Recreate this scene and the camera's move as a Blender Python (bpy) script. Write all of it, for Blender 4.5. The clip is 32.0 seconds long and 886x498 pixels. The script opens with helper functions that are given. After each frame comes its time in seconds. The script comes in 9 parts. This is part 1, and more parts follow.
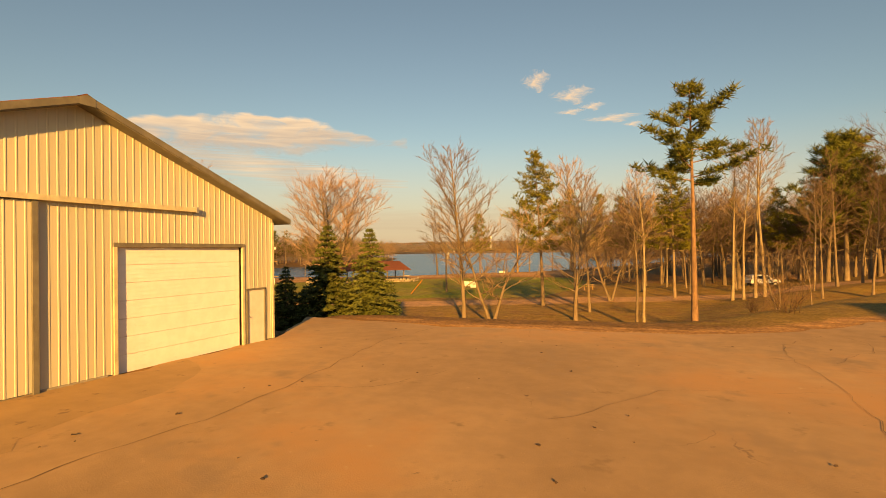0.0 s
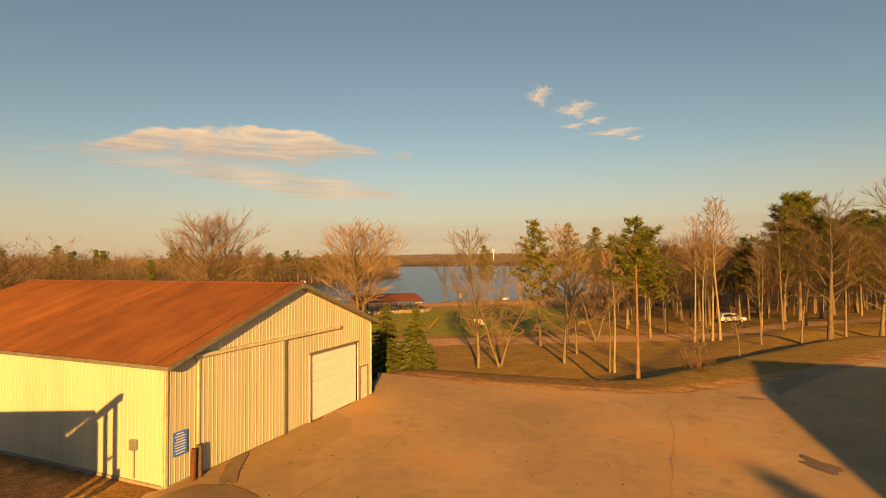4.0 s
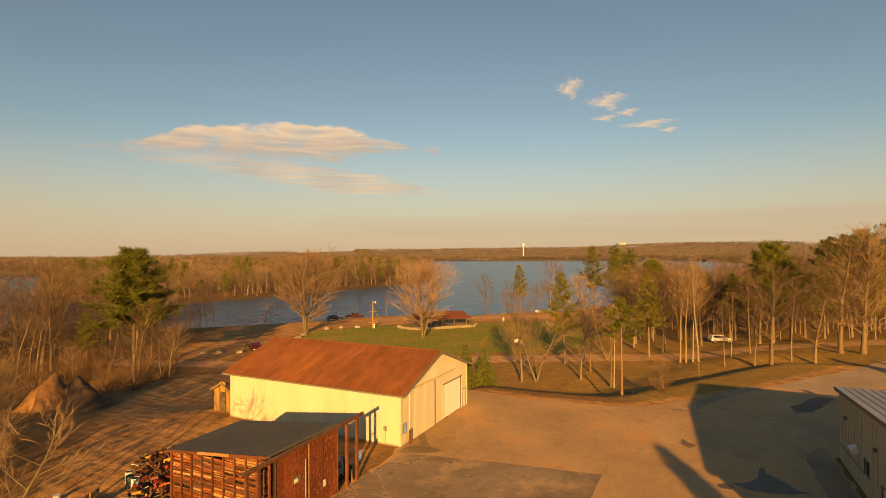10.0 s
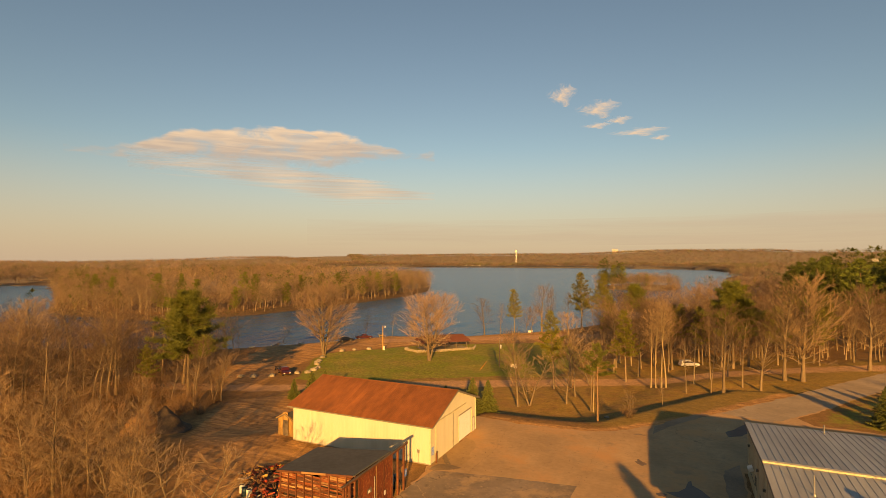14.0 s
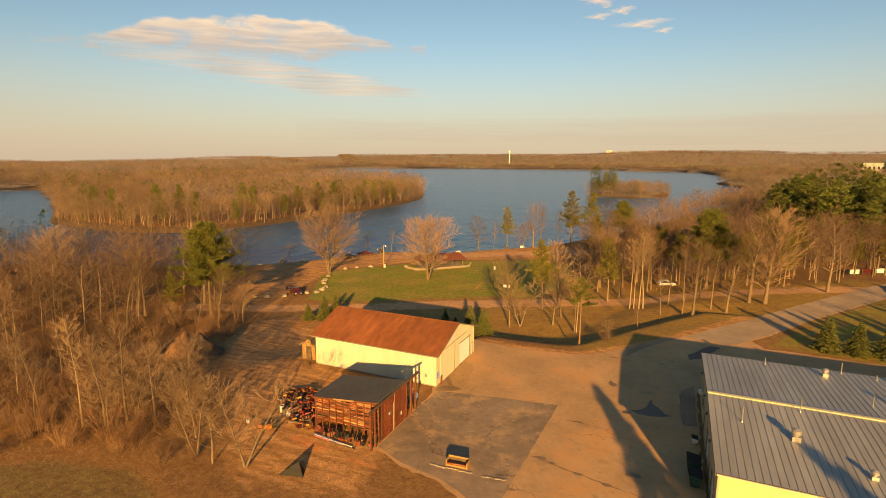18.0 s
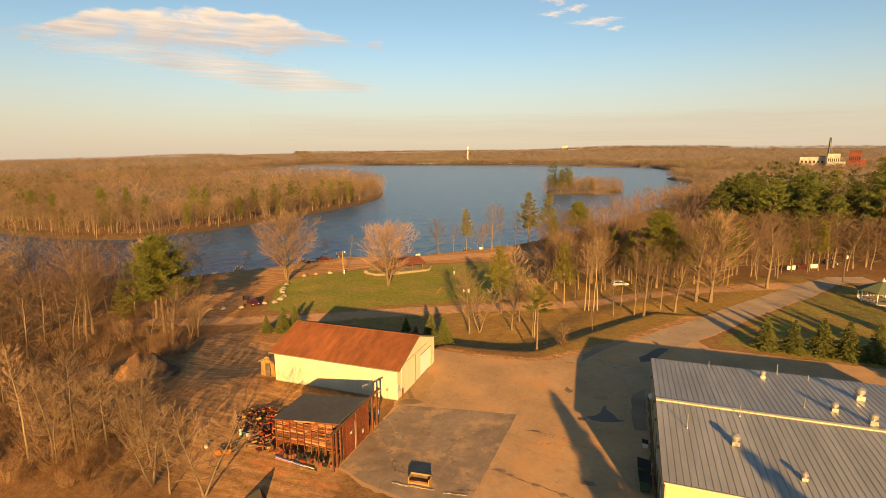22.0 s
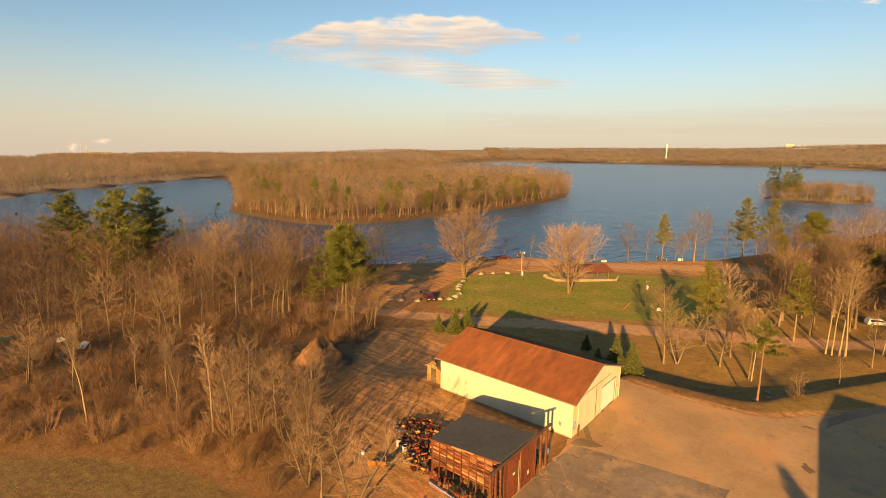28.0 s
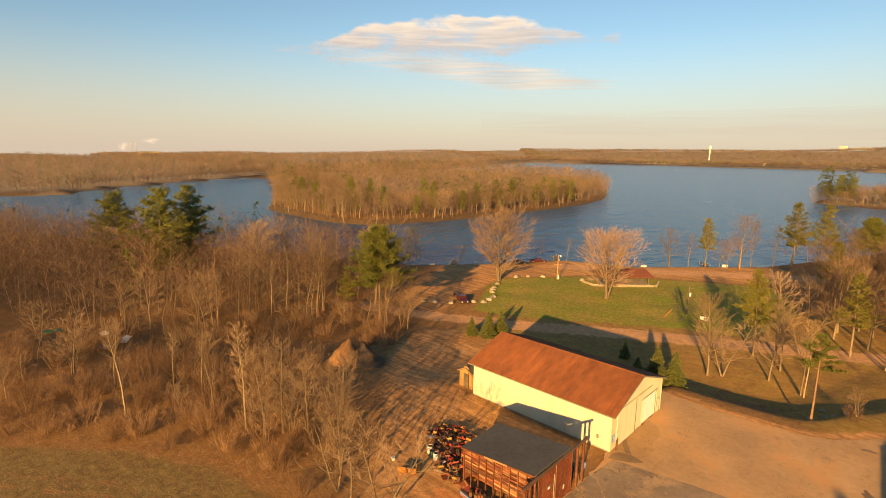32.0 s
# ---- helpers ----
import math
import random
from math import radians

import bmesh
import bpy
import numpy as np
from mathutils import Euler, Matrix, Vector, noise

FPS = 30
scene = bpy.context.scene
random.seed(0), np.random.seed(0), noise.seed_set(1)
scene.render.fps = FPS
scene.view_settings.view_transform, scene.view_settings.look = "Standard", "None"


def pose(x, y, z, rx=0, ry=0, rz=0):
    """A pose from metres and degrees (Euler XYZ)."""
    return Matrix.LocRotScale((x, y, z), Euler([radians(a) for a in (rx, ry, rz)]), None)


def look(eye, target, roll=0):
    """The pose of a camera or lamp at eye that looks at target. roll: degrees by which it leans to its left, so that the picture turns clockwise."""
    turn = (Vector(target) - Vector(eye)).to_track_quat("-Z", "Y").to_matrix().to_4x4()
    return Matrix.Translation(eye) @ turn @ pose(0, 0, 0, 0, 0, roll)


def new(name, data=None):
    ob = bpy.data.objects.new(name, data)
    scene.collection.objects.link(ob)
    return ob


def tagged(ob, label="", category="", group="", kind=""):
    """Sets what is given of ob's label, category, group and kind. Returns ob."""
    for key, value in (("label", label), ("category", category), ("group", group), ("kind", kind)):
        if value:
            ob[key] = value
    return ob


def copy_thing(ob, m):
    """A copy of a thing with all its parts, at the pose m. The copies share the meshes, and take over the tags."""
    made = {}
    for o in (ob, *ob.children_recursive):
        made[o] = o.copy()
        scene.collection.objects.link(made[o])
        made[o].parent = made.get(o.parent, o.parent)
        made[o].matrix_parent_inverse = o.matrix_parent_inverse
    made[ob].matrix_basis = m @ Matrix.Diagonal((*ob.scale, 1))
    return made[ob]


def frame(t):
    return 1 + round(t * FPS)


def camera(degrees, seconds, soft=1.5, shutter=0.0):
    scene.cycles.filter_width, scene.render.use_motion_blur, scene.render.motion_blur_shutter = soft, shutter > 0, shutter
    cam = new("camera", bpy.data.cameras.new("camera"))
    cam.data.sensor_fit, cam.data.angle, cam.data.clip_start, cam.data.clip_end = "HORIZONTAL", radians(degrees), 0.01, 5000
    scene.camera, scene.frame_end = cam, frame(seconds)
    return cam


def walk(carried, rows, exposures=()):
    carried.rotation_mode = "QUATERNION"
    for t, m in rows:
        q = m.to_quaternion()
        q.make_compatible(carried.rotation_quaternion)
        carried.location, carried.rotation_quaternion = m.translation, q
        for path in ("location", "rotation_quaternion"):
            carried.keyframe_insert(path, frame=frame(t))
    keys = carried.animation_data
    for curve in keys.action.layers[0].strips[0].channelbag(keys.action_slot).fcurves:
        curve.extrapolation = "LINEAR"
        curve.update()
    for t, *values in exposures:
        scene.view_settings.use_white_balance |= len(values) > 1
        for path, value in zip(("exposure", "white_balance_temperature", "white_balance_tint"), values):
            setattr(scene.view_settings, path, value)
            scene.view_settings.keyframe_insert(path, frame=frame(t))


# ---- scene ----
cam = camera(81.2, 32.0, soft=0.8)
PATH = [
    (0, (13.903, -1.068, 3.339), (13.142, 0.782, 3.349), -0.7),
    (1, (14.354, -2.281, 4.548), (13.585, -0.435, 4.566), -0.9),
    (2, (15.567, -4.589, 6.03), (14.76, -2.759, 6.063), -0.5),
    (3, (16.782, -8.598, 7.651), (15.985, -6.764, 7.681), -0.2),
    (3.5, (16.799, -11.135, 7.921), (16.036, -9.288, 7.977), -0.4),
    (5.5, (20.467, -23.924, 10.7), (19.659, -22.096, 10.742), -0.2),
    (6, (20.934, -26.943, 11.094), (20.119, -25.117, 11.13), -0.2),
    (6.5, (21.454, -30.019, 11.724), (20.631, -28.196, 11.76), -0.0),
    (7, (21.885, -32.607, 12.26), (21.053, -30.789, 12.299), -0.3),
    (7.5, (22.019, -34.704, 12.924), (21.175, -32.891, 12.958), -0.4),
    (8, (22.423, -36.541, 13.689), (21.566, -34.734, 13.72), -0.6),
    (8.5, (22.655, -37.739, 14.492), (21.791, -35.936, 14.52), -0.6),
    (9, (22.844, -38.449, 15.295), (21.973, -36.649, 15.319), -0.3),
    (9.5, (23.358, -39.447, 16.294), (22.486, -37.647, 16.317), -0.3),
    (10, (24.018, -40.598, 17.286), (23.146, -38.799, 17.313), -0.3),
    (10.5, (24.399, -41.555, 18.259), (23.532, -39.754, 18.289), -0.1),
    (11, (25.192, -43.119, 19.251), (24.326, -41.317, 19.284), -0.0),
    (11.5, (25.855, -45.033, 20.146), (24.995, -43.228, 20.183), 0.1),
    (12, (26.511, -47.153, 21.133), (25.655, -45.346, 21.174), -0.0),
    (12.5, (27.065, -49.55, 22.171), (26.211, -47.742, 22.213), 0.1),
    (13, (27.458, -52.008, 23.112), (26.608, -50.198, 23.156), 0.1),
    (13.5, (27.996, -54.629, 24.024), (27.147, -52.819, 24.072), 0.0),
    (14, (28.47, -57.177, 25.097), (27.623, -55.366, 25.141), 0.0),
    (14.5, (28.913, -59.424, 26.086), (28.064, -57.614, 26.129), -0.1),
    (16.5, (29.337, -63.3, 29.801), (28.491, -61.488, 29.796), 0.1),
    (17, (29.613, -63.948, 30.847), (28.778, -62.139, 30.671), 0.1),
    (17.5, (29.708, -64.158, 31.75), (28.89, -62.359, 31.445), 0.2),
    (18, (29.828, -64.179, 32.568), (29.021, -62.381, 32.228), 0.2),
    (18.5, (29.994, -64.161, 33.343), (29.198, -62.36, 32.996), 0.1),
    (19, (30.229, -64.257, 34.059), (29.451, -62.448, 33.709), 0.2),
    (19.5, (30.266, -64.267, 34.74), (29.511, -62.449, 34.385), 0.1),
    (20, (30.22, -64.23, 35.032), (29.487, -62.403, 34.676), 0.1),
    (20.5, (30.175, -64.26, 35.281), (29.459, -62.427, 34.925), 0.1),
    (21, (30.242, -64.187, 35.323), (29.541, -62.348, 34.967), -0.0),
    (21.5, (30.25, -64.246, 35.345), (29.565, -62.4, 34.99), -0.1),
    (22, (30.289, -64.357, 35.378), (29.624, -62.505, 35.023), -0.2),
    (22.5, (30.453, -64.267, 35.482), (29.776, -62.419, 35.125), -0.2),
    (23, (30.441, -64.437, 35.549), (29.686, -62.621, 35.191), -0.0),
    (23.5, (30.58, -64.685, 35.616), (29.716, -62.918, 35.256), 0.1),
    (24, (30.616, -64.868, 35.71), (29.667, -63.146, 35.346), 0.3),
    (24.5, (30.402, -64.212, 35.725), (29.383, -62.532, 35.355), 0.3),
    (25, (29.922, -63.012, 35.645), (28.833, -61.377, 35.269), 0.4),
    (25.5, (29.431, -61.704, 35.696), (28.274, -60.117, 35.317), 0.3),
    (26, (28.0, -59.619, 35.281), (26.794, -58.07, 34.9), 0.5),
    (26.5, (27.033, -58.03, 35.041), (25.801, -56.502, 34.661), 0.4),
    (28.5, (25.051, -55.318, 34.973), (23.786, -53.812, 34.606), 0.6),
    (29, (24.751, -54.958, 34.985), (23.482, -53.456, 34.619), 0.6),
    (29.5, (24.465, -54.84, 34.922), (23.191, -53.341, 34.559), 0.7),
    (30, (24.247, -54.701, 34.887), (22.965, -53.209, 34.524), 0.8),
    (30.5, (24.138, -54.658, 34.91), (22.844, -53.177, 34.546), 0.7),
    (31, (24.169, -54.668, 34.792), (22.855, -53.206, 34.426), 0.6),
    (31.5, (24.312, -54.655, 34.923), (22.976, -53.212, 34.558), 0.7),
    (32, (24.298, -54.709, 35.008), (22.94, -53.288, 34.64), 0.8),
]
walk(cam, [(t, look(eye, target, roll)) for t, eye, target, roll in PATH],
     exposures=((0.0, 1.26, 12100, 15), (3.5, 1.14, 12000, 16), (7, 1.07, 11600, 17), (14.5, 1.09, 10800, 17), (17.0, 1.1, 9900, 16), (18.0, 1.3, 9200, 14), (19.2, 1.45, 8900, 14), (32, 1.5, 8100, 12)))

# ---- light ----
SUN_EL, SUN_AZ = radians(13.2), radians(156.6)
SUN_DIR = Vector((math.sin(SUN_AZ) * math.cos(SUN_EL), math.cos(SUN_AZ) * math.cos(SUN_EL), math.sin(SUN_EL)))
world = bpy.data.worlds.new("world")
scene.world = world
world.use_nodes = True
wn = world.node_tree
sky = wn.nodes.new("ShaderNodeTexSky")
sky.sky_type = "NISHITA"
sky.sun_disc = False
sky.sun_elevation, sky.sun_rotation = SUN_EL, SUN_AZ
sky.altitude, sky.air_density, sky.dust_density, sky.ozone_density = 200, 1.0, 0.9, 1.3
wn.nodes["Background"].inputs["Strength"].default_value = 0.053
tint = wn.nodes.new("ShaderNodeMix")
tint.data_type, tint.blend_type = "RGBA", "MULTIPLY"
tint.inputs["Factor"].default_value, tint.inputs["B"].default_value = 1.0, (0.74, 0.98, 1.18, 1)
wn.links.new(sky.outputs[0], tint.inputs["A"])
wn.links.new(tint.outputs["Result"], wn.nodes["Background"].inputs["Color"])
sun = new("sun", bpy.data.lights.new("sun", "SUN"))
sun.data.energy, sun.data.angle, sun.data.color = 5.0, radians(0.6), (1.0, 0.61, 0.23)
sun.matrix_world = look(SUN_DIR * 200, (0, 0, 0))

# ---- materials ----
def mat(name, c1, c2=None, rough=0.8, metal=0.0, scale=3.0, stretch=(1, 1, 1), big=0.12, amount=0.35, bump=0.25, bscale=None,
        rand=0.0, island=0.0, spec=0.3, c3=None, c3_scale=0.6, c3_lo=0.55, c3_hi=0.7, specks=(), leaf=0.0, tones=None, cracks=()):
    """Two scales of colour variation, an optional third stain colour, fine relief, and variation from object to object."""
    m = bpy.data.materials.new(name)
    m.use_nodes = True
    nt = m.node_tree
    n, l = nt.nodes, nt.links
    p = n["Principled BSDF"]
    tc = n.new("ShaderNodeTexCoord")
    mp = n.new("ShaderNodeMapping")
    mp.inputs["Scale"].default_value = stretch
    l.new(tc.outputs["Object"], mp.inputs["Vector"])
    c2 = c2 or tuple(v * 0.7 for v in c1)

    def noise_node(sc, detail=5.0, rgh=0.6):
        t = n.new("ShaderNodeTexNoise")
        t.inputs["Scale"].default_value, t.inputs["Detail"].default_value, t.inputs["Roughness"].default_value = sc, detail, rgh
        l.new(mp.outputs[0], t.inputs["Vector"])
        return t.outputs["Fac"]

    def ramp(src, lo, hi):
        r = n.new("ShaderNodeMapRange")
        r.inputs["From Min"].default_value, r.inputs["From Max"].default_value = lo, hi
        r.interpolation_type = "SMOOTHSTEP"
        l.new(src, r.inputs["Value"])
        return r.outputs["Result"]

    def mix(fac, a, b, kind="MIX"):
        x = n.new("ShaderNodeMix")
        x.data_type, x.blend_type = "RGBA", kind
        for sock, v in ((x.inputs["Factor"], fac), (x.inputs["A"], a), (x.inputs["B"], b)):
            if isinstance(v, (int, float)):
                sock.default_value = v
            elif isinstance(v, tuple):
                sock.default_value = (*v, 1)
            else:
                l.new(v, sock)
        return x.outputs["Result"]

    col = mix(ramp(noise_node(scale), 0.3, 0.7), c1, c2)
    g = noise_node(big, 3.0)
    shade = n.new("ShaderNodeMapRange")
    shade.inputs["From Min"].default_value, shade.inputs["From Max"].default_value = 0.3, 0.7
    shade.inputs["To Min"].default_value, shade.inputs["To Max"].default_value = 1 - amount, 1 + amount * 0.6
    l.new(g, shade.inputs["Value"])
    grey = n.new("ShaderNodeCombineColor")
    for k in ("Red", "Green", "Blue"):
        l.new(shade.outputs[0], grey.inputs[k])
    col = mix(1.0, col, grey.outputs[0], "MULTIPLY")
    if c3:
        col = mix(ramp(noise_node(c3_scale, 6.0, 0.65), c3_lo, c3_hi), col, c3)
    for tone, sc, lo, hi in specks:
        col = mix(ramp(noise_node(sc, 4.0, 0.7), lo, hi), col, tone)
    for tone, sc, width, lo, hi in cracks:
        vo = n.new("ShaderNodeTexVoronoi")
        vo.feature = "DISTANCE_TO_EDGE"
        vo.inputs["Scale"].default_value = sc
        wob, ad = n.new("ShaderNodeTexNoise"), n.new("ShaderNodeVectorMath")
        wob.inputs["Scale"].default_value, wob.inputs["Detail"].default_value = sc * 1.5, 5.0
        ad.operation = "MULTIPLY_ADD"
        ad.inputs[1].default_value = (0.9 / sc,) * 3
        l.new(tc.outputs["Object"], wob.inputs["Vector"])
        l.new(wob.outputs["Color"], ad.inputs[0])
        l.new(tc.outputs["Object"], ad.inputs[2])
        l.new(ad.outputs[0], vo.inputs["Vector"])
        line, where = ramp(vo.outputs["Distance"], width * sc, width * sc * 0.3), ramp(noise_node(sc * 0.35, 2.0), lo, hi)
        both = n.new("ShaderNodeMath")
        both.operation = "MULTIPLY"
        l.new(line, both.inputs[0])
        l.new(where, both.inputs[1])
        col = mix(both.outputs[0], col, tone)
    for strength, source in ((rand, "ShaderNodeObjectInfo"), (island, "ShaderNodeNewGeometry")):
        if strength:
            o = n.new(source)
            r = n.new("ShaderNodeMapRange")
            r.inputs["To Min"].default_value, r.inputs["To Max"].default_value = 1 - strength, 1 + strength
            l.new(o.outputs["Random" if source == "ShaderNodeObjectInfo" else "Random Per Island"], r.inputs["Value"])
            gg = n.new("ShaderNodeCombineColor")
            for k in ("Red", "Green", "Blue"):
                l.new(r.outputs[0], gg.inputs[k])
            col = mix(1.0, col, gg.outputs[0], "MULTIPLY")
    if tones:
        at = n.new("ShaderNodeAttribute")
        at.attribute_name = "tone"
        cr = n.new("ShaderNodeValToRGB")
        cr.color_ramp.interpolation = "LINEAR"
        while len(cr.color_ramp.elements) < len(tones):
            cr.color_ramp.elements.new(0.5)
        for e, (where, tone) in zip(cr.color_ramp.elements, tones):
            e.position, e.color = where, (*tone, 1)
        l.new(at.outputs["Fac"], cr.inputs["Fac"])
        col = mix(1.0, col, cr.outputs["Color"], "MULTIPLY")
    l.new(col, p.inputs["Base Color"])
    p.inputs["Roughness"].default_value, p.inputs["Metallic"].default_value = rough, metal
    p.inputs["Specular IOR Level"].default_value = spec
    if leaf:
        tl, ms = n.new("ShaderNodeBsdfTranslucent"), n.new("ShaderNodeMixShader")
        ms.inputs["Fac"].default_value = leaf
        l.new(col, tl.inputs["Color"])
        l.new(p.outputs[0], ms.inputs[1])
        l.new(tl.outputs[0], ms.inputs[2])
        l.new(ms.outputs[0], n["Material Output"].inputs["Surface"])
    if bump:
        b = n.new("ShaderNodeBump")
        b.inputs["Strength"].default_value, b.inputs["Distance"].default_value = bump, 0.05
        l.new(noise_node(bscale or scale * 3, 4.0), b.inputs["Height"])
        l.new(b.outputs[0], p.inputs["Normal"])
    return m


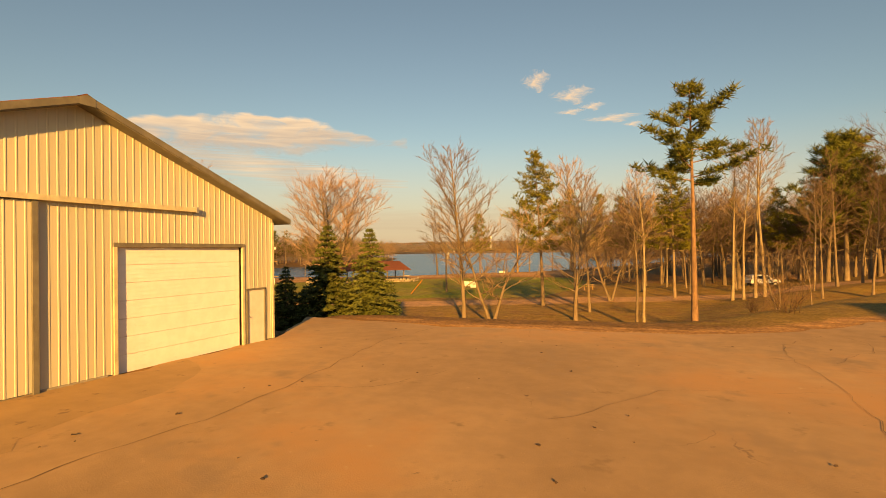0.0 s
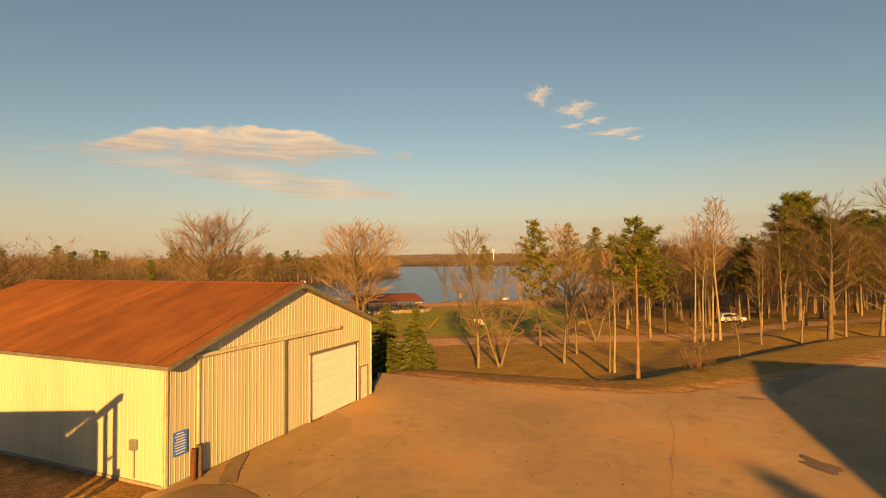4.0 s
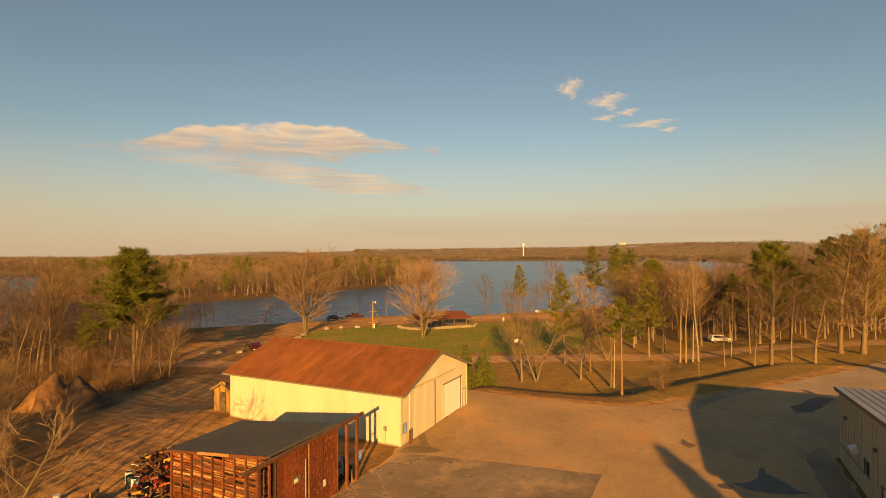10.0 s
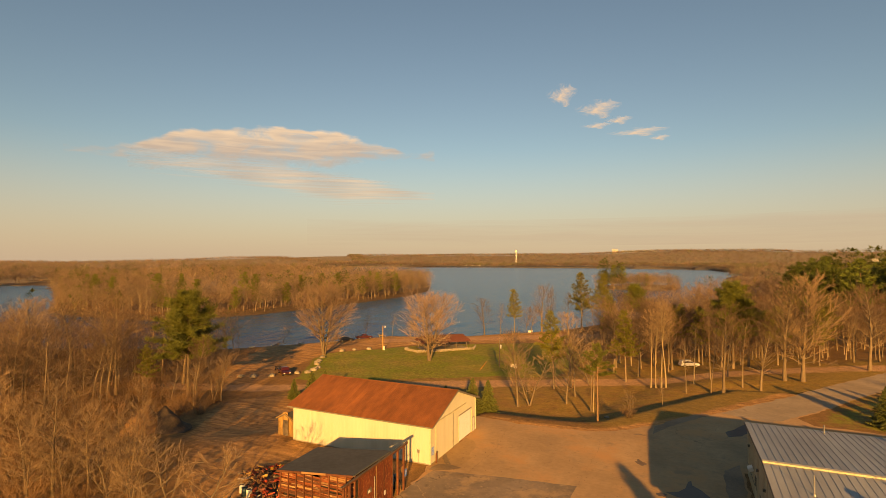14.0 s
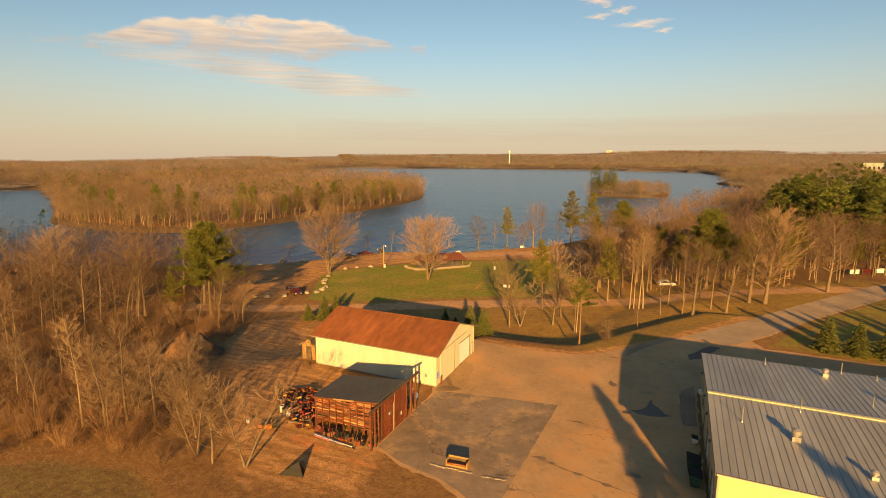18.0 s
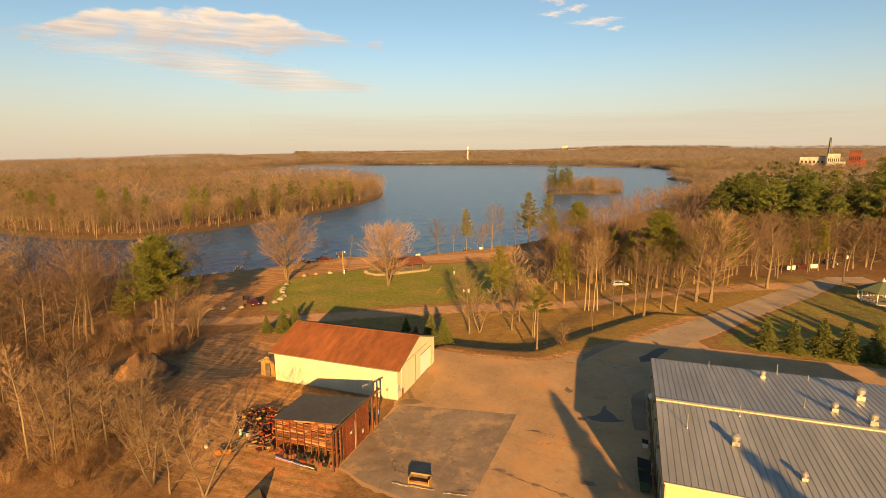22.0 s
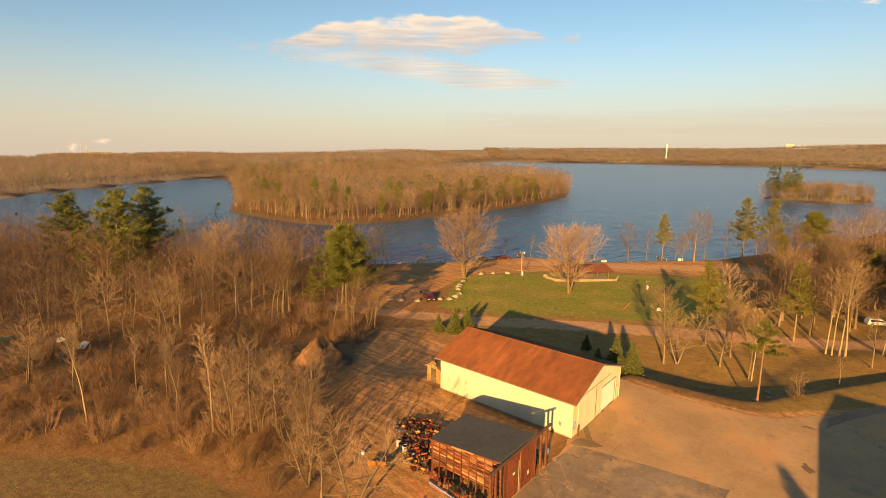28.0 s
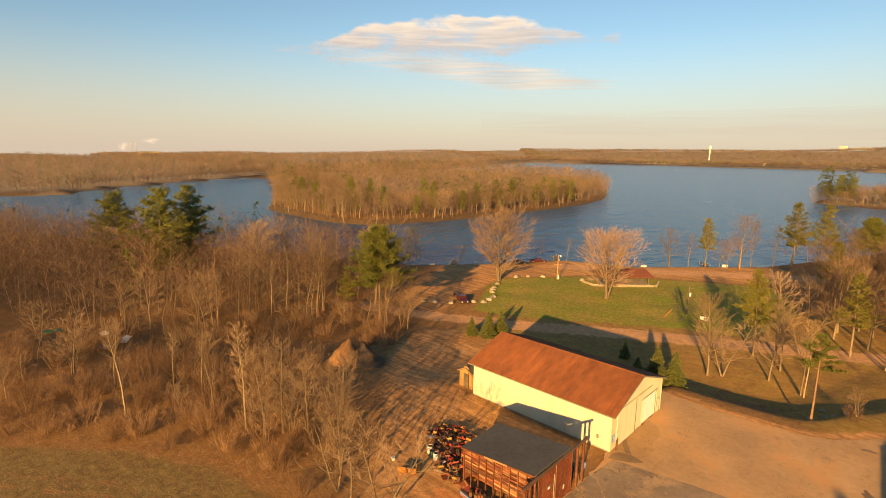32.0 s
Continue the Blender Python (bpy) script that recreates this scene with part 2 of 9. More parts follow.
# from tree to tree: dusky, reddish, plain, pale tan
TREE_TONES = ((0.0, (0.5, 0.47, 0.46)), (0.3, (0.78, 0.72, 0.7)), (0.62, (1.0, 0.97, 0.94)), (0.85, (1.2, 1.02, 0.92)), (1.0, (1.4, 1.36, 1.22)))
PINE_TONES = ((0.0, (0.55, 0.6, 0.7)), (0.5, (1.0, 1.0, 1.0)), (1.0, (1.6, 1.4, 1.0)))
M = dict(
    siding=mat("siding", (0.470, 0.445, 0.350), (0.440, 0.412, 0.318), rough=0.55, scale=1.2, stretch=(1, 1, 0.15), big=0.25, amount=0.08, bump=0.05, rand=0.03,
               c3=(0.339, 0.293, 0.200), c3_scale=0.9, c3_lo=0.62, c3_hi=0.85),
    core=mat("wall_core", (0.308, 0.277, 0.216)),
    rust=mat("rusty_roof", (0.231, 0.081, 0.031), (0.169, 0.058, 0.023), rough=0.75, scale=1.5, stretch=(1, 0.25, 1), big=0.2, amount=0.3, bump=0.1, rand=0.10,
             c3=(0.123, 0.046, 0.023), c3_scale=0.35, c3_lo=0.55, c3_hi=0.8),
    fascia=mat("fascia", (0.165, 0.150, 0.118), rough=0.6, amount=0.15, bump=0.05),
    white=mat("white_paint", (0.601, 0.585, 0.539), (0.539, 0.524, 0.477), rough=0.5, amount=0.08, bump=0.04),
    doorwhite=mat("door_white", (0.72, 0.70, 0.69), (0.66, 0.645, 0.63), rough=0.45, amount=0.06, bump=0.02),
    trim=mat("cream_trim", (0.554, 0.493, 0.339), rough=0.5, amount=0.08, bump=0.03),
    # near-black colour that stands in for shade behind gaps
    shadegap=mat("shade_in_gaps", (0.023, 0.019, 0.015), rough=0.9),
    redwood=mat("weathered_red_boards", (0.2, 0.052, 0.022), (0.115, 0.034, 0.016), rough=0.85, scale=2.0, stretch=(4, 4, 0.4), big=0.5, amount=0.3, bump=0.4, rand=0.3,
                c3=(0.30, 0.175, 0.10), c3_scale=1.9, c3_lo=0.53, c3_hi=0.66),
    redwood_h=mat("weathered_red_siding", (0.19, 0.05, 0.021), (0.095, 0.029, 0.014), rough=0.85, scale=2.0, stretch=(0.4, 4, 4), big=0.5, amount=0.3, bump=0.4, rand=0.45,
                  c3=(0.33, 0.2, 0.12), c3_scale=1.6, c3_lo=0.52, c3_hi=0.66),
    redpanel=mat("weathered_red_sheets", (0.165, 0.038, 0.017), (0.105, 0.026, 0.013), rough=0.8, scale=3.0, stretch=(1, 1.6, 0.8), big=0.5, amount=0.35, bump=0.25, rand=0.14,
                 c3=(0.26, 0.11, 0.052), c3_scale=4.5, c3_lo=0.52, c3_hi=0.68),
    tanplank=mat("bleached_siding_boards", (0.36, 0.205, 0.105), (0.235, 0.12, 0.06), rough=0.85, scale=2.0, stretch=(0.4, 4, 4), big=0.5, amount=0.3, bump=0.4, rand=0.3,
                 c3=(0.16, 0.06, 0.03), c3_scale=1.6, c3_lo=0.56, c3_hi=0.68),
    darkplank=mat("dark_stained_siding_boards", (0.085, 0.034, 0.02), (0.05, 0.022, 0.014), rough=0.85, scale=2.0, stretch=(0.4, 4, 4), big=0.5, amount=0.3, bump=0.4, rand=0.3),
    yellowpaint=mat("dull_yellow_paint", (0.42, 0.24, 0.06), (0.28, 0.15, 0.045), rough=0.65, bump=0.15, rand=0.25),
    brightred=mat("faded_red_paint", (0.42, 0.055, 0.03), (0.26, 0.04, 0.025), rough=0.6, bump=0.1, rand=0.3),
    teal=mat("dark_teal_paint", (0.04, 0.085, 0.095), (0.03, 0.06, 0.07), rough=0.5, bump=0.05),
    bluegrey=mat("dull_blue_grey_paint", (0.2, 0.25, 0.24), (0.15, 0.19, 0.18), rough=0.45, amount=0.15, bump=0.05),
    slate=mat("blue_grey_cover", (0.032, 0.038, 0.05), (0.045, 0.05, 0.062), rough=0.75, scale=4, bump=0.15),
    pink=mat("pink_plastic", (0.5, 0.16, 0.2), rough=0.5, bump=0),
    redbeam=mat("red_beam", (0.15, 0.052, 0.027), (0.09, 0.034, 0.019), rough=0.8, scale=3, amount=0.3, bump=0.3, rand=0.15),
    tarroof=mat("tar_roof", (0.088, 0.088, 0.082), (0.070, 0.070, 0.064), rough=0.85, scale=2, amount=0.2, bump=0.15),
    metalroof=mat("metal_roof", (0.30, 0.303, 0.288), (0.255, 0.258, 0.247), rough=0.45, metal=0.15, scale=1.0, stretch=(1, 0.2, 1), big=0.2, amount=0.18, bump=0.05, rand=0.06),
    galv=mat("galvanised_steel", (0.424, 0.416, 0.385), (0.308, 0.300, 0.277), rough=0.4, metal=0.6, amount=0.2, bump=0.05),
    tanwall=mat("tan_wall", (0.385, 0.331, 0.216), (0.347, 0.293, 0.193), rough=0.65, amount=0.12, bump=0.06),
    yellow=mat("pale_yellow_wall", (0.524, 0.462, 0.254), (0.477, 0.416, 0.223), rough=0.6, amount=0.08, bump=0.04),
    asphalt=mat("worn_lot_asphalt", (0.465, 0.292, 0.150), (0.40, 0.252, 0.13), rough=0.9, scale=1.6, big=0.11, amount=0.24, bump=0.14, bscale=30,
                c3=(0.51, 0.272, 0.118), c3_scale=0.12, c3_lo=0.46, c3_hi=0.68,
                specks=(((0.33, 0.215, 0.12), 0.3, 0.55, 0.70), ((0.30, 0.19, 0.098), 0.9, 0.60, 0.74), ((0.26, 0.165, 0.088), 4.5, 0.66, 0.74), ((0.54, 0.35, 0.185), 2.2, 0.64, 0.78), ((0.52, 0.34, 0.18), 7.0, 0.68, 0.76)),
                cracks=(((0.24, 0.152, 0.085), 0.09, 0.05, 0.5, 0.62), ((0.27, 0.17, 0.093), 0.45, 0.018, 0.6, 0.68))),
    roadgrey=mat("worn_grey_asphalt", (0.38, 0.285, 0.19), (0.31, 0.235, 0.16), rough=0.9, scale=1.2, big=0.15, amount=0.25, bump=0.14, bscale=30,
                 specks=(((0.24, 0.175, 0.115), 0.5, 0.58, 0.7), ((0.46, 0.34, 0.22), 2.0, 0.62, 0.74)), cracks=(((0.2, 0.145, 0.095), 0.15, 0.05, 0.48, 0.6),)),
    patch=mat("dark_asphalt_patch", (0.275, 0.2, 0.134), (0.21, 0.156, 0.108), rough=0.9, scale=0.55, big=0.13, amount=0.34, bump=0.15, bscale=30,
              c3=(0.40, 0.262, 0.145), c3_scale=0.22, c3_lo=0.5, c3_hi=0.68,
              specks=(((0.17, 0.124, 0.085), 0.5, 0.56, 0.70), ((0.37, 0.258, 0.16), 1.5, 0.57, 0.72), ((0.16, 0.112, 0.075), 2.4, 0.62, 0.74), ((0.45, 0.305, 0.18), 5.0, 0.64, 0.72), ((0.14, 0.098, 0.066), 9.0, 0.64, 0.72)),
              cracks=(((0.13, 0.092, 0.063), 0.1, 0.05, 0.5, 0.6), ((0.14, 0.098, 0.066), 0.55, 0.016, 0.6, 0.68), ((0.46, 0.31, 0.18), 0.17, 0.06, 0.56, 0.68))),
    litter=mat("dead_leaves", (0.12, 0.07, 0.04), (0.07, 0.045, 0.03), rough=0.9, scale=4, bump=0, island=0.4),
    crack=mat("crack_fill", (0.235, 0.155, 0.088), rough=0.85, bump=0.2),
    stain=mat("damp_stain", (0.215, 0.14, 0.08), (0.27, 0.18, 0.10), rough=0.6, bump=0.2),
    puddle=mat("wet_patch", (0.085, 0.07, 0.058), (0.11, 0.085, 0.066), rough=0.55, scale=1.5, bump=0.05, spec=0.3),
    bark=mat("grey_bark", (0.205, 0.15, 0.098), (0.128, 0.092, 0.06), rough=0.9, scale=5, stretch=(1, 1, 0.3), amount=0.25, bump=0.5, rand=0.25),
    twig=mat("bare_twigs", (0.207, 0.136, 0.088), (0.129, 0.083, 0.054), rough=0.85, scale=1.0, amount=0.25, bump=0, rand=0.35, island=0.25, leaf=0.22),
    brushtwig=mat("brush_stems", (0.194, 0.113, 0.066), (0.117, 0.067, 0.039), rough=0.85, scale=1.0, amount=0.25, bump=0, rand=0.4, island=0.3, leaf=0.2),
    twigred=mat("reddish_twigs", (0.37, 0.25, 0.175), (0.27, 0.18, 0.125), rough=0.85, scale=1.0, amount=0.2, bump=0, rand=0.2, island=0.25, leaf=0.3),
    twigpale=mat("pale_twigs", (0.338, 0.231, 0.143), (0.226, 0.151, 0.093), rough=0.85, scale=1.0, amount=0.2, bump=0, rand=0.3, island=0.25, leaf=0.25),
    brushpale=mat("pale_brush_stems", (0.282, 0.170, 0.096), (0.180, 0.106, 0.060), rough=0.85, scale=1.0, amount=0.2, bump=0, rand=0.35, island=0.3, leaf=0.25),
    pointbark=mat("point_tree_bark", (0.235, 0.178, 0.122), (0.15, 0.113, 0.078), rough=0.9, scale=3, amount=0.25, bump=0, rand=0.3),
    pointtwig=mat("point_tree_twigs", (0.365, 0.26, 0.172), (0.235, 0.168, 0.113), rough=0.9, scale=0.5, amount=0.25, bump=0, rand=0.42, island=0.2, leaf=0.4),
    birch=mat("pale_birch_bark", (0.293, 0.223, 0.139), (0.216, 0.162, 0.100), rough=0.8, scale=3, amount=0.2, bump=0.2, c3=(0.077, 0.062, 0.046), c3_scale=4, c3_lo=0.66, c3_hi=0.72),
    redbark=mat("red_pine_bark", (0.26, 0.155, 0.092), (0.15, 0.088, 0.055), rough=0.9, scale=6, stretch=(1, 1, 0.35), amount=0.3, bump=0.6),
    needle=mat("pine_needles", (0.17, 0.176, 0.04), (0.105, 0.117, 0.028), rough=0.7, scale=0.8, amount=0.25, bump=0, rand=0.2, island=0.3, leaf=0.35),
    standneedle=mat("deep_green_needles", (0.125, 0.15, 0.034), (0.07, 0.088, 0.022), rough=0.7, scale=0.8, amount=0.25, bump=0, rand=0.3, island=0.35, leaf=0.3),
    needlegold=mat("yellowish_needles", (0.175, 0.160, 0.030), (0.115, 0.110, 0.022), rough=0.7, scale=0.8, amount=0.25, bump=0, rand=0.2, island=0.3, leaf=0.3),
    spruce=mat("spruce_needles", (0.14, 0.155, 0.043), (0.085, 0.1, 0.03), rough=0.7, scale=1.5, amount=0.25, bump=0, rand=0.15, island=0.3, leaf=0.25),
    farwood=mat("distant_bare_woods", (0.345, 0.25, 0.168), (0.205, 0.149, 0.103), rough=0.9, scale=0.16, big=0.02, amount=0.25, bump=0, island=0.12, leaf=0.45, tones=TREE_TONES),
    # far woods: distance haze is put into this paler, flatter base colour
    hazewood=mat("hazed_bare_canopy", (0.335, 0.255, 0.195), (0.25, 0.192, 0.15), rough=0.95, scale=0.03, big=0.006, amount=0.3, bump=0, leaf=0.5, tones=TREE_TONES),
    # darker copy of farwood: dims sunlit crowns and undergrowth by colour
    dimtwig=mat("dimmed_bare_twigs", (0.257, 0.176, 0.117), (0.160, 0.108, 0.074), rough=0.9, scale=0.16, big=0.02, amount=0.25, bump=0, island=0.15, leaf=0.25, tones=TREE_TONES),
    # darker again: shade in the west woods put into the twig colour
    shadewood=mat("shaded_bare_twigs", (0.189, 0.130, 0.091), (0.120, 0.082, 0.059), rough=0.9, scale=0.16, big=0.02, amount=0.25, bump=0, island=0.15, leaf=0.25, tones=TREE_TONES),
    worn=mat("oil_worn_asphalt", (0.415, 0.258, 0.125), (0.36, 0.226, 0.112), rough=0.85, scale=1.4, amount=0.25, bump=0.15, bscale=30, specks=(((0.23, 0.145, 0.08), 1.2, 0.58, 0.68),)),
    # far pines, likewise paled in the base colour to suggest haze
    hazepine=mat("hazed_pine_canopy", (0.19, 0.185, 0.105), (0.145, 0.145, 0.085), rough=0.95, scale=0.03, amount=0.3, bump=0, leaf=0.45, tones=PINE_TONES),
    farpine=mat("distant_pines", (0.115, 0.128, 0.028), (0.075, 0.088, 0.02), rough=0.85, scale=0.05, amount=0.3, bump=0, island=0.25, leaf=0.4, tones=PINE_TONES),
    fartrunk=mat("distant_trunks", (0.285, 0.213, 0.147), rough=0.9, scale=0.1, bump=0, tones=TREE_TONES),
    stone=mat("pale_stone", (0.32, 0.27, 0.20), (0.225, 0.185, 0.135), rough=0.85, scale=2, bump=0.4, rand=0.2),
    palerubble=mat("crumbled_concrete", (0.46, 0.40, 0.31), (0.36, 0.31, 0.24), rough=0.9, scale=6, bump=0.3, rand=0.2),
    concrete=mat("concrete", (0.277, 0.246, 0.200), (0.216, 0.193, 0.154), rough=0.85, amount=0.15, bump=0.2),
    newwood=mat("fresh_pine_boards", (0.323, 0.193, 0.077), (0.254, 0.146, 0.058), rough=0.7, scale=3, stretch=(3, 3, 0.4), amount=0.2, bump=0.2, rand=0.12),
    greywood=mat("weathered_wood", (0.154, 0.115, 0.081), (0.100, 0.077, 0.054), rough=0.85, scale=3, bump=0.3, rand=0.25),
    black=mat("black_rubber", (0.019, 0.018, 0.016), rough=0.7, bump=0.1),
    blue=mat("blue_sign_paint", (0.045, 0.2, 0.7), rough=0.4, bump=0, amount=0.05),
    orange=mat("orange_paint", (0.385, 0.146, 0.023), (0.293, 0.100, 0.023), rough=0.6, bump=0.1),
    redpaint=mat("dull_red_paint", (0.19, 0.04, 0.026), (0.11, 0.03, 0.02), rough=0.6, bump=0.1, rand=0.2),
    green=mat("green_paint", (0.035, 0.092, 0.054), rough=0.5, bump=0.05),
    carwhite=mat("white_car_paint", (0.578, 0.570, 0.554), rough=0.25, bump=0, amount=0.04, spec=0.5),
    cardark=mat("dark_car_paint", (0.027, 0.027, 0.035), rough=0.25, bump=0, amount=0.04, spec=0.5),
    carred=mat("maroon_car_paint", (0.06, 0.012, 0.014), rough=0.3, bump=0, amount=0.04, spec=0.5),
    glass=mat("car_glass", (0.023, 0.027, 0.031), rough=0.08, bump=0, amount=0.02, spec=0.6),
    pavroof=mat("red_shingle_roof", (0.154, 0.050, 0.031), (0.108, 0.039, 0.027), rough=0.85, scale=3, amount=0.2, bump=0.2),
    greenroof=mat("green_shingle_roof", (0.123, 0.146, 0.077), (0.092, 0.115, 0.062), rough=0.85, scale=3, amount=0.2, bump=0.2),
    rustmetal=mat("rusty_iron", (0.17, 0.078, 0.04), (0.085, 0.043, 0.026), rough=0.85, scale=4, bump=0.3, rand=0.35),
    farhouse=mat("distant_white_walls", (0.43, 0.40, 0.36), rough=0.8, bump=0),
    soil=mat("dug_soil", (0.25, 0.13, 0.06), (0.16, 0.085, 0.042), rough=0.95, scale=2, bump=0.6),
)

# ---- mesh helpers ----
class Geo:
    def __init__(self):
        self.v, self.f = [], []

    def add(self, verts, faces):
        k = len(self.v)
        self.v += [tuple(p) for p in verts]
        self.f += [tuple(i + k for i in q) for q in faces]
        return self

    def box(self, c, s, rz=0.0, rx=0.0, ry=0.0):
        m = Euler((radians(rx), radians(ry), radians(rz))).to_matrix()
        pts = [Vector(c) + m @ Vector((x * s[0] / 2, y * s[1] / 2, z * s[2] / 2)) for z in (-1, 1) for y in (-1, 1) for x in (-1, 1)]
        return self.add(pts, [(0, 2, 3, 1), (4, 5, 7, 6), (0, 1, 5, 4), (2, 6, 7, 3), (0, 4, 6, 2), (1, 3, 7, 5)])

    def tube(self, pts, radii, n=6, cap=True):
        k = len(self.v)
        pts = [Vector(p) for p in pts]
        for i, (p, r) in enumerate(zip(pts, radii)):
            d = (pts[min(i + 1, len(pts) - 1)] - pts[max(i - 1, 0)]).normalized()
            a = d.orthogonal().normalized()
            b = d.cross(a)
            for j in range(n):
                w = 2 * math.pi * j / n
                self.v.append(tuple(p + (a * math.cos(w) + b * math.sin(w)) * r))
        for i in range(len(pts) - 1):
            for j in range(n):
                q, s = k + i * n + j, k + i * n + (j + 1) % n
                self.f.append((q, s, s + n, q + n))
        if cap:
            self.f.append(tuple(k + j for j in reversed(range(n))))
            self.f.append(tuple(k + (len(pts) - 1) * n + j for j in range(n)))
        return self

    def cyl(self, p0, p1, r, n=12, r1=None):
        return self.tube([p0, p1], [r, r if r1 is None else r1], n)

    def prism(self, outline, z0, z1):
        n = len(outline)
        return self.add([(x, y, z0) for x, y in outline] + [(x, y, z1) for x, y in outline],
                        [tuple(reversed(range(n))), tuple(range(n, 2 * n))] + [(i, (i + 1) % n, n + (i + 1) % n, n + i) for i in range(n)])

    def quad(self, a, b, c, d):
        return self.add([a, b, c, d], [(0, 1, 2, 3)])

    def slab(self, a, b, c, d, t):
        """A plate with the given upper corners and thickness t along its normal."""
        a, b, c, d = (Vector(p) for p in (a, b, c, d))
        n = (b - a).cross(d - a).normalized() * t
        return self.add([a - n, b - n, c - n, d - n, a, b, c, d], [(3, 2, 1, 0), (4, 5, 6, 7), (0, 1, 5, 4), (1, 2, 6, 5), (2, 3, 7, 6), (3, 0, 4, 7)])

    def mesh(self, name, material, smooth=False):
        me = bpy.data.meshes.new(name)
        me.from_pydata(self.v, [], self.f)
        me.materials.append(material)
        if smooth:
            me.shade_smooth()
        return me


def array_mesh(name, v, tri, material):
    me = bpy.data.meshes.new(name)
    me.vertices.add(len(v))
    me.vertices.foreach_set("co", np.asarray(v, dtype=np.float32).ravel())
    me.loops.add(len(tri) * 3)
    me.loops.foreach_set("vertex_index", np.asarray(tri, dtype=np.int32).ravel())
    me.polygons.add(len(tri))
    me.polygons.foreach_set("loop_start", np.arange(0, len(tri) * 3, 3, dtype=np.int32))
    me.update(calc_edges=True)
    me.materials.append(material)
    return me


def welded(g, name, material):
    me = g.mesh(name, material)
    bm = bmesh.new()
    bm.from_mesh(me)
    bmesh.ops.remove_doubles(bm, verts=bm.verts[:], dist=1e-4)
    bm.to_mesh(me)
    bm.free()
    return me


def part(name, g, material, parent, label="", smooth=False):
    """Links a Geo (or a ready mesh) as one mesh object under a thing or a part."""
    ob = new(name, g.mesh(name, material, smooth) if isinstance(g, Geo) else g)
    ob.parent = parent
    if label:
        ob["label"] = label
    return ob


def thing(name, label, category, m=None, group="", kind=""):
    ob = new(name)
    ob.empty_display_size = 0.3
    ob.matrix_basis = m or Matrix()
    return tagged(ob, label, category, group, kind)


def solid(name, g, material, label, category, m=None, group="", kind="", smooth=False):
    ob = new(name, g.mesh(name, material, smooth) if isinstance(g, Geo) else g)
    ob.matrix_basis = m or Matrix()
    return tagged(ob, label, category, group, kind)


def smooth01(x):
    x = np.clip(x, 0, 1)
    return x * x * (3 - 2 * x)


def poly_dist(x, y, poly):
    """Signed distance to a closed outline, positive inside."""
    x, y = np.asarray(x, float), np.asarray(y, float)
    d = np.full(x.shape, 1e9)
    inside = np.zeros(x.shape, bool)
    for (x0, y0), (x1, y1) in zip(poly, poly[1:] + poly[:1]):
        ex, ey = x1 - x0, y1 - y0
        t = np.clip(((x - x0) * ex + (y - y0) * ey) / (ex * ex + ey * ey), 0, 1)
        d = np.minimum(d, np.hypot(x - x0 - t * ex, y - y0 - t * ey))
        if y0 != y1:
            inside ^= ((y0 > y) != (y1 > y)) & (x < ex * (y - y0) / ey + x0)
    return np.where(inside, d, -d)


def line_dist(x, y, pts):
    d = np.full(np.asarray(x, float).shape, 1e9)
    for (x0, y0), (x1, y1) in zip(pts, pts[1:]):
        ex, ey = x1 - x0, y1 - y0
        t = np.clip(((x - x0) * ex + (y - y0) * ey) / (ex * ex + ey * ey), 0, 1)
        d = np.minimum(d, np.hypot(x - x0 - t * ex, y - y0 - t * ey))
    return d


def waves(x, y, s, seed=0):
    """Cheap smooth noise in about -1..1 with features of size s."""
    out = 0
    for i in range(5):
        a = seed * 1.7 + i * 2.4
        k = (1 + 0.37 * i) / s
        out = out + np.sin((x * math.cos(a) + y * math.sin(a)) * k * 2 + a * 5 + 1.3 * np.sin((y * math.cos(a) - x * math.sin(a)) * k + a))
    return out / 3.5

# ---- land and water ----
LAKE_Z = -4.7
LAKE = [(-420, -120), (-300, -30), (-200, 25), (-150, 48), (-107, 66), (-99, 75), (-91, 85), (-84, 97), (-74, 113), (-53, 120), (-45, 128), (-21, 154), (0, 200),
        (30, 290), (70, 420), (105, 600), (118, 758), (82, 877), (150, 1200), (89, 1762), (-205, 1980), (-666, 2000), (-1143, 1910), (-1365, 1968), (-1240, 1690), (-1124, 1420),
        (-900, 800), (-760, 520), (-735, 420), (-728, 342), (-662, 231), (-607, 149), (-558, 84), (-512, 39), (-540, -60), (-600, -200), (-520, -260)]
ISLE = [(-385, 165), (-300, 114), (-262, 110), (-223, 109), (-196, 120), (-184, 160), (-181, 206), (-179, 259), (-181, 320), (-193, 380), (-218, 440), (-330, 640), (-470, 790), (-760, 840), (-830, 430), (-755, 345), (-670, 305), (-520, 235)]
ISLET = [(-55, 490), (-9, 478), (25, 520), (20, 600), (-40, 600), (-60, 540)]
PLATEAU = [(-20, 17), (0, 22), (17, 22.5), (23, 30), (34, 42), (46, 56), (72, 97), (95, 112), (160, 112), (160, -300), (-300, -300), (-300, -90), (-60, -40), (-36, -14), (-25, 0)]
CREEK = [(-3, 28.5), (4, 28.4), (9.3, 28.9), (14, 29.6), (16.3, 31.8), (18.5, 36.5), (22.5, 42), (28.4, 50), (32, 56), (42, 67)]
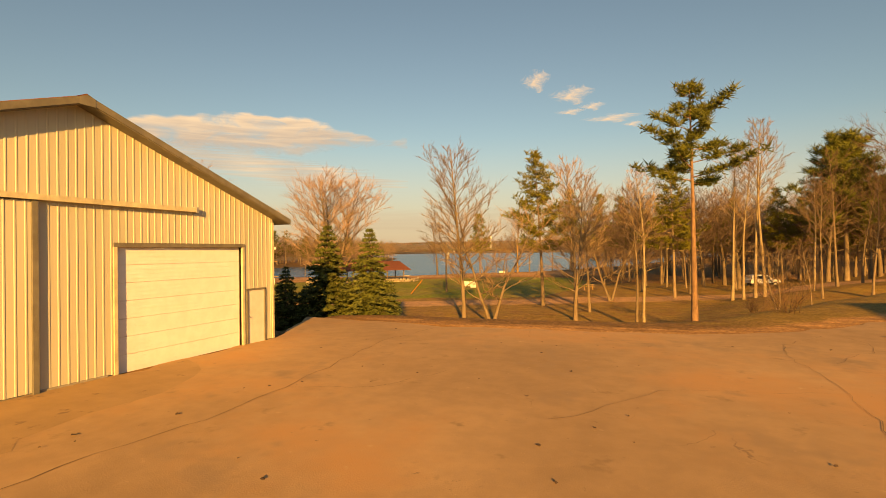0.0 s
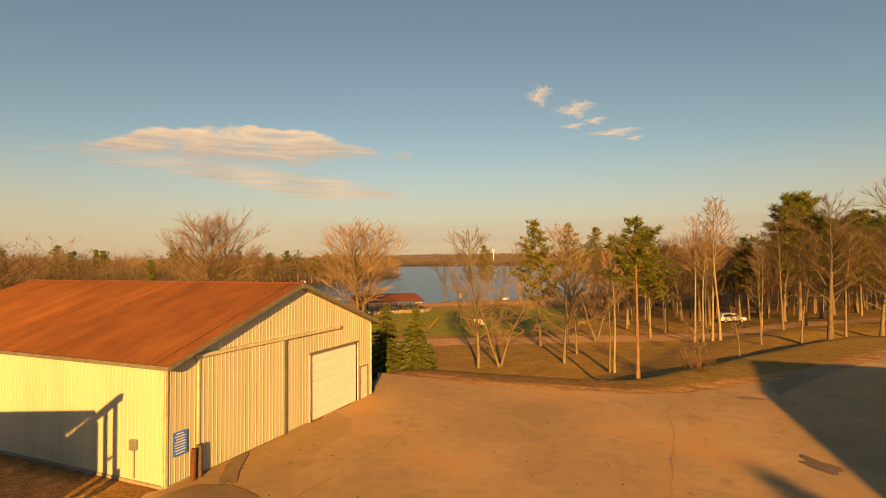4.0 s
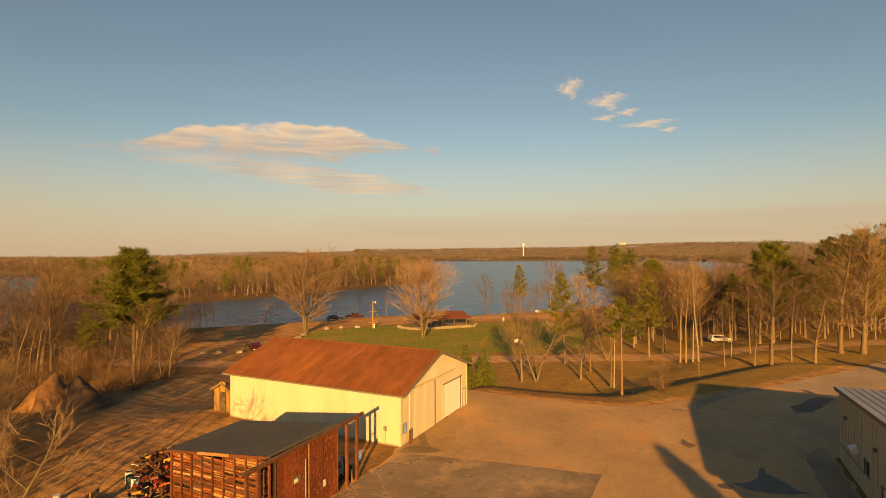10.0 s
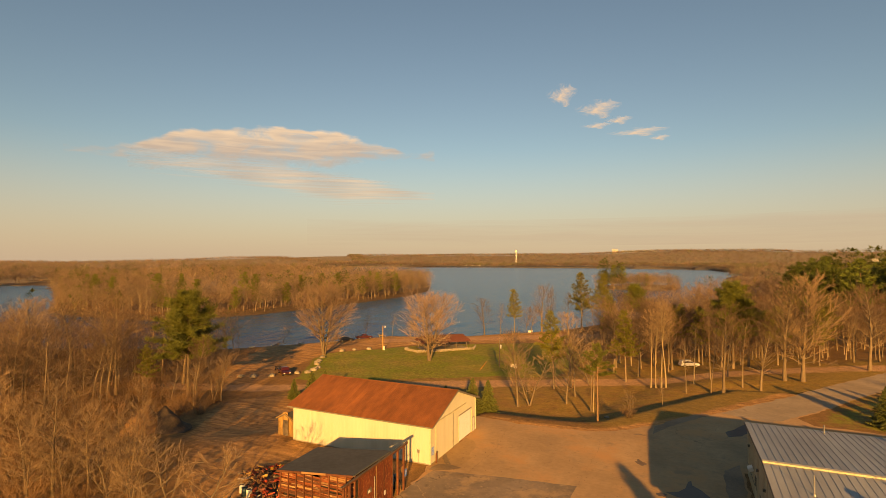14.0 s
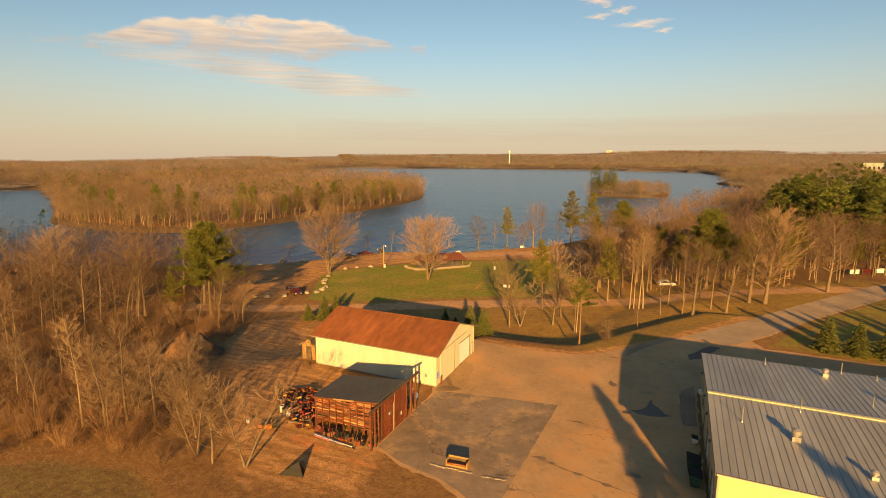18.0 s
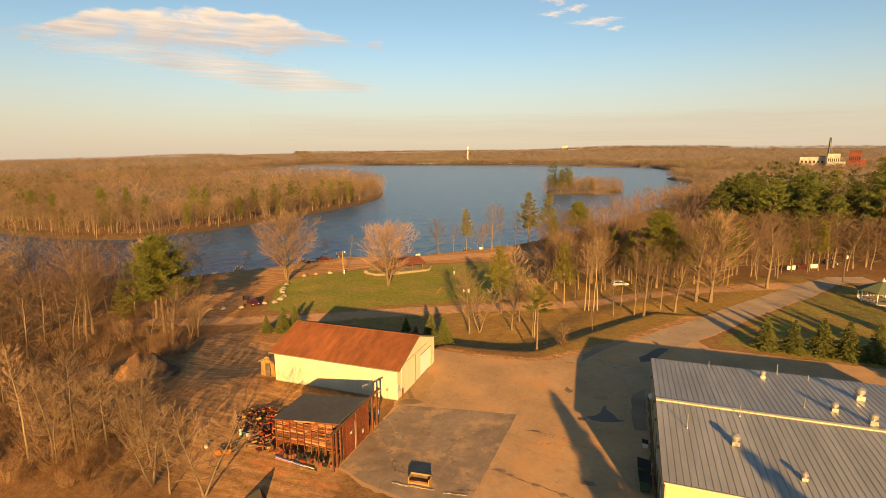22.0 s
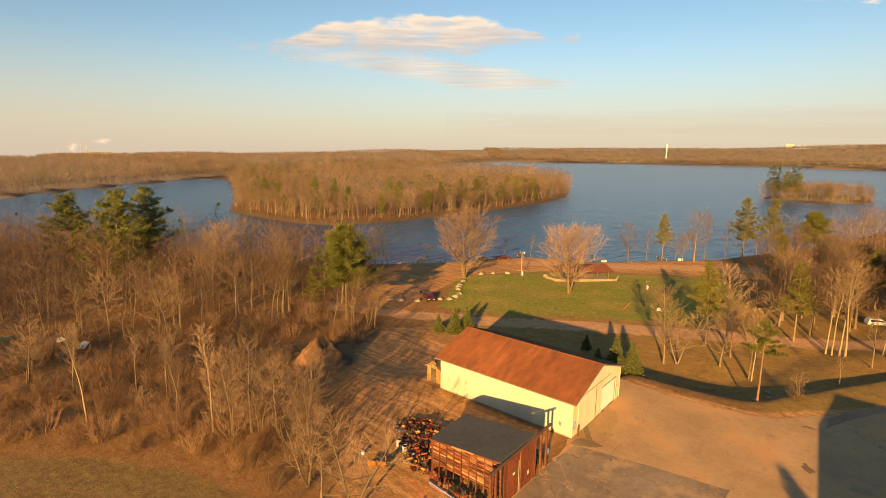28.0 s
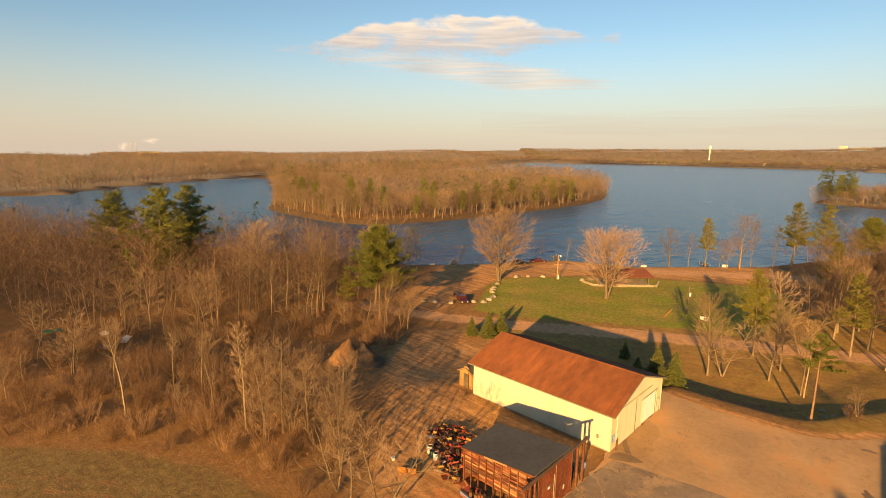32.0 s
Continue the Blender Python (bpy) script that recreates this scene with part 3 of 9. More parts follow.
# level grass between the lot and the ditch
RIM = [(-3, 25.5), (4.8, 25.3), (10, 26), (14.3, 26.6), (16.6, 28), (18.7, 32), (21.6, 36), (24.8, 41.3), (28.3, 46.8), (31.2, 50.8), (38, 60)]
VERGE = RIM + [(56, 60), (30, 20), (-3, 19)]
LAWN = [(-54, 38), (-67, 61), (-69, 68), (-52, 91), (-35, 103), (-24, 110), (-12, 116), (-2, 112), (4, 92), (0, 66), (-13, 61), (-23, 54.6), (-45, 40.8)]
GREEN_EAST = [(46, 40), (50, 48), (62, 68), (80, 93), (87, 103), (120, 104), (150, 40), (90, 36), (60, 37)]
DRIVE = [(-78, 20), (-55, 29), (-41, 36), (-20, 49), (0, 60), (22, 71), (38, 80), (75, 98)]
SHORE_DIRT = [(-58, 29), (-64, 45), (-67, 60), (-69, 69), (-53, 93), (-36, 105), (-12, 118), (5, 128), (0, 146), (-21, 150), (-46, 124), (-74, 109), (-88, 92), (-97, 73), (-84, 50), (-72, 30)]
YARD = [(-23, -1), (-23, 15), (-30, 24), (-44, 27), (-52, 18), (-46, 5), (-35, -5), (-24, -15), (-16, -24), (-9, -29), (3, -26), (2, -17), (-2, -1)]
FIELD = [(-90, -75), (-51.5, -50), (-40, -40), (-30, -34.5), (-20, -32), (-8, -36), (0, -60), (-40, -140)]

# how high the farthest ridges stand, in degrees, by bearing
SKYLINE = [(-180, 0.3), (-95, -0.4), (-82, -0.45), (-78, -0.7), (-73, -0.65), (-70, -0.3), (-67, -0.12), (-64, -0.16), (-61, -0.28), (-53, -0.05), (-45, 0.28), (-36, 0.45), (-27, 0.56), (-17, 0.58), (-8, 0.72), (0, 1.05), (5, 0.95), (9, 0.8), (17, 0.75), (40, 0.8), (180, 0.3)]


def height(x, y):
    x, y = np.asarray(x, float), np.asarray(y, float)
    land = np.maximum(np.maximum(-poly_dist(x, y, LAKE), poly_dist(x, y, ISLE)), poly_dist(x, y, ISLET))
    r = np.hypot(x, y)
    up = -2.7 * smooth01(-poly_dist(x, y, PLATEAU) / (15 + 22 * smooth01((-x - 30) / 20) + 30 * smooth01((x - 6) / 34)))
    shelf = smooth01((poly_dist(x, y, VERGE) + 0.3) / 0.9)
    off = line_dist(x, y, RIM) - 2.2
    up = up * (1 - shelf) + np.maximum(up, -0.45) * shelf - 1.05 * np.exp(-(off / np.where(off < 0, 1.4, 6.0)) ** 2) * (1 - shelf)
    up = up + 0.10 * waves(x, y, 9, 1) * smooth01(-poly_dist(x, y, PLATEAU) / 4)
    up = up + 0.5 * np.exp(-(((x + 44) / 4.5) ** 2 + ((y + 5) / 4.0) ** 2))
    up = up + 7.5 * np.exp(-(((x - 150) / 95) ** 2 + ((y - 255) / 90) ** 2)) * smooth01((y - 118) / 40)
    az = np.degrees(np.arctan2(x - 28, y + 62))
    ridge = 25 + 3700 * np.tan(np.radians(np.interp(az, *zip(*SKYLINE))))
    up = up + smooth01((r - 500) / 2000) * (6 + 4 * waves(x, y, 700, 2)) * (1 - smooth01((r - 2400) / 1300))
    up = up + smooth01((r - 2400) / 1300) * (ridge + 5 * waves(x, y, 420, 4)) - smooth01((r - 3900) / 700) * 60
    bank = smooth01(land / 7)
    return np.where(land > 0, LAKE_Z + bank * (up - LAKE_Z), LAKE_Z + np.maximum(land * 0.25, -2.5))


def hz(x, y):
    return float(height(np.array([x]), np.array([y]))[0])


def axis(lo, hi, step, reach):
    core = list(np.arange(lo, hi, step))
    out, s, p = [], step, hi
    while p < reach:
        out.append(p)
        s *= 1.085
        p += s
    back, s, p = [], step, lo - step
    while p > -reach:
        back.append(p)
        s *= 1.085
        p -= s
    return np.array(back[::-1] + core + out + [reach])


xs, ys = axis(-75, 70, 1.0, 4600), axis(-58, 100, 1.0, 4600)
GX, GY = np.meshgrid(xs, ys)
GZ = height(GX, GY)
nx, ny = len(xs), len(ys)
idx = np.arange(nx * ny).reshape(ny, nx)
a, b, c, d = idx[:-1, :-1].ravel(), idx[:-1, 1:].ravel(), idx[1:, 1:].ravel(), idx[1:, :-1].ravel()
tris = np.concatenate([np.stack([a, b, c], 1), np.stack([a, c, d], 1)])


def mask(name, me, value):
    at = me.attributes.new(name, "FLOAT", "POINT")
    at.data.foreach_set("value", np.asarray(value, np.float32).ravel())


def ground_material():
    m = bpy.data.materials.new("ground_cover")
    m.use_nodes = True
    nt = m.node_tree
    n, l = nt.nodes, nt.links
    p = n["Principled BSDF"]
    tc = n.new("ShaderNodeTexCoord")

    def nz(sc, detail=6.0, rgh=0.65):
        t = n.new("ShaderNodeTexNoise")
        t.inputs["Scale"].default_value, t.inputs["Detail"].default_value, t.inputs["Roughness"].default_value = sc, detail, rgh
        l.new(tc.outputs["Object"], t.inputs["Vector"])
        return t.outputs["Fac"]

    def ramp(src, lo, hi, to0=0.0, to1=1.0):
        r = n.new("ShaderNodeMapRange")
        for k, v in (("From Min", lo), ("From Max", hi), ("To Min", to0), ("To Max", to1)):
            r.inputs[k].default_value = v
        l.new(src, r.inputs["Value"])
        return r.outputs["Result"]

    def mix(fac, u, v):
        x = n.new("ShaderNodeMix")
        x.data_type = "RGBA"
        l.new(fac, x.inputs["Factor"])
        for sock, q in ((x.inputs["A"], u), (x.inputs["B"], v)):
            if isinstance(q, tuple):
                sock.default_value = (*q, 1)
            else:
                l.new(q, sock)
        return x.outputs["Result"]

    def zone(name):
        at = n.new("ShaderNodeAttribute")
        at.attribute_name = name
        add = n.new("ShaderNodeMath")
        add.operation = "ADD"
        l.new(at.outputs["Fac"], add.inputs[0])
        l.new(ramp(edge, 0.3, 0.7, -0.35, 0.35), add.inputs[1])
        return ramp(add.outputs[0], 0.3, 0.7)

    fine, mid, edge, broad = nz(2.6), nz(0.55), nz(0.45, 8.0, 0.7), nz(0.06)
    f, g, h = ramp(fine, 0.3, 0.7), ramp(mid, 0.35, 0.65), ramp(broad, 0.35, 0.65)
    col = mix(g, mix(f, (0.205, 0.109, 0.046), (0.325, 0.178, 0.070)), mix(f, (0.150, 0.081, 0.035), (0.258, 0.137, 0.053)))
    # long faint tracks across the yard and the fields
    turn = n.new("ShaderNodeMapping")
    turn.inputs["Rotation"].default_value, turn.inputs["Scale"].default_value = (0, 0, radians(-38)), (0.12, 1.1, 1)
    l.new(tc.outputs["Object"], turn.inputs["Vector"])
    track = n.new("ShaderNodeTexNoise")
    track.inputs["Scale"].default_value, track.inputs["Detail"].default_value = 1.0, 5.0
    l.new(turn.outputs[0], track.inputs["Vector"])
    streak = ramp(track.outputs["Fac"], 0.38, 0.62)
    for name, lo, hi in (("dry", mix(f, (0.265, 0.16, 0.046), (0.345, 0.208, 0.066)), mix(f, (0.19, 0.134, 0.038), (0.265, 0.167, 0.052))),
                         ("dirt", mix(f, (0.425, 0.218, 0.088), (0.53, 0.29, 0.122)), mix(f, (0.25, 0.127, 0.05), (0.35, 0.184, 0.074))),
                         ("lawn", mix(f, (0.135, 0.165, 0.022), (0.205, 0.22, 0.034)), mix(f, (0.235, 0.178, 0.048), (0.31, 0.225, 0.066))),
                         ("field", mix(f, (0.155, 0.108, 0.04), (0.205, 0.145, 0.058)), mix(f, (0.19, 0.122, 0.05), (0.14, 0.092, 0.04))),
                         # far ground: haze put into the colour as a paler brown-grey
                         ("hazed_farland", mix(f, (0.24, 0.178, 0.12), (0.3, 0.225, 0.152)), mix(f, (0.185, 0.155, 0.095), (0.24, 0.19, 0.12))),
                         # dark shore band: colour that tones down banks facing the low sun
                         ("dark_shore", mix(f, (0.075, 0.05, 0.03), (0.11, 0.072, 0.042)), mix(f, (0.09, 0.06, 0.035), (0.13, 0.085, 0.048))),
                         ("redsoil", mix(f, (0.46, 0.19, 0.07), (0.6, 0.26, 0.1)), mix(f, (0.36, 0.16, 0.064), (0.46, 0.21, 0.083))),
                         ("gravel", mix(f, (0.46, 0.255, 0.125), (0.56, 0.33, 0.18)), mix(f, (0.37, 0.205, 0.10), (0.47, 0.27, 0.14)))):
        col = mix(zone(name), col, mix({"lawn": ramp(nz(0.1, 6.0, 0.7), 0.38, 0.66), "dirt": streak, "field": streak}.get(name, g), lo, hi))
    for source, lo, hi in ((nz(7.0, 4.0, 0.75), 0.55, 1.5), (nz(1.1, 5.0, 0.7), 0.68, 1.3)):
        mul = n.new("ShaderNodeMix")
        mul.data_type, mul.blend_type = "RGBA", "MULTIPLY"
        mul.inputs["Factor"].default_value = 1.0
        cc = n.new("ShaderNodeCombineColor")
        v = ramp(source, 0.32, 0.68, lo, hi)
        for k in ("Red", "Green", "Blue"):
            l.new(v, cc.inputs[k])
        l.new(col, mul.inputs["A"])
        l.new(cc.outputs[0], mul.inputs["B"])
        col = mul.outputs["Result"]
    l.new(col, p.inputs["Base Color"])
    p.inputs["Roughness"].default_value = 0.95
    p.inputs["Specular IOR Level"].default_value = 0.15
    bp = n.new("ShaderNodeBump")
    bp.inputs["Strength"].default_value, bp.inputs["Distance"].default_value = 0.7, 0.12
    l.new(nz(3.5), bp.inputs["Height"])
    l.new(bp.outputs[0], p.inputs["Normal"])
    return m


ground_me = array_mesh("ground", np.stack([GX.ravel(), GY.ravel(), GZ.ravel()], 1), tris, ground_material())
ground_me.shade_smooth()
fx, fy = GX.ravel(), GY.ravel()


def soft(poly, w=2.0):
    return np.clip(0.5 + poly_dist(fx, fy, poly) / (2 * w), 0, 1)


park = np.clip(0.5 + (line_dist(fx, fy, DRIVE) < 28) * 0.6 - 0.5, 0, 1) * (fx > -48) * (fy > 16) * (fx < 60)
mask("dry", ground_me, np.maximum(park, np.clip(1.2 - line_dist(fx, fy, [(20, 32), (46, 62), (75, 104)]) / 12, 0, 1)))
verge = np.clip(1.15 - line_dist(fx, fy, [(-3, 21.5), (6, 20.6), (15, 21.2), (19, 23.2), (30, 35.5), (46, 59)]) / 1.8, 0, 0.9)
mask("dirt", ground_me, np.maximum(np.maximum(soft(YARD), verge), soft(SHORE_DIRT, 1.5) * 0.95))
# shore band whose ground colour is darkened against the sunlit bank
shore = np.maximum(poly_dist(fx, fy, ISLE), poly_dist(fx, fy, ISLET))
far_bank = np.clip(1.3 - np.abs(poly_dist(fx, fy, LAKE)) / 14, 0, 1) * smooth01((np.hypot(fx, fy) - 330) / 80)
# sets in with distance, where haze pales the ground
mask("hazed_farland", ground_me, smooth01((np.hypot(fx, fy) - 380) / 120))
mask("dark_shore", ground_me, np.maximum(np.clip(1.25 - np.abs(shore) / 12, 0, 1), far_bank))
mask("redsoil", ground_me, 0.85 * np.maximum(np.clip(1.2 - line_dist(fx, fy, [(-9.2, -19.6), (-7.2, -19.9), (-5.2, -20.4)]) / 1.3, 0, 1), np.clip(1.05 - line_dist(fx, fy, [(-1.2, -20.8), (2.2, -20.8)]) / 1.2, 0, 1)))
mask("lawn", ground_me, np.maximum(soft(LAWN, 0.8), soft(GREEN_EAST, 2) * 0.56))
ruts = np.minimum(line_dist(fx, fy, [(-80, -72), (-50, -55), (-34, -42.5), (-20, -38), (-6, -40)]), line_dist(fx, fy, [(-80, -74), (-50, -57), (-33, -44.2), (-20, -39.8), (-6, -42)]))
mask("field", ground_me, soft(FIELD, 1.0) * np.clip(0.35 + ruts / 1.2, 0, 1))
shore_road = np.clip(1.5 - line_dist(fx, fy, [(-64, 98), (-50, 107), (-30, 121), (-12, 134), (4, 142)]) / 4, 0, 1)
mask("gravel", ground_me, np.maximum(np.clip(1.6 - line_dist(fx, fy, DRIVE) / 3.0, 0, 1) * (0.75 + 0.25 * smooth01((fx + 50) / 20)), shore_road))
tagged(new("ground", ground_me), "brown leaf litter, dry spring grass, green lawn and bare dirt", "ground", kind="structure")

water = bpy.data.materials.new("lake_water")
water.use_nodes = True
wt = water.node_tree
wp = wt.nodes["Principled BSDF"]
wp.inputs["Base Color"].default_value = (0.010, 0.065, 0.145, 1)
wp.inputs["Roughness"].default_value, wp.inputs["IOR"].default_value = 0.22, 1.33
wtc = wt.nodes.new("ShaderNodeTexCoord")
wmp = wt.nodes.new("ShaderNodeMapping")
wmp.inputs["Scale"].default_value, wmp.inputs["Rotation"].default_value = (1.0, 0.45, 1), (0, 0, radians(35))
wt.links.new(wtc.outputs["Object"], wmp.inputs["Vector"])
last = None
for sc, dist in ((0.9, 0.55), (0.14, 2.4)):
    nzn = wt.nodes.new("ShaderNodeTexNoise")
    nzn.inputs["Scale"].default_value, nzn.inputs["Detail"].default_value = sc, 3.0
    wt.links.new(wmp.outputs[0], nzn.inputs["Vector"])
    wb = wt.nodes.new("ShaderNodeBump")
    wb.inputs["Strength"].default_value, wb.inputs["Distance"].default_value = 0.9, dist
    wt.links.new(nzn.outputs["Fac"], wb.inputs["Height"])
    if last:
        wt.links.new(last.outputs[0], wb.inputs["Normal"])
    last = wb
wt.links.new(last.outputs[0], wp.inputs["Normal"])
solid("water", Geo().quad((-2000, -400, LAKE_Z), (400, -400, LAKE_Z), (400, 2300, LAKE_Z), (-2000, 2300, LAKE_Z)), water, "rippled dark blue lake water under a low sun", "lake", kind="structure")

# the paved lot and the road that leaves it
LOT = [(0.3, -17.5), (0.3, -2), (-0.3, -0.5), (0.02, 0.2), (0.02, 15.2), (-1.6, 18.5), (-3, 21.2), (2.5, 20.6), (6, 20.2), (10, 20.4), (15, 20.9), (18.5, 22.6), (22, 26.0), (28.5, 33.5), (33.3, 39.6), (45.2, 55.9),
       (56, 71.9), (71.4, 93.2), (79, 104), (86, 112), (96, 116), (98, 108), (90, 106), (85, 101.5), (82, 96), (75.5, 86), (67, 74.5), (57, 60.5), (49.5, 48.5), (44.5, 41.5), (46, 38), (75, 37), (75, 13.5), (34.6, 13.5), (34.6, -60), (14, -62), (15.5, -24), (10, -20.5), (4, -19.2)]


def paved(name, outline, z, material, label, category, kind="structure", wob=0.5, parent=None):
    pts = []
    for (x0, y0), (x1, y1) in zip(outline, outline[1:] + outline[:1]):
        k = max(1, int(math.hypot(x1 - x0, y1 - y0) / 0.8))
        for i in range(k):
            x, y = x0 + (x1 - x0) * i / k, y0 + (y1 - y0) * i / k
            w = wob if i else 0
            pts.append((x + w * noise.noise((x * 0.7, y * 0.7, 1)), y + w * noise.noise((x * 0.7, y * 0.7, 7))))
    bm = bmesh.new()
    bm.faces.new([bm.verts.new((x, y, z)) for x, y in pts])
    bmesh.ops.triangulate(bm, faces=bm.faces[:])
    me = bpy.data.meshes.new(name)
    bm.to_mesh(me)
    bm.free()
    me.materials.append(material)
    if parent:
        return part(name, me, material, parent, label)
    return tagged(new(name, me), label, category, kind=kind)


paved("pavement", LOT, 0.03, M["asphalt"], "sun-bleached, cracked tan asphalt lot and road", "pavement")
paved("road", [(40.5, 37.0), (33.5, 39.4), (45.2, 55.7), (56, 71.7), (71.4, 93), (79, 103.8), (85.5, 111), (95.5, 115.5), (97.5, 108.4), (89.5, 106.2), (84.6, 101.7), (81.6, 96), (75.1, 86), (66.6, 74.5), (56.6, 60.5), (49.1, 48.5), (44.2, 41.8)], 0.034, M["roadgrey"], "worn grey asphalt road leaving the lot", "road", wob=0.5)
paved("worn_pavement", [(0.1, -0.3), (3.0, 0.2), (3.6, 3.5), (2.9, 7), (1.8, 10), (0.1, 11)], 0.034, M["worn"], "oil-darkened asphalt along the barn front", "pavement", wob=1.0)
paved("pavement_patch", [(1, -1.2), (9, 0.4), (17.4, 1.6), (17.0, -8), (16.4, -23), (10, -20), (4, -18.7), (0.6, -17.2), (0.5, -6)], 0.036, M["patch"], "darker asphalt repair beside the weathered shed", "pavement", wob=0.15)

# ---- pole barn ----
BW, BL, EAVE, PEAK, RY = 15.15, 21.4, 4.6, 7.36, 7.75
BACK = 1.0
SLOPE = 0.35


def roofline(y):
    return PEAK - SLOPE * abs(y - RY)


def siding_panels(parent, place, width, bottom, top, cuts=(), pitch=0.2275, per=4, rib=0.011, material=None):
    """Ribbed steel sheets side by side; place(u, out, z) gives the world point, out is proud of the wall."""
    edges = {0.0, width, *cuts}
    u = 0.0
    ribs = []
    while u < width:
        ribs.append(u)
        edges.update(e for e in (u - 0.03, u - 0.015, u + 0.015, u + 0.03, u + pitch / 2) if 0 < e < width)
        u += pitch
    marks = sorted(edges)
    sheet = per * pitch
    k = 0
    while k * sheet < width - 1e-6:
        lo, hi = k * sheet, min(width, (k + 1) * sheet)
        g = Geo()
        run = [lo] + [m for m in marks if lo + 1e-4 < m < hi - 1e-4] + [hi]
        for p, q in zip(run, run[1:]):
            mid = (p + q) / 2

            def out(w):
                d = abs((w + pitch / 2) % pitch - pitch / 2)
                return rib if d < 0.0151 else 0.0
            z0 = bottom(mid)
            if z0 >= top(mid):
                continue
            g.quad(place(p, out(p), z0), place(q, out(q), z0), place(q, out(q), top(q)), place(p, out(p), top(p)))
        if g.f:
            part("siding_panel", g, material or M["siding"], parent)
        k += 1


barn = thing("pole_barn", "cream steel-sided pole barn with a rusty orange roof", "barn")
GD0, GD1, GDH = 8.79, 13.5, 3.58
PD0, PD1, PDH = 13.74, 14.66, 2.03
g = Geo()
for y0, y1, z0 in ((0.05, GD0, 0), (GD1, PD0, 0), (PD1, BW - 0.05, 0), (GD0, GD1, GDH), (PD0, PD1, PDH)):
    n = 6
    for i in range(n):
        ya, yb = y0 + (y1 - y0) * i / n, y0 + (y1 - y0) * (i + 1) / n
        g.add([(x, y, z) for x in (-0.22, -0.03) for y, z in ((ya, z0), (yb, z0), (yb, roofline(yb) - 0.05), (ya, roofline(ya) - 0.05))],
              [(0, 1, 2, 3), (7, 6, 5, 4), (0, 4, 5, 1), (1, 5, 6, 2), (2, 6, 7, 3), (3, 7, 4, 0)])
wall = part("wall", welded(g, "wall", M["core"]), M["core"], barn)


def gable_bottom(y):
    return GDH if GD0 < y < GD1 else PDH if PD0 < y < PD1 else 0.06


siding_panels(wall, lambda u, o, z: (0.0 + o, u, z), BW, gable_bottom, roofline, (GD0, GD1, PD0, PD1, RY))
wall = part("wall", Geo().box((-BL / 2, 0.12, EAVE / 2), (BL - 0.1, 0.16, EAVE - 0.05)), M["core"], barn)
siding_panels(wall, lambda u, o, z: (-BL + u, -o, z), BL, lambda u: 0.06, lambda u: EAVE)
wall = part("wall", Geo().box((-BL / 2, BW - 0.12, EAVE / 2), (BL - 0.1, 0.16, EAVE - 0.05)), M["core"], barn)
siding_panels(wall, lambda u, o, z: (-u, BW + o, z), BL, lambda u: 0.06, lambda u: EAVE)
g = Geo()
n = 12
for i in range(n):
    ya, yb = BW * i / n, BW * (i + 1) / n
    g.quad((-BL, yb, 0), (-BL, ya, 0), (-BL, ya, roofline(ya)), (-BL, yb, roofline(yb)))
part("wall", g, M["siding"], barn, "plain cream back gable wall")
# roof: two slopes of ribbed rusty sheets
OG, TH = 0.42, 0.09
for side in (-1, 1):
    ye = -0.2 if side < 0 else 2 * RY + 0.2
    ze = roofline(ye)
    roof = part("roof", Geo().slab(*(((OG, ye, ze), (OG, RY, PEAK), (-BL - BACK, RY, PEAK), (-BL - BACK, ye, ze)) if side > 0 else
                                     ((-BL - BACK, ye, ze), (-BL - BACK, RY, PEAK), (OG, RY, PEAK), (OG, ye, ze))), -TH), M["fascia"], barn, "dark roof deck edge")
    x, w = -BL - BACK - 0.02, 0.92
    while x < OG:
        x1 = min(x + w, OG + 0.02)
        g = Geo()
        us = [x]
        while us[-1] + 0.23 < x1:
            us.append(us[-1] + 0.23)
        us.append(x1)
        zz = TH + 0.012
        for p, q in zip(us, us[1:]):
            e0, e1 = (p, ye + side * 0.03, ze + zz), (q, ye + side * 0.03, ze + zz)
            t0, t1 = (p, RY, PEAK + zz), (q, RY, PEAK + zz)
            g.quad(*((e0, e1, t1, t0) if side < 0 else (e1, e0, t0, t1)))
            for s in (0.0,):
                g.add([(p - 0.025, e0[1], e0[2]), (p, e0[1], e0[2] + 0.03), (p + 0.025, e0[1], e0[2]), (p - 0.025, t0[1], t0[2]), (p, t0[1], t0[2] + 0.03), (p + 0.025, t0[1], t0[2])],
                      [(0, 1, 4, 3), (1, 2, 5, 4)] if side < 0 else [(3, 4, 1, 0), (4, 5, 2, 1)])
        part("roofing_sheet", g, M["rust"], roof)
        x = x1
    # gable trim board
    for xg in (OG + 0.01, -BL - BACK - 0.01):
        part("gable_trim", Geo().slab((xg - 0.03, ye, ze + TH + 0.02), (xg + 0.03, ye, ze + TH + 0.02), (xg + 0.03, RY, PEAK + TH + 0.02), (xg - 0.03, RY, PEAK + TH + 0.02), 0.17 * -side), M["fascia"], barn, "grey-brown gable trim")
    # soffit
    part("soffit", Geo().slab((0.02, ye, ze - 0.06), (OG - 0.02, ye, ze - 0.06), (OG - 0.02, RY, PEAK - 0.06), (0.02, RY, PEAK - 0.06), 0.02 * side), M["trim"], barn)
    part("eave_trim", Geo().box(((OG - BL - BACK) / 2, ye, ze + 0.0), (BL + OG + BACK, 0.05, 0.16)), M["fascia"], barn)
za = PEAK + TH
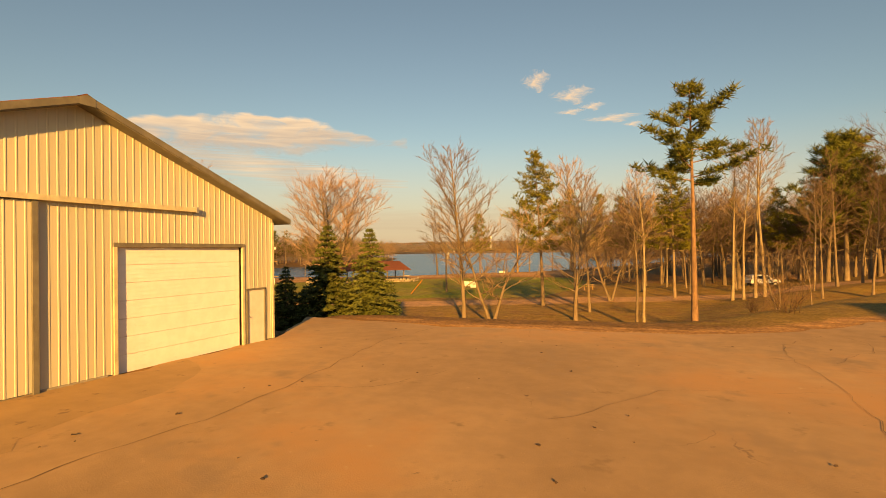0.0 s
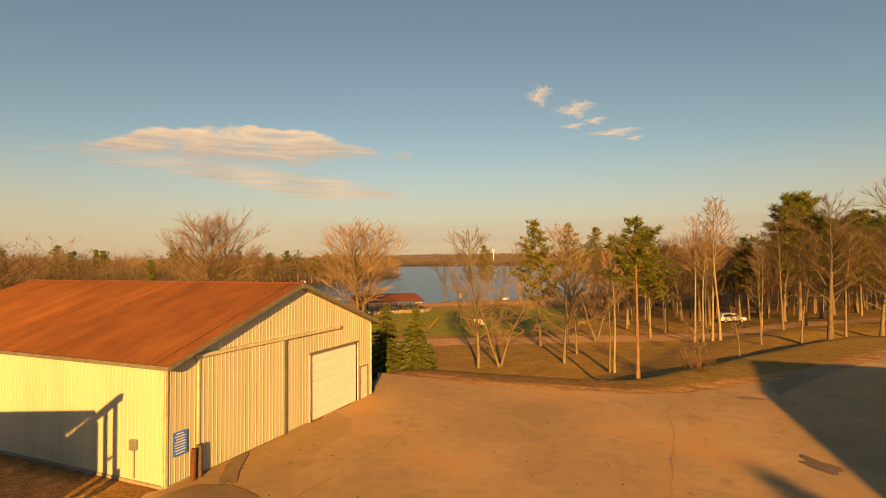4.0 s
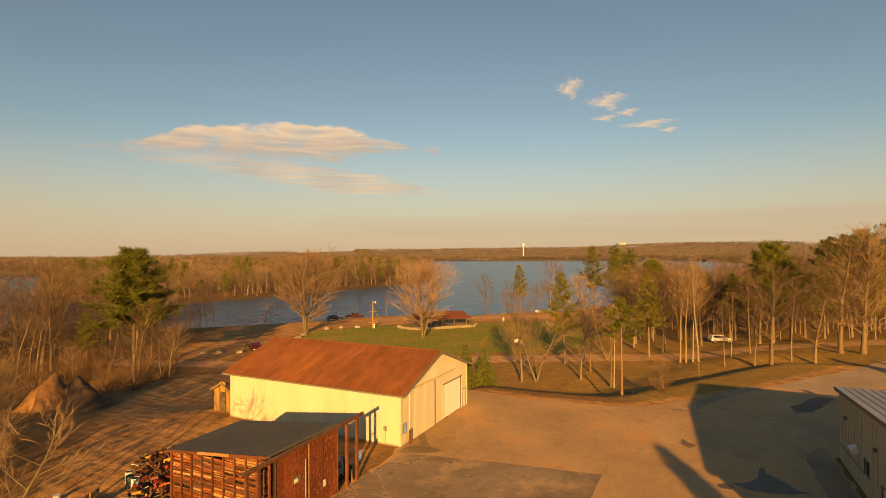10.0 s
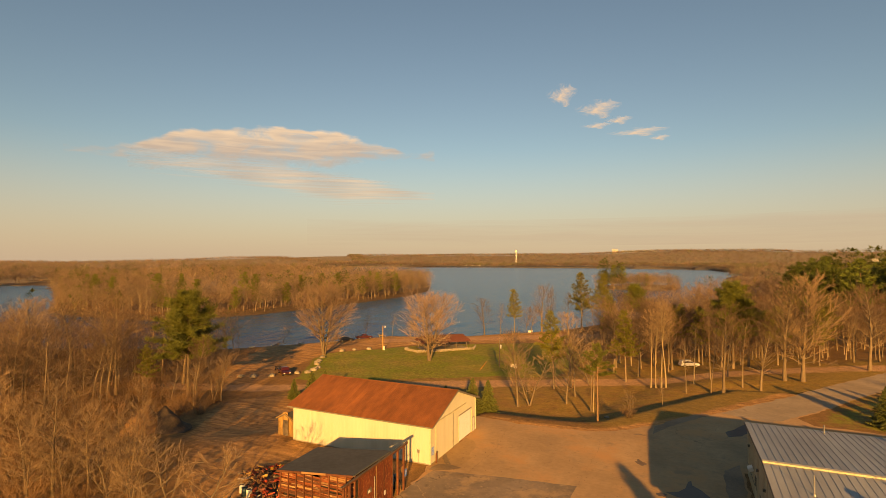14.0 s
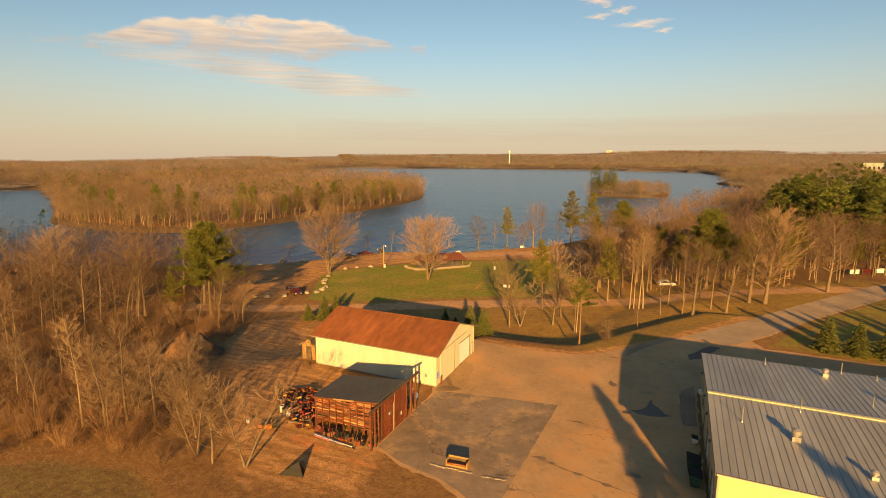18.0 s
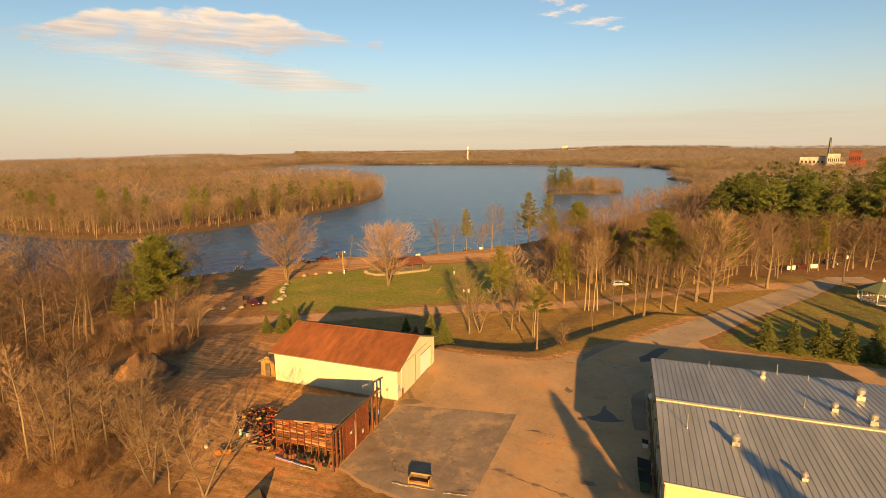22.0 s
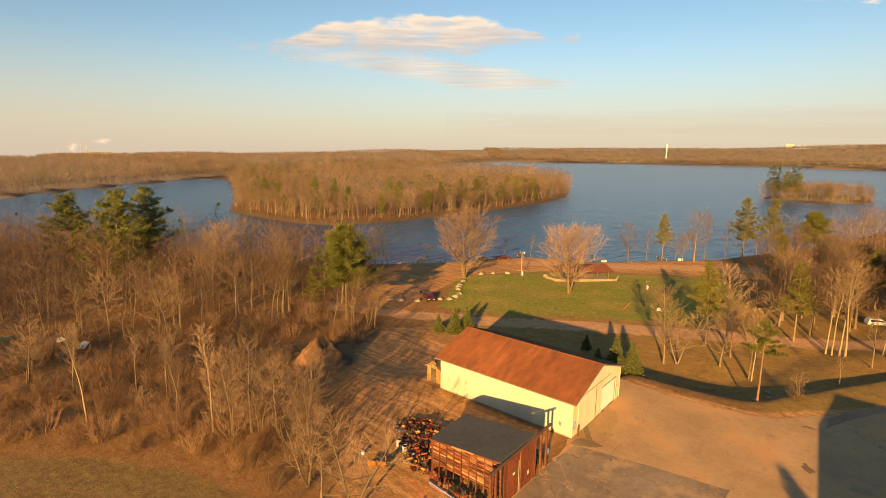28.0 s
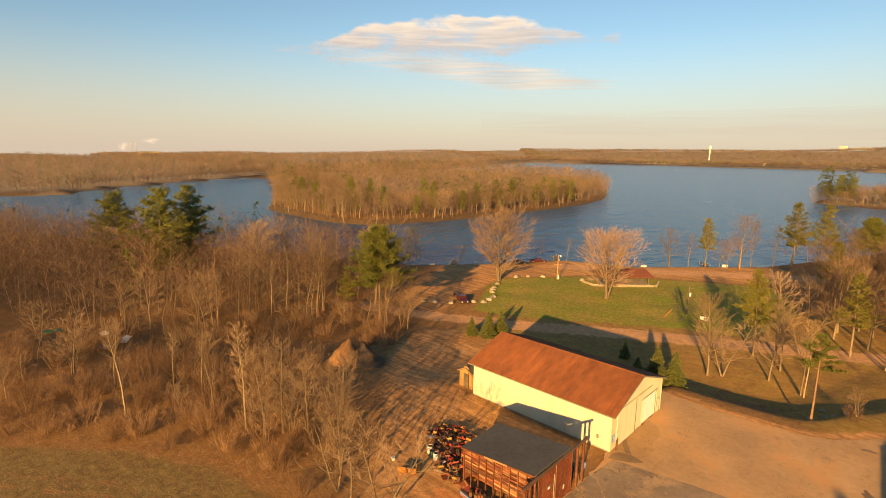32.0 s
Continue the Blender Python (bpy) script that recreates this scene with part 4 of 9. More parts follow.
for xg in (OG + 0.013, -BL - BACK - 0.013):
    part("gable_trim", Geo().add([(xg + s, RY + dy, za + dz) for s in (-0.035, 0.035) for dy, dz in ((-0.2, -0.25), (0.2, -0.25), (0.2, -0.05), (0, 0.03), (-0.2, -0.05))],
                                 [(4, 3, 2, 1, 0), (5, 6, 7, 8, 9), (0, 1, 6, 5), (1, 2, 7, 6), (2, 3, 8, 7), (3, 4, 9, 8), (4, 0, 5, 9)]), M["fascia"], barn)
part("ridge_cap", Geo().add([(-BL - BACK, RY - 0.2, PEAK + TH - 0.03), (-BL - BACK, RY, PEAK + TH + 0.07), (-BL - BACK, RY + 0.2, PEAK + TH - 0.03), (OG, RY - 0.2, PEAK + TH - 0.03), (OG, RY, PEAK + TH + 0.07), (OG, RY + 0.2, PEAK + TH - 0.03)],
                         [(0, 3, 4, 1), (1, 4, 5, 2), (0, 1, 2), (3, 5, 4)]), M["rust"], barn)
for y in (0.04, BW - 0.04):
    part("corner_trim", Geo().box((0.02, y, EAVE / 2), (0.06, 0.1, EAVE - 0.1)), M["trim"], barn)
part("corner_trim", Geo().box((-0.06, -0.03, EAVE / 2), (0.1, 0.05, EAVE - 0.1)), M["trim"], barn)
# overhead door
door = part("overhead_door", Geo().box((-0.16, (GD0 + GD1) / 2, GDH / 2), (0.03, GD1 - GD0, GDH)), M["white"], barn, "white sectional overhead door")
k = 7
for i in range(k):
    z0, z1 = GDH * i / k, GDH * (i + 1) / k
    g = Geo().box((-0.13, (GD0 + GD1) / 2, (z0 + z1) / 2), (0.04, GD1 - GD0 - 0.04, z1 - z0 - 0.01))
    for s in (0.25, 0.5, 0.75):
        g.box((-0.107, (GD0 + GD1) / 2, z0 + (z1 - z0) * s), (0.008, GD1 - GD0 - 0.1, 0.05))
    part("door_section", g, M["doorwhite"], door)
for y in (GD0 - 0.05, GD1 + 0.05):
    part("door_jamb", Geo().box((-0.03, y, GDH / 2), (0.16, 0.1, GDH)), M["trim"], barn)
part("door_head", Geo().box((0.005, (GD0 + GD1) / 2, GDH + 0.06), (0.1, GD1 - GD0 + 0.2, 0.12)), M["fascia"], barn)
# small door
door = part("side_door", Geo().box((-0.02, (PD0 + PD1) / 2, PDH / 2), (0.05, PD1 - PD0 - 0.06, PDH - 0.04)), M["white"], barn, "white steel entry door")
part("handle", Geo().cyl((0.0, PD0 + 0.12, 1.0), (0.07, PD0 + 0.12, 1.0), 0.03, 8), M["galv"], door)
for y, z, sy, sz in ((PD0, PDH / 2, 0.06, PDH), (PD1, PDH / 2, 0.06, PDH), ((PD0 + PD1) / 2, PDH, PD1 - PD0 + 0.06, 0.06)):
    part("door_frame", Geo().box((0.01, y, z), (0.08, sy, sz)), M["fascia"], barn)
# sliding door with its track
SD0, SD1, SDH = 1.5, 6.62, 4.68
leaf = part("sliding_door", Geo().box((0.06, (SD0 + SD1) / 2, SDH / 2 + 0.05), (0.03, SD1 - SD0, SDH - 0.1)), M["core"], barn, "cream steel sliding door leaf")
siding_panels(leaf, lambda u, o, z: (0.085 + o, SD0 + u, z), SD1 - SD0, lambda u: 0.08, lambda u: SDH)
part("door_edge", Geo().box((0.07, SD1 + 0.07, SDH / 2), (0.12, 0.13, SDH)), M["fascia"], barn, "dark grey edge of the sliding door")
part("door_edge", Geo().box((0.08, SD0 - 0.03, SDH / 2), (0.09, 0.08, SDH)), M["trim"], barn)
track = part("door_rail", Geo().box((0.11, 6.3, SDH + 0.10), (0.16, 10.1, 0.14)), M["trim"], barn, "pale sliding-door track")
part("track_end", Geo().box((0.11, 11.4, SDH + 0.10), (0.18, 0.1, 0.18)), M["galv"], track)
part("footing", Geo().box((-BL / 2, -0.02, 0.06), (BL, 0.08, 0.12)), M["concrete"], barn)
part("footing", Geo().box((0.0, 4.3, 0.04), (0.08, 8.4, 0.09)), M["concrete"], barn)
part("meter_box", Geo().box((-1.6, -0.09, 1.5), (0.3, 0.14, 0.4)).cyl((-1.6, -0.07, 0.2), (-1.6, -0.07, 1.4), 0.025, 6), M["galv"], barn, "small grey electric box")

# blue notice on the corner and the short post below it
g = Geo()
sign = thing("notice_sign", "small blue notice board with white writing on the barn", "sign")
part("board", Geo().box((0.06, 0.62, 1.55), (0.03, 0.62, 0.92)), M["blue"], sign)
for i, w in enumerate((0.34, 0.46, 0.38, 0.48, 0.5, 0.44, 0.5, 0.4)):
    part("text_bar", Geo().box((0.08, 0.62, 1.93 - i * 0.105), (0.006, w, 0.045)), M["white"], sign)
post = thing("bollard", "short weathered wooden post at the barn corner", "post")
part("post", Geo().tube([(0.35, 1.0, 0), (0.35, 1.0, 0.6), (0.36, 1.02, 1.25)], [0.11, 0.105, 0.1], 8), M["redbeam"], post)
part("post", Geo().tube([(0.3, 1.32, 0), (0.3, 1.32, 1.3)], [0.12, 0.11], 8), M["greywood"], post)

# ---- weathered open-fronted shed ----
SX0, SX1, SY0, SY1 = -8.8, 0.4, -16.45, -9.9


def shed_top(x):
    return 3.98 + 1.04 * (x - SX0) / (SX1 - SX0)


shed = thing("lumber_shed", "weathered red-brown board shed with a dark low-slope roof", "shed")
rng = random.Random(4)
# black sheet behind the planks imitates the shaded inside
wall_s = part("wall", Geo().box(((SX0 + SX1) / 2, SY0 + 0.3, 2.45), (SX1 - SX0 - 0.6, 0.05, 2.9)), M["shadegap"], shed)
BAYS = np.linspace(SX0 + 0.1, SX1 - 0.1, 10)
z = 0.95
while z < 4.8:
    w = rng.uniform(0.13, 0.23)
    i = 0
    while i < 9:
        k = min(rng.choice((1, 1, 2, 2, 3)), 9 - i)
        x0, x1 = BAYS[i] + rng.uniform(-0.04, 0.04), BAYS[i + k] + rng.uniform(-0.04, 0.04)
        i += k
        if z + w > shed_top(x0) - 0.1 or rng.random() < 0.05 or (z < 1.3 and rng.random() < 0.35):
            continue
        tone = rng.choices(("redwood_h", "tanplank", "darkplank"), (7, 1.7, 2))[0]
        part("plank", Geo().box(((x0 + x1) / 2, SY0 + 0.14 + rng.uniform(-0.03, 0.03), z + w / 2), (x1 - x0 - 0.02, 0.035, w - rng.uniform(0.012, 0.035)), rx=rng.uniform(-4, 4), ry=rng.uniform(-0.7, 0.7)), M[tone], wall_s)
    z += w
for x in BAYS:
    h = shed_top(x) - 0.1
    part("stud", Geo().box((x, SY0 + 0.04, h / 2), (0.1, 0.11, h), ry=rng.uniform(-0.4, 0.4)), M["redbeam"], shed)
for a, b in zip(BAYS, BAYS[1:]):
    part("girt", Geo().box(((a + b) / 2, SY0 + 0.06, 2.35 + rng.uniform(-0.05, 0.05)), (b - a - 0.11, 0.05, 0.11)), M["redbeam"], shed)
# east front: wide weathered sheets with pale nail rows, then the posts of the open bay
# the same black backing, as shade behind the front sheets
front = part("wall", Geo().box((SX1 - 0.15, (-16.1 + SY1) / 2, 2.35), (0.05, SY1 + 16.0, 4.5)), M["shadegap"], shed)
SEAMS = (-16.05, -15.27, -14.14, -12.92, -11.46, -10.22, SY1 + 0.1)
for a, b in zip(SEAMS, SEAMS[1:]):
    top = 4.55 + 0.15 * ((a + b) / 2 + 16) / 6
    part("panel", Geo().box((SX1 + rng.uniform(-0.012, 0.012), (a + b) / 2, top / 2 + 0.05), (0.03, b - a - 0.035, top), rx=rng.uniform(-0.2, 0.2)), M["redpanel"], front)
    part("panel", Geo().box((SX1 + 0.02, a + 0.1 + rng.uniform(0, 0.3), 1.2), (0.02, rng.uniform(0.25, 0.5), 2.3)), M["redpanel"], front)
    for z in np.arange(0.5, 4.5, 0.42):
        for y in np.arange(a + 0.12, b - 0.05, 0.3):
            if rng.random() < 0.55:
                part("nail_head", Geo().box((SX1 + 0.034, y + rng.uniform(-0.11, 0.11), z + rng.uniform(-0.12, 0.12)), (0.01, rng.uniform(0.012, 0.03), rng.uniform(0.02, 0.09))), M["tanplank"], front)
for y, c in ((SEAMS[0], "redbeam"), (SEAMS[3], "tanplank"), (SEAMS[4], "darkplank"), (SEAMS[6], "redbeam")):
    part("batten", Geo().box((SX1 + 0.04, y, 2.35), (0.05, 0.08, 4.5)), M[c], shed)
part("pipe", Geo().cyl((SX1 + 0.12, -13.35, 0), (SX1 + 0.12, -13.35, 3.75), 0.05, 10), M["galv"], shed, "grey upright pipe")
plate = part("sign_plate", Geo().box((SX1 + 0.06, -14.17, 2.68), (0.025, 0.86, 0.44), rx=-2), M["greywood"], shed, "weathered grey-brown plate")
part("label", Geo().box((SX1 + 0.08, -14.25, 2.64), (0.012, 0.34, 0.24)), M["white"], plate, "worn white label")
part("sign_plate", Geo().box((SX1 + 0.06, -11.35, 1.36), (0.02, 0.29, 0.46)), M["white"], shed, "small white plate")
for y in (-8.65, -7.35, -18.35, -17.45):
    part("post", Geo().box((SX1 + 0.02, y, 2.38), (0.2, 0.2, 4.75), rx=rng.uniform(-0.6, 0.6)), M["redbeam"], shed)
for x, y in ((SX0 + 0.1, SY1), (-4.5, SY1)):
    part("post", Geo().box((x, y, shed_top(x) / 2 - 0.1), (0.2, 0.2, shed_top(x) - 0.2)), M["redbeam"], shed)
part("rail", Geo().box((SX1 + 0.02, -8.0, 2.8), (0.06, 1.1, 0.1)), M["redbeam"], shed)
part("beam", Geo().slab((SX1 - 0.08, -18.85, 4.75), (SX1 + 0.18, -18.85, 4.75), (SX1 + 0.18, -6.7, 5.04), (SX1 - 0.08, -6.7, 5.04), 0.2), M["redbeam"], shed, "long front beam on posts")
part("beam_cap", Geo().slab((SX1 + 0.02, -18.9, 4.8), (SX1 + 0.22, -18.9, 4.8), (SX1 + 0.22, -6.65, 5.09), (SX1 + 0.02, -6.65, 5.09), 0.035), M["greywood"], shed)
part("wall", Geo().box((SX0 + 0.06, (SY0 + SY1) / 2, 1.92), (0.1, SY1 - SY0, 3.8)), M["redwood"], shed)
part("wall", Geo().box(((SX0 + SX1) / 2, SY1 - 0.05, 1.92), (SX1 - SX0 - 0.4, 0.08, 3.8)), M["redwood"], shed)
RY1 = -9.75
roof = part("roof", Geo().slab((SX0 - 0.2, SY0 - 0.15, 4.0), (SX1 - 0.13, SY0 - 0.15, 5.0), (SX1 - 0.13, RY1, 5.06), (SX0 - 0.55, RY1, 3.98), 0.12), M["tarroof"], shed, "flat dark grey roll roofing")
for a, b, c in ((0.0, 0.34, "redbeam"), (0.34, 0.66, "tanplank"), (0.66, 1.0, "redbeam")):
    xa, xb = SX0 - 0.2 + (SX1 - SX0) * a, SX0 - 0.2 + (SX1 - SX0) * b - 0.01
    za, zb = 4.0 + 1.0 * a, 4.0 + 1.0 * b
    part("roof_edge", Geo().slab((xa, SY0 - 0.2, za), (xb, SY0 - 0.2, zb), (xb, SY0 - 0.155, zb), (xa, SY0 - 0.155, za), 0.2), M[c], shed)

# ---- long metal-roofed building ----
HX0, HX1, HY0, HY1, HRY = 34.8, 74.0, -17.0, 13.6, -1.7
HE, HR = 5.85, 6.65
hall = thing("warehouse", "long tan warehouse with a grey standing-seam metal roof", "building")
g = Geo().box(((HX0 + HX1) / 2 + 0.1, HY1 - 0.3, HE / 2 - 0.1), (HX1 - HX0 - 0.4, 0.2, HE - 0.25))
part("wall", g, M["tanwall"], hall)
# sunlight on this end wall is put into a lighter, yellower colour
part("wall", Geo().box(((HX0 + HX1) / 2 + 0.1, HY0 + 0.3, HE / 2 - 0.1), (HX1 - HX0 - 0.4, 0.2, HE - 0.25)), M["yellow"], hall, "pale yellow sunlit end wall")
WALLX = HX0 + 0.25


def gable_wall(x, holes):
    g = Geo()
    cuts = sorted({HY0 + 0.2, HY1 - 0.2, HRY, *(v for h in holes for v in h[:2])})
    for a, b in zip(cuts, cuts[1:]):
        mid = (a + b) / 2
        spans, z = [], 0.0
        for h in sorted((h for h in holes if h[0] < mid < h[1]), key=lambda q: q[2]):
            spans.append((z, h[2]))
            z = h[3]
        top = lambda y: HE - 0.12 + (HR - HE) * (1 - abs(y - HRY) / (HY1 - HRY if y > HRY else HRY - HY0))
        for z0, z1 in spans:
            if z1 - z0 > 0.01:
                g.box((x, mid, (z0 + z1) / 2), (0.2, b - a, z1 - z0))
        g.add([(x + s, y, zz) for s in (-0.1, 0.1) for y, zz in ((a, z), (b, z), (b, top(b)), (a, top(a)))],
              [(0, 1, 2, 3)[::-1], (4, 5, 6, 7), (0, 1, 5, 4), (1, 2, 6, 5), (2, 3, 7, 6), (3, 0, 4, 7)])
    return g


HOLES = [(-14.5, -11.5, 0.0, 3.2), (-9.5, -8.4, 0.0, 2.1), (-6.5, -3.3, 0.0, 3.4), (1.5, 2.6, 0.0, 2.1), (5.2, 6.4, 1.4, 2.6)]
# shaded gable keeps the darker tan of the other walls
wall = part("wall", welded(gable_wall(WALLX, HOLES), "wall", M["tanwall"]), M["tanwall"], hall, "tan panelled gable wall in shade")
for y in np.arange(HY0 + 0.6, HY1 - 0.3, 0.9):
    if not any(h[0] - 0.1 < y < h[1] + 0.1 for h in HOLES):
        part("batten", Geo().box((WALLX - 0.11, y, 2.85), (0.03, 0.05, 5.5)), M["tanwall"], wall)
part("skirt", Geo().box((WALLX - 0.12, 10.0, 1.4), (0.04, 6.8, 0.08)), M["fascia"], hall)
for a, b, z0, z1 in HOLES:
    nm = "window" if z0 > 0 else "overhead_door" if b - a > 2 else "entry_door"
    d = part(nm, Geo().box((WALLX + 0.05, (a + b) / 2, (z0 + z1) / 2), (0.05, b - a, z1 - z0)), M["glass"] if nm == "window" else M["white"], hall)
    for y in (a, b):
        part("frame", Geo().box((WALLX - 0.09, y, (z0 + z1) / 2), (0.06, 0.1, z1 - z0)), M["fascia"], d)
    part("frame", Geo().box((WALLX - 0.09, (a + b) / 2, z1), (0.06, b - a + 0.1, 0.1)), M["fascia"], d)
    if b - a > 2:
        for i in range(1, 6):
            part("door_section", Geo().box((WALLX + 0.015, (a + b) / 2, z1 * i / 6), (0.03, b - a - 0.1, 0.04)), M["trim"], d)
for y in (11.0, 3.4, -1.6, -8.0):
    lamp = part("wall_lamp", Geo().box((WALLX - 0.2, y, 4.1), (0.25, 0.3, 0.22)), M["fascia"], hall)
part("vent_hood", Geo().box((WALLX - 0.35, 8.0, 2.6), (0.5, 0.9, 0.4), ry=-25), M["white"], hall, "white angled hood")
part("wall", Geo().box((HX1 - 0.2, (HY0 + HY1) / 2, HE / 2), (0.2, HY1 - HY0 - 0.6, HE)), M["tanwall"], hall)
for side in (0, 1):
    ye = HY1 + 0.25 if side else HY0 - 0.25
    deck = part("roof", Geo().slab(*(((HX1, ye, HE), (HX1, HRY, HR), (HX0, HRY, HR), (HX0, ye, HE)) if side else ((HX0, ye, HE), (HX0, HRY, HR), (HX1, HRY, HR), (HX1, ye, HE))), -0.1), M["fascia"], hall)
    x = HX0 - 0.08
    while x < HX1:
        x1 = x + 0.61
        g = Geo()
        e, t = HE + 0.115, HR + 0.115
        pts = [(x, ye, e), (x1, ye, e), (x1, HRY, t), (x, HRY, t)]
        g.quad(*(pts if not side else pts[::-1]))
        lo, hi = (ye, HRY) if not side else (HRY, ye)
        zl, zh = (e, t) if not side else (t, e)
        g.add([(x - 0.02, lo, zl), (x + 0.02, lo, zl), (x + 0.02, lo, zl + 0.035), (x - 0.02, lo, zl + 0.035), (x - 0.02, hi, zh), (x + 0.02, hi, zh), (x + 0.02, hi, zh + 0.035), (x - 0.02, hi, zh + 0.035)],
              [(0, 1, 2, 3), (7, 6, 5, 4), (1, 5, 6, 2), (3, 2, 6, 7), (0, 3, 7, 4)])
        part("roof_panel", g, M["metalroof"], deck)
        x = x1
part("ridge_cap", Geo().box(((HX0 + HX1) / 2, HRY, HR + 0.2), (HX1 - HX0 + 0.2, 0.5, 0.06)).box(((HX0 + HX1) / 2, HRY, HR + 0.14), (HX1 - HX0 + 0.1, 0.6, 0.1)), M["trim"], hall, "cream ridge cap")
part("edge_trim", Geo().slab((HX0 - 0.12, HY0 - 0.25, HE + 0.13), (HX0 - 0.06, HY0 - 0.25, HE + 0.13), (HX0 - 0.06, HRY, HR + 0.13), (HX0 - 0.12, HRY, HR + 0.13), 0.3), M["fascia"], hall)
part("edge_trim", Geo().slab((HX0 - 0.12, HRY, HR + 0.13), (HX0 - 0.06, HRY, HR + 0.13), (HX0 - 0.06, HY1 + 0.25, HE + 0.13), (HX0 - 0.12, HY1 + 0.25, HE + 0.13), 0.3), M["fascia"], hall)
part("gutter", Geo().box(((HX0 + HX1) / 2, HY0 - 0.32, HE + 0.0), (HX1 - HX0, 0.14, 0.14)), M["trim"], hall)


def roof_z(y):
    return HE + 0.12 + (HR - HE) * (1 - abs(y - HRY) / (HY1 - HRY if y > HRY else HRY - HY0))


def turbine(x, y, s=1.0):
    z = roof_z(y)
    v = part("roof_vent", Geo().box((x, y, z + 0.25 * s), (0.7 * s, 0.7 * s, 0.5 * s)).cyl((x, y, z + 0.5 * s), (x, y, z + 0.75 * s), 0.25 * s, 12), M["galv"], hall, "galvanised roof ventilator")
    part("cap", Geo().cyl((x, y, z + 0.72 * s), (x, y, z + 1.1 * s), 0.42 * s, 14).tube([(x, y, z + 1.1 * s), (x, y, z + 1.28 * s)], [0.42 * s, 0.12 * s], 14), M["galv"], v)


def stack(x, y, h, r=0.05):
    z = roof_z(y)
    v = part("vent_pipe", Geo().cyl((x, y, z), (x, y, z + h), r, 8), M["galv"], hall)
    part("flashing", Geo().tube([(x, y, z - 0.02), (x, y, z + 0.15)], [r * 3, r * 1.3], 10), M["galv"], v)


turbine(41.9, -9.1)
turbine(56.5, -0.2)
turbine(48.4, 10.8, 0.85)
turbine(53.7, 2.1, 0.9)
turbine(57.8, 7.1, 1.25)

# ---- trees ----
def spike(g, p, q, r):
    """A thin three-sided twig that tapers to a point."""
    p, q = Vector(p), Vector(q)
    d = (q - p).normalized()
    a = d.orthogonal().normalized() * r
    b = d.cross(a)
    g.add([p + a, p - a * 0.5 + b * 0.87, p - a * 0.5 - b * 0.87, q], [(0, 1, 3), (1, 2, 3), (2, 0, 3)])


def sliver(g, p, q, w, rng):
    p, q = Vector(p), Vector(q)
    s = (q - p).cross(Vector((rng.uniform(-1, 1), rng.uniform(-1, 1), rng.uniform(-1, 1)))).normalized() * w
    g.add([p - s, p + s, q], [(0, 1, 2)])


def unit(rng, up=0.0):
    w = rng.uniform(0, 2 * math.pi)
    z = rng.uniform(-1, 1) + up
    return Vector((math.cos(w), math.sin(w), z)).normalized()


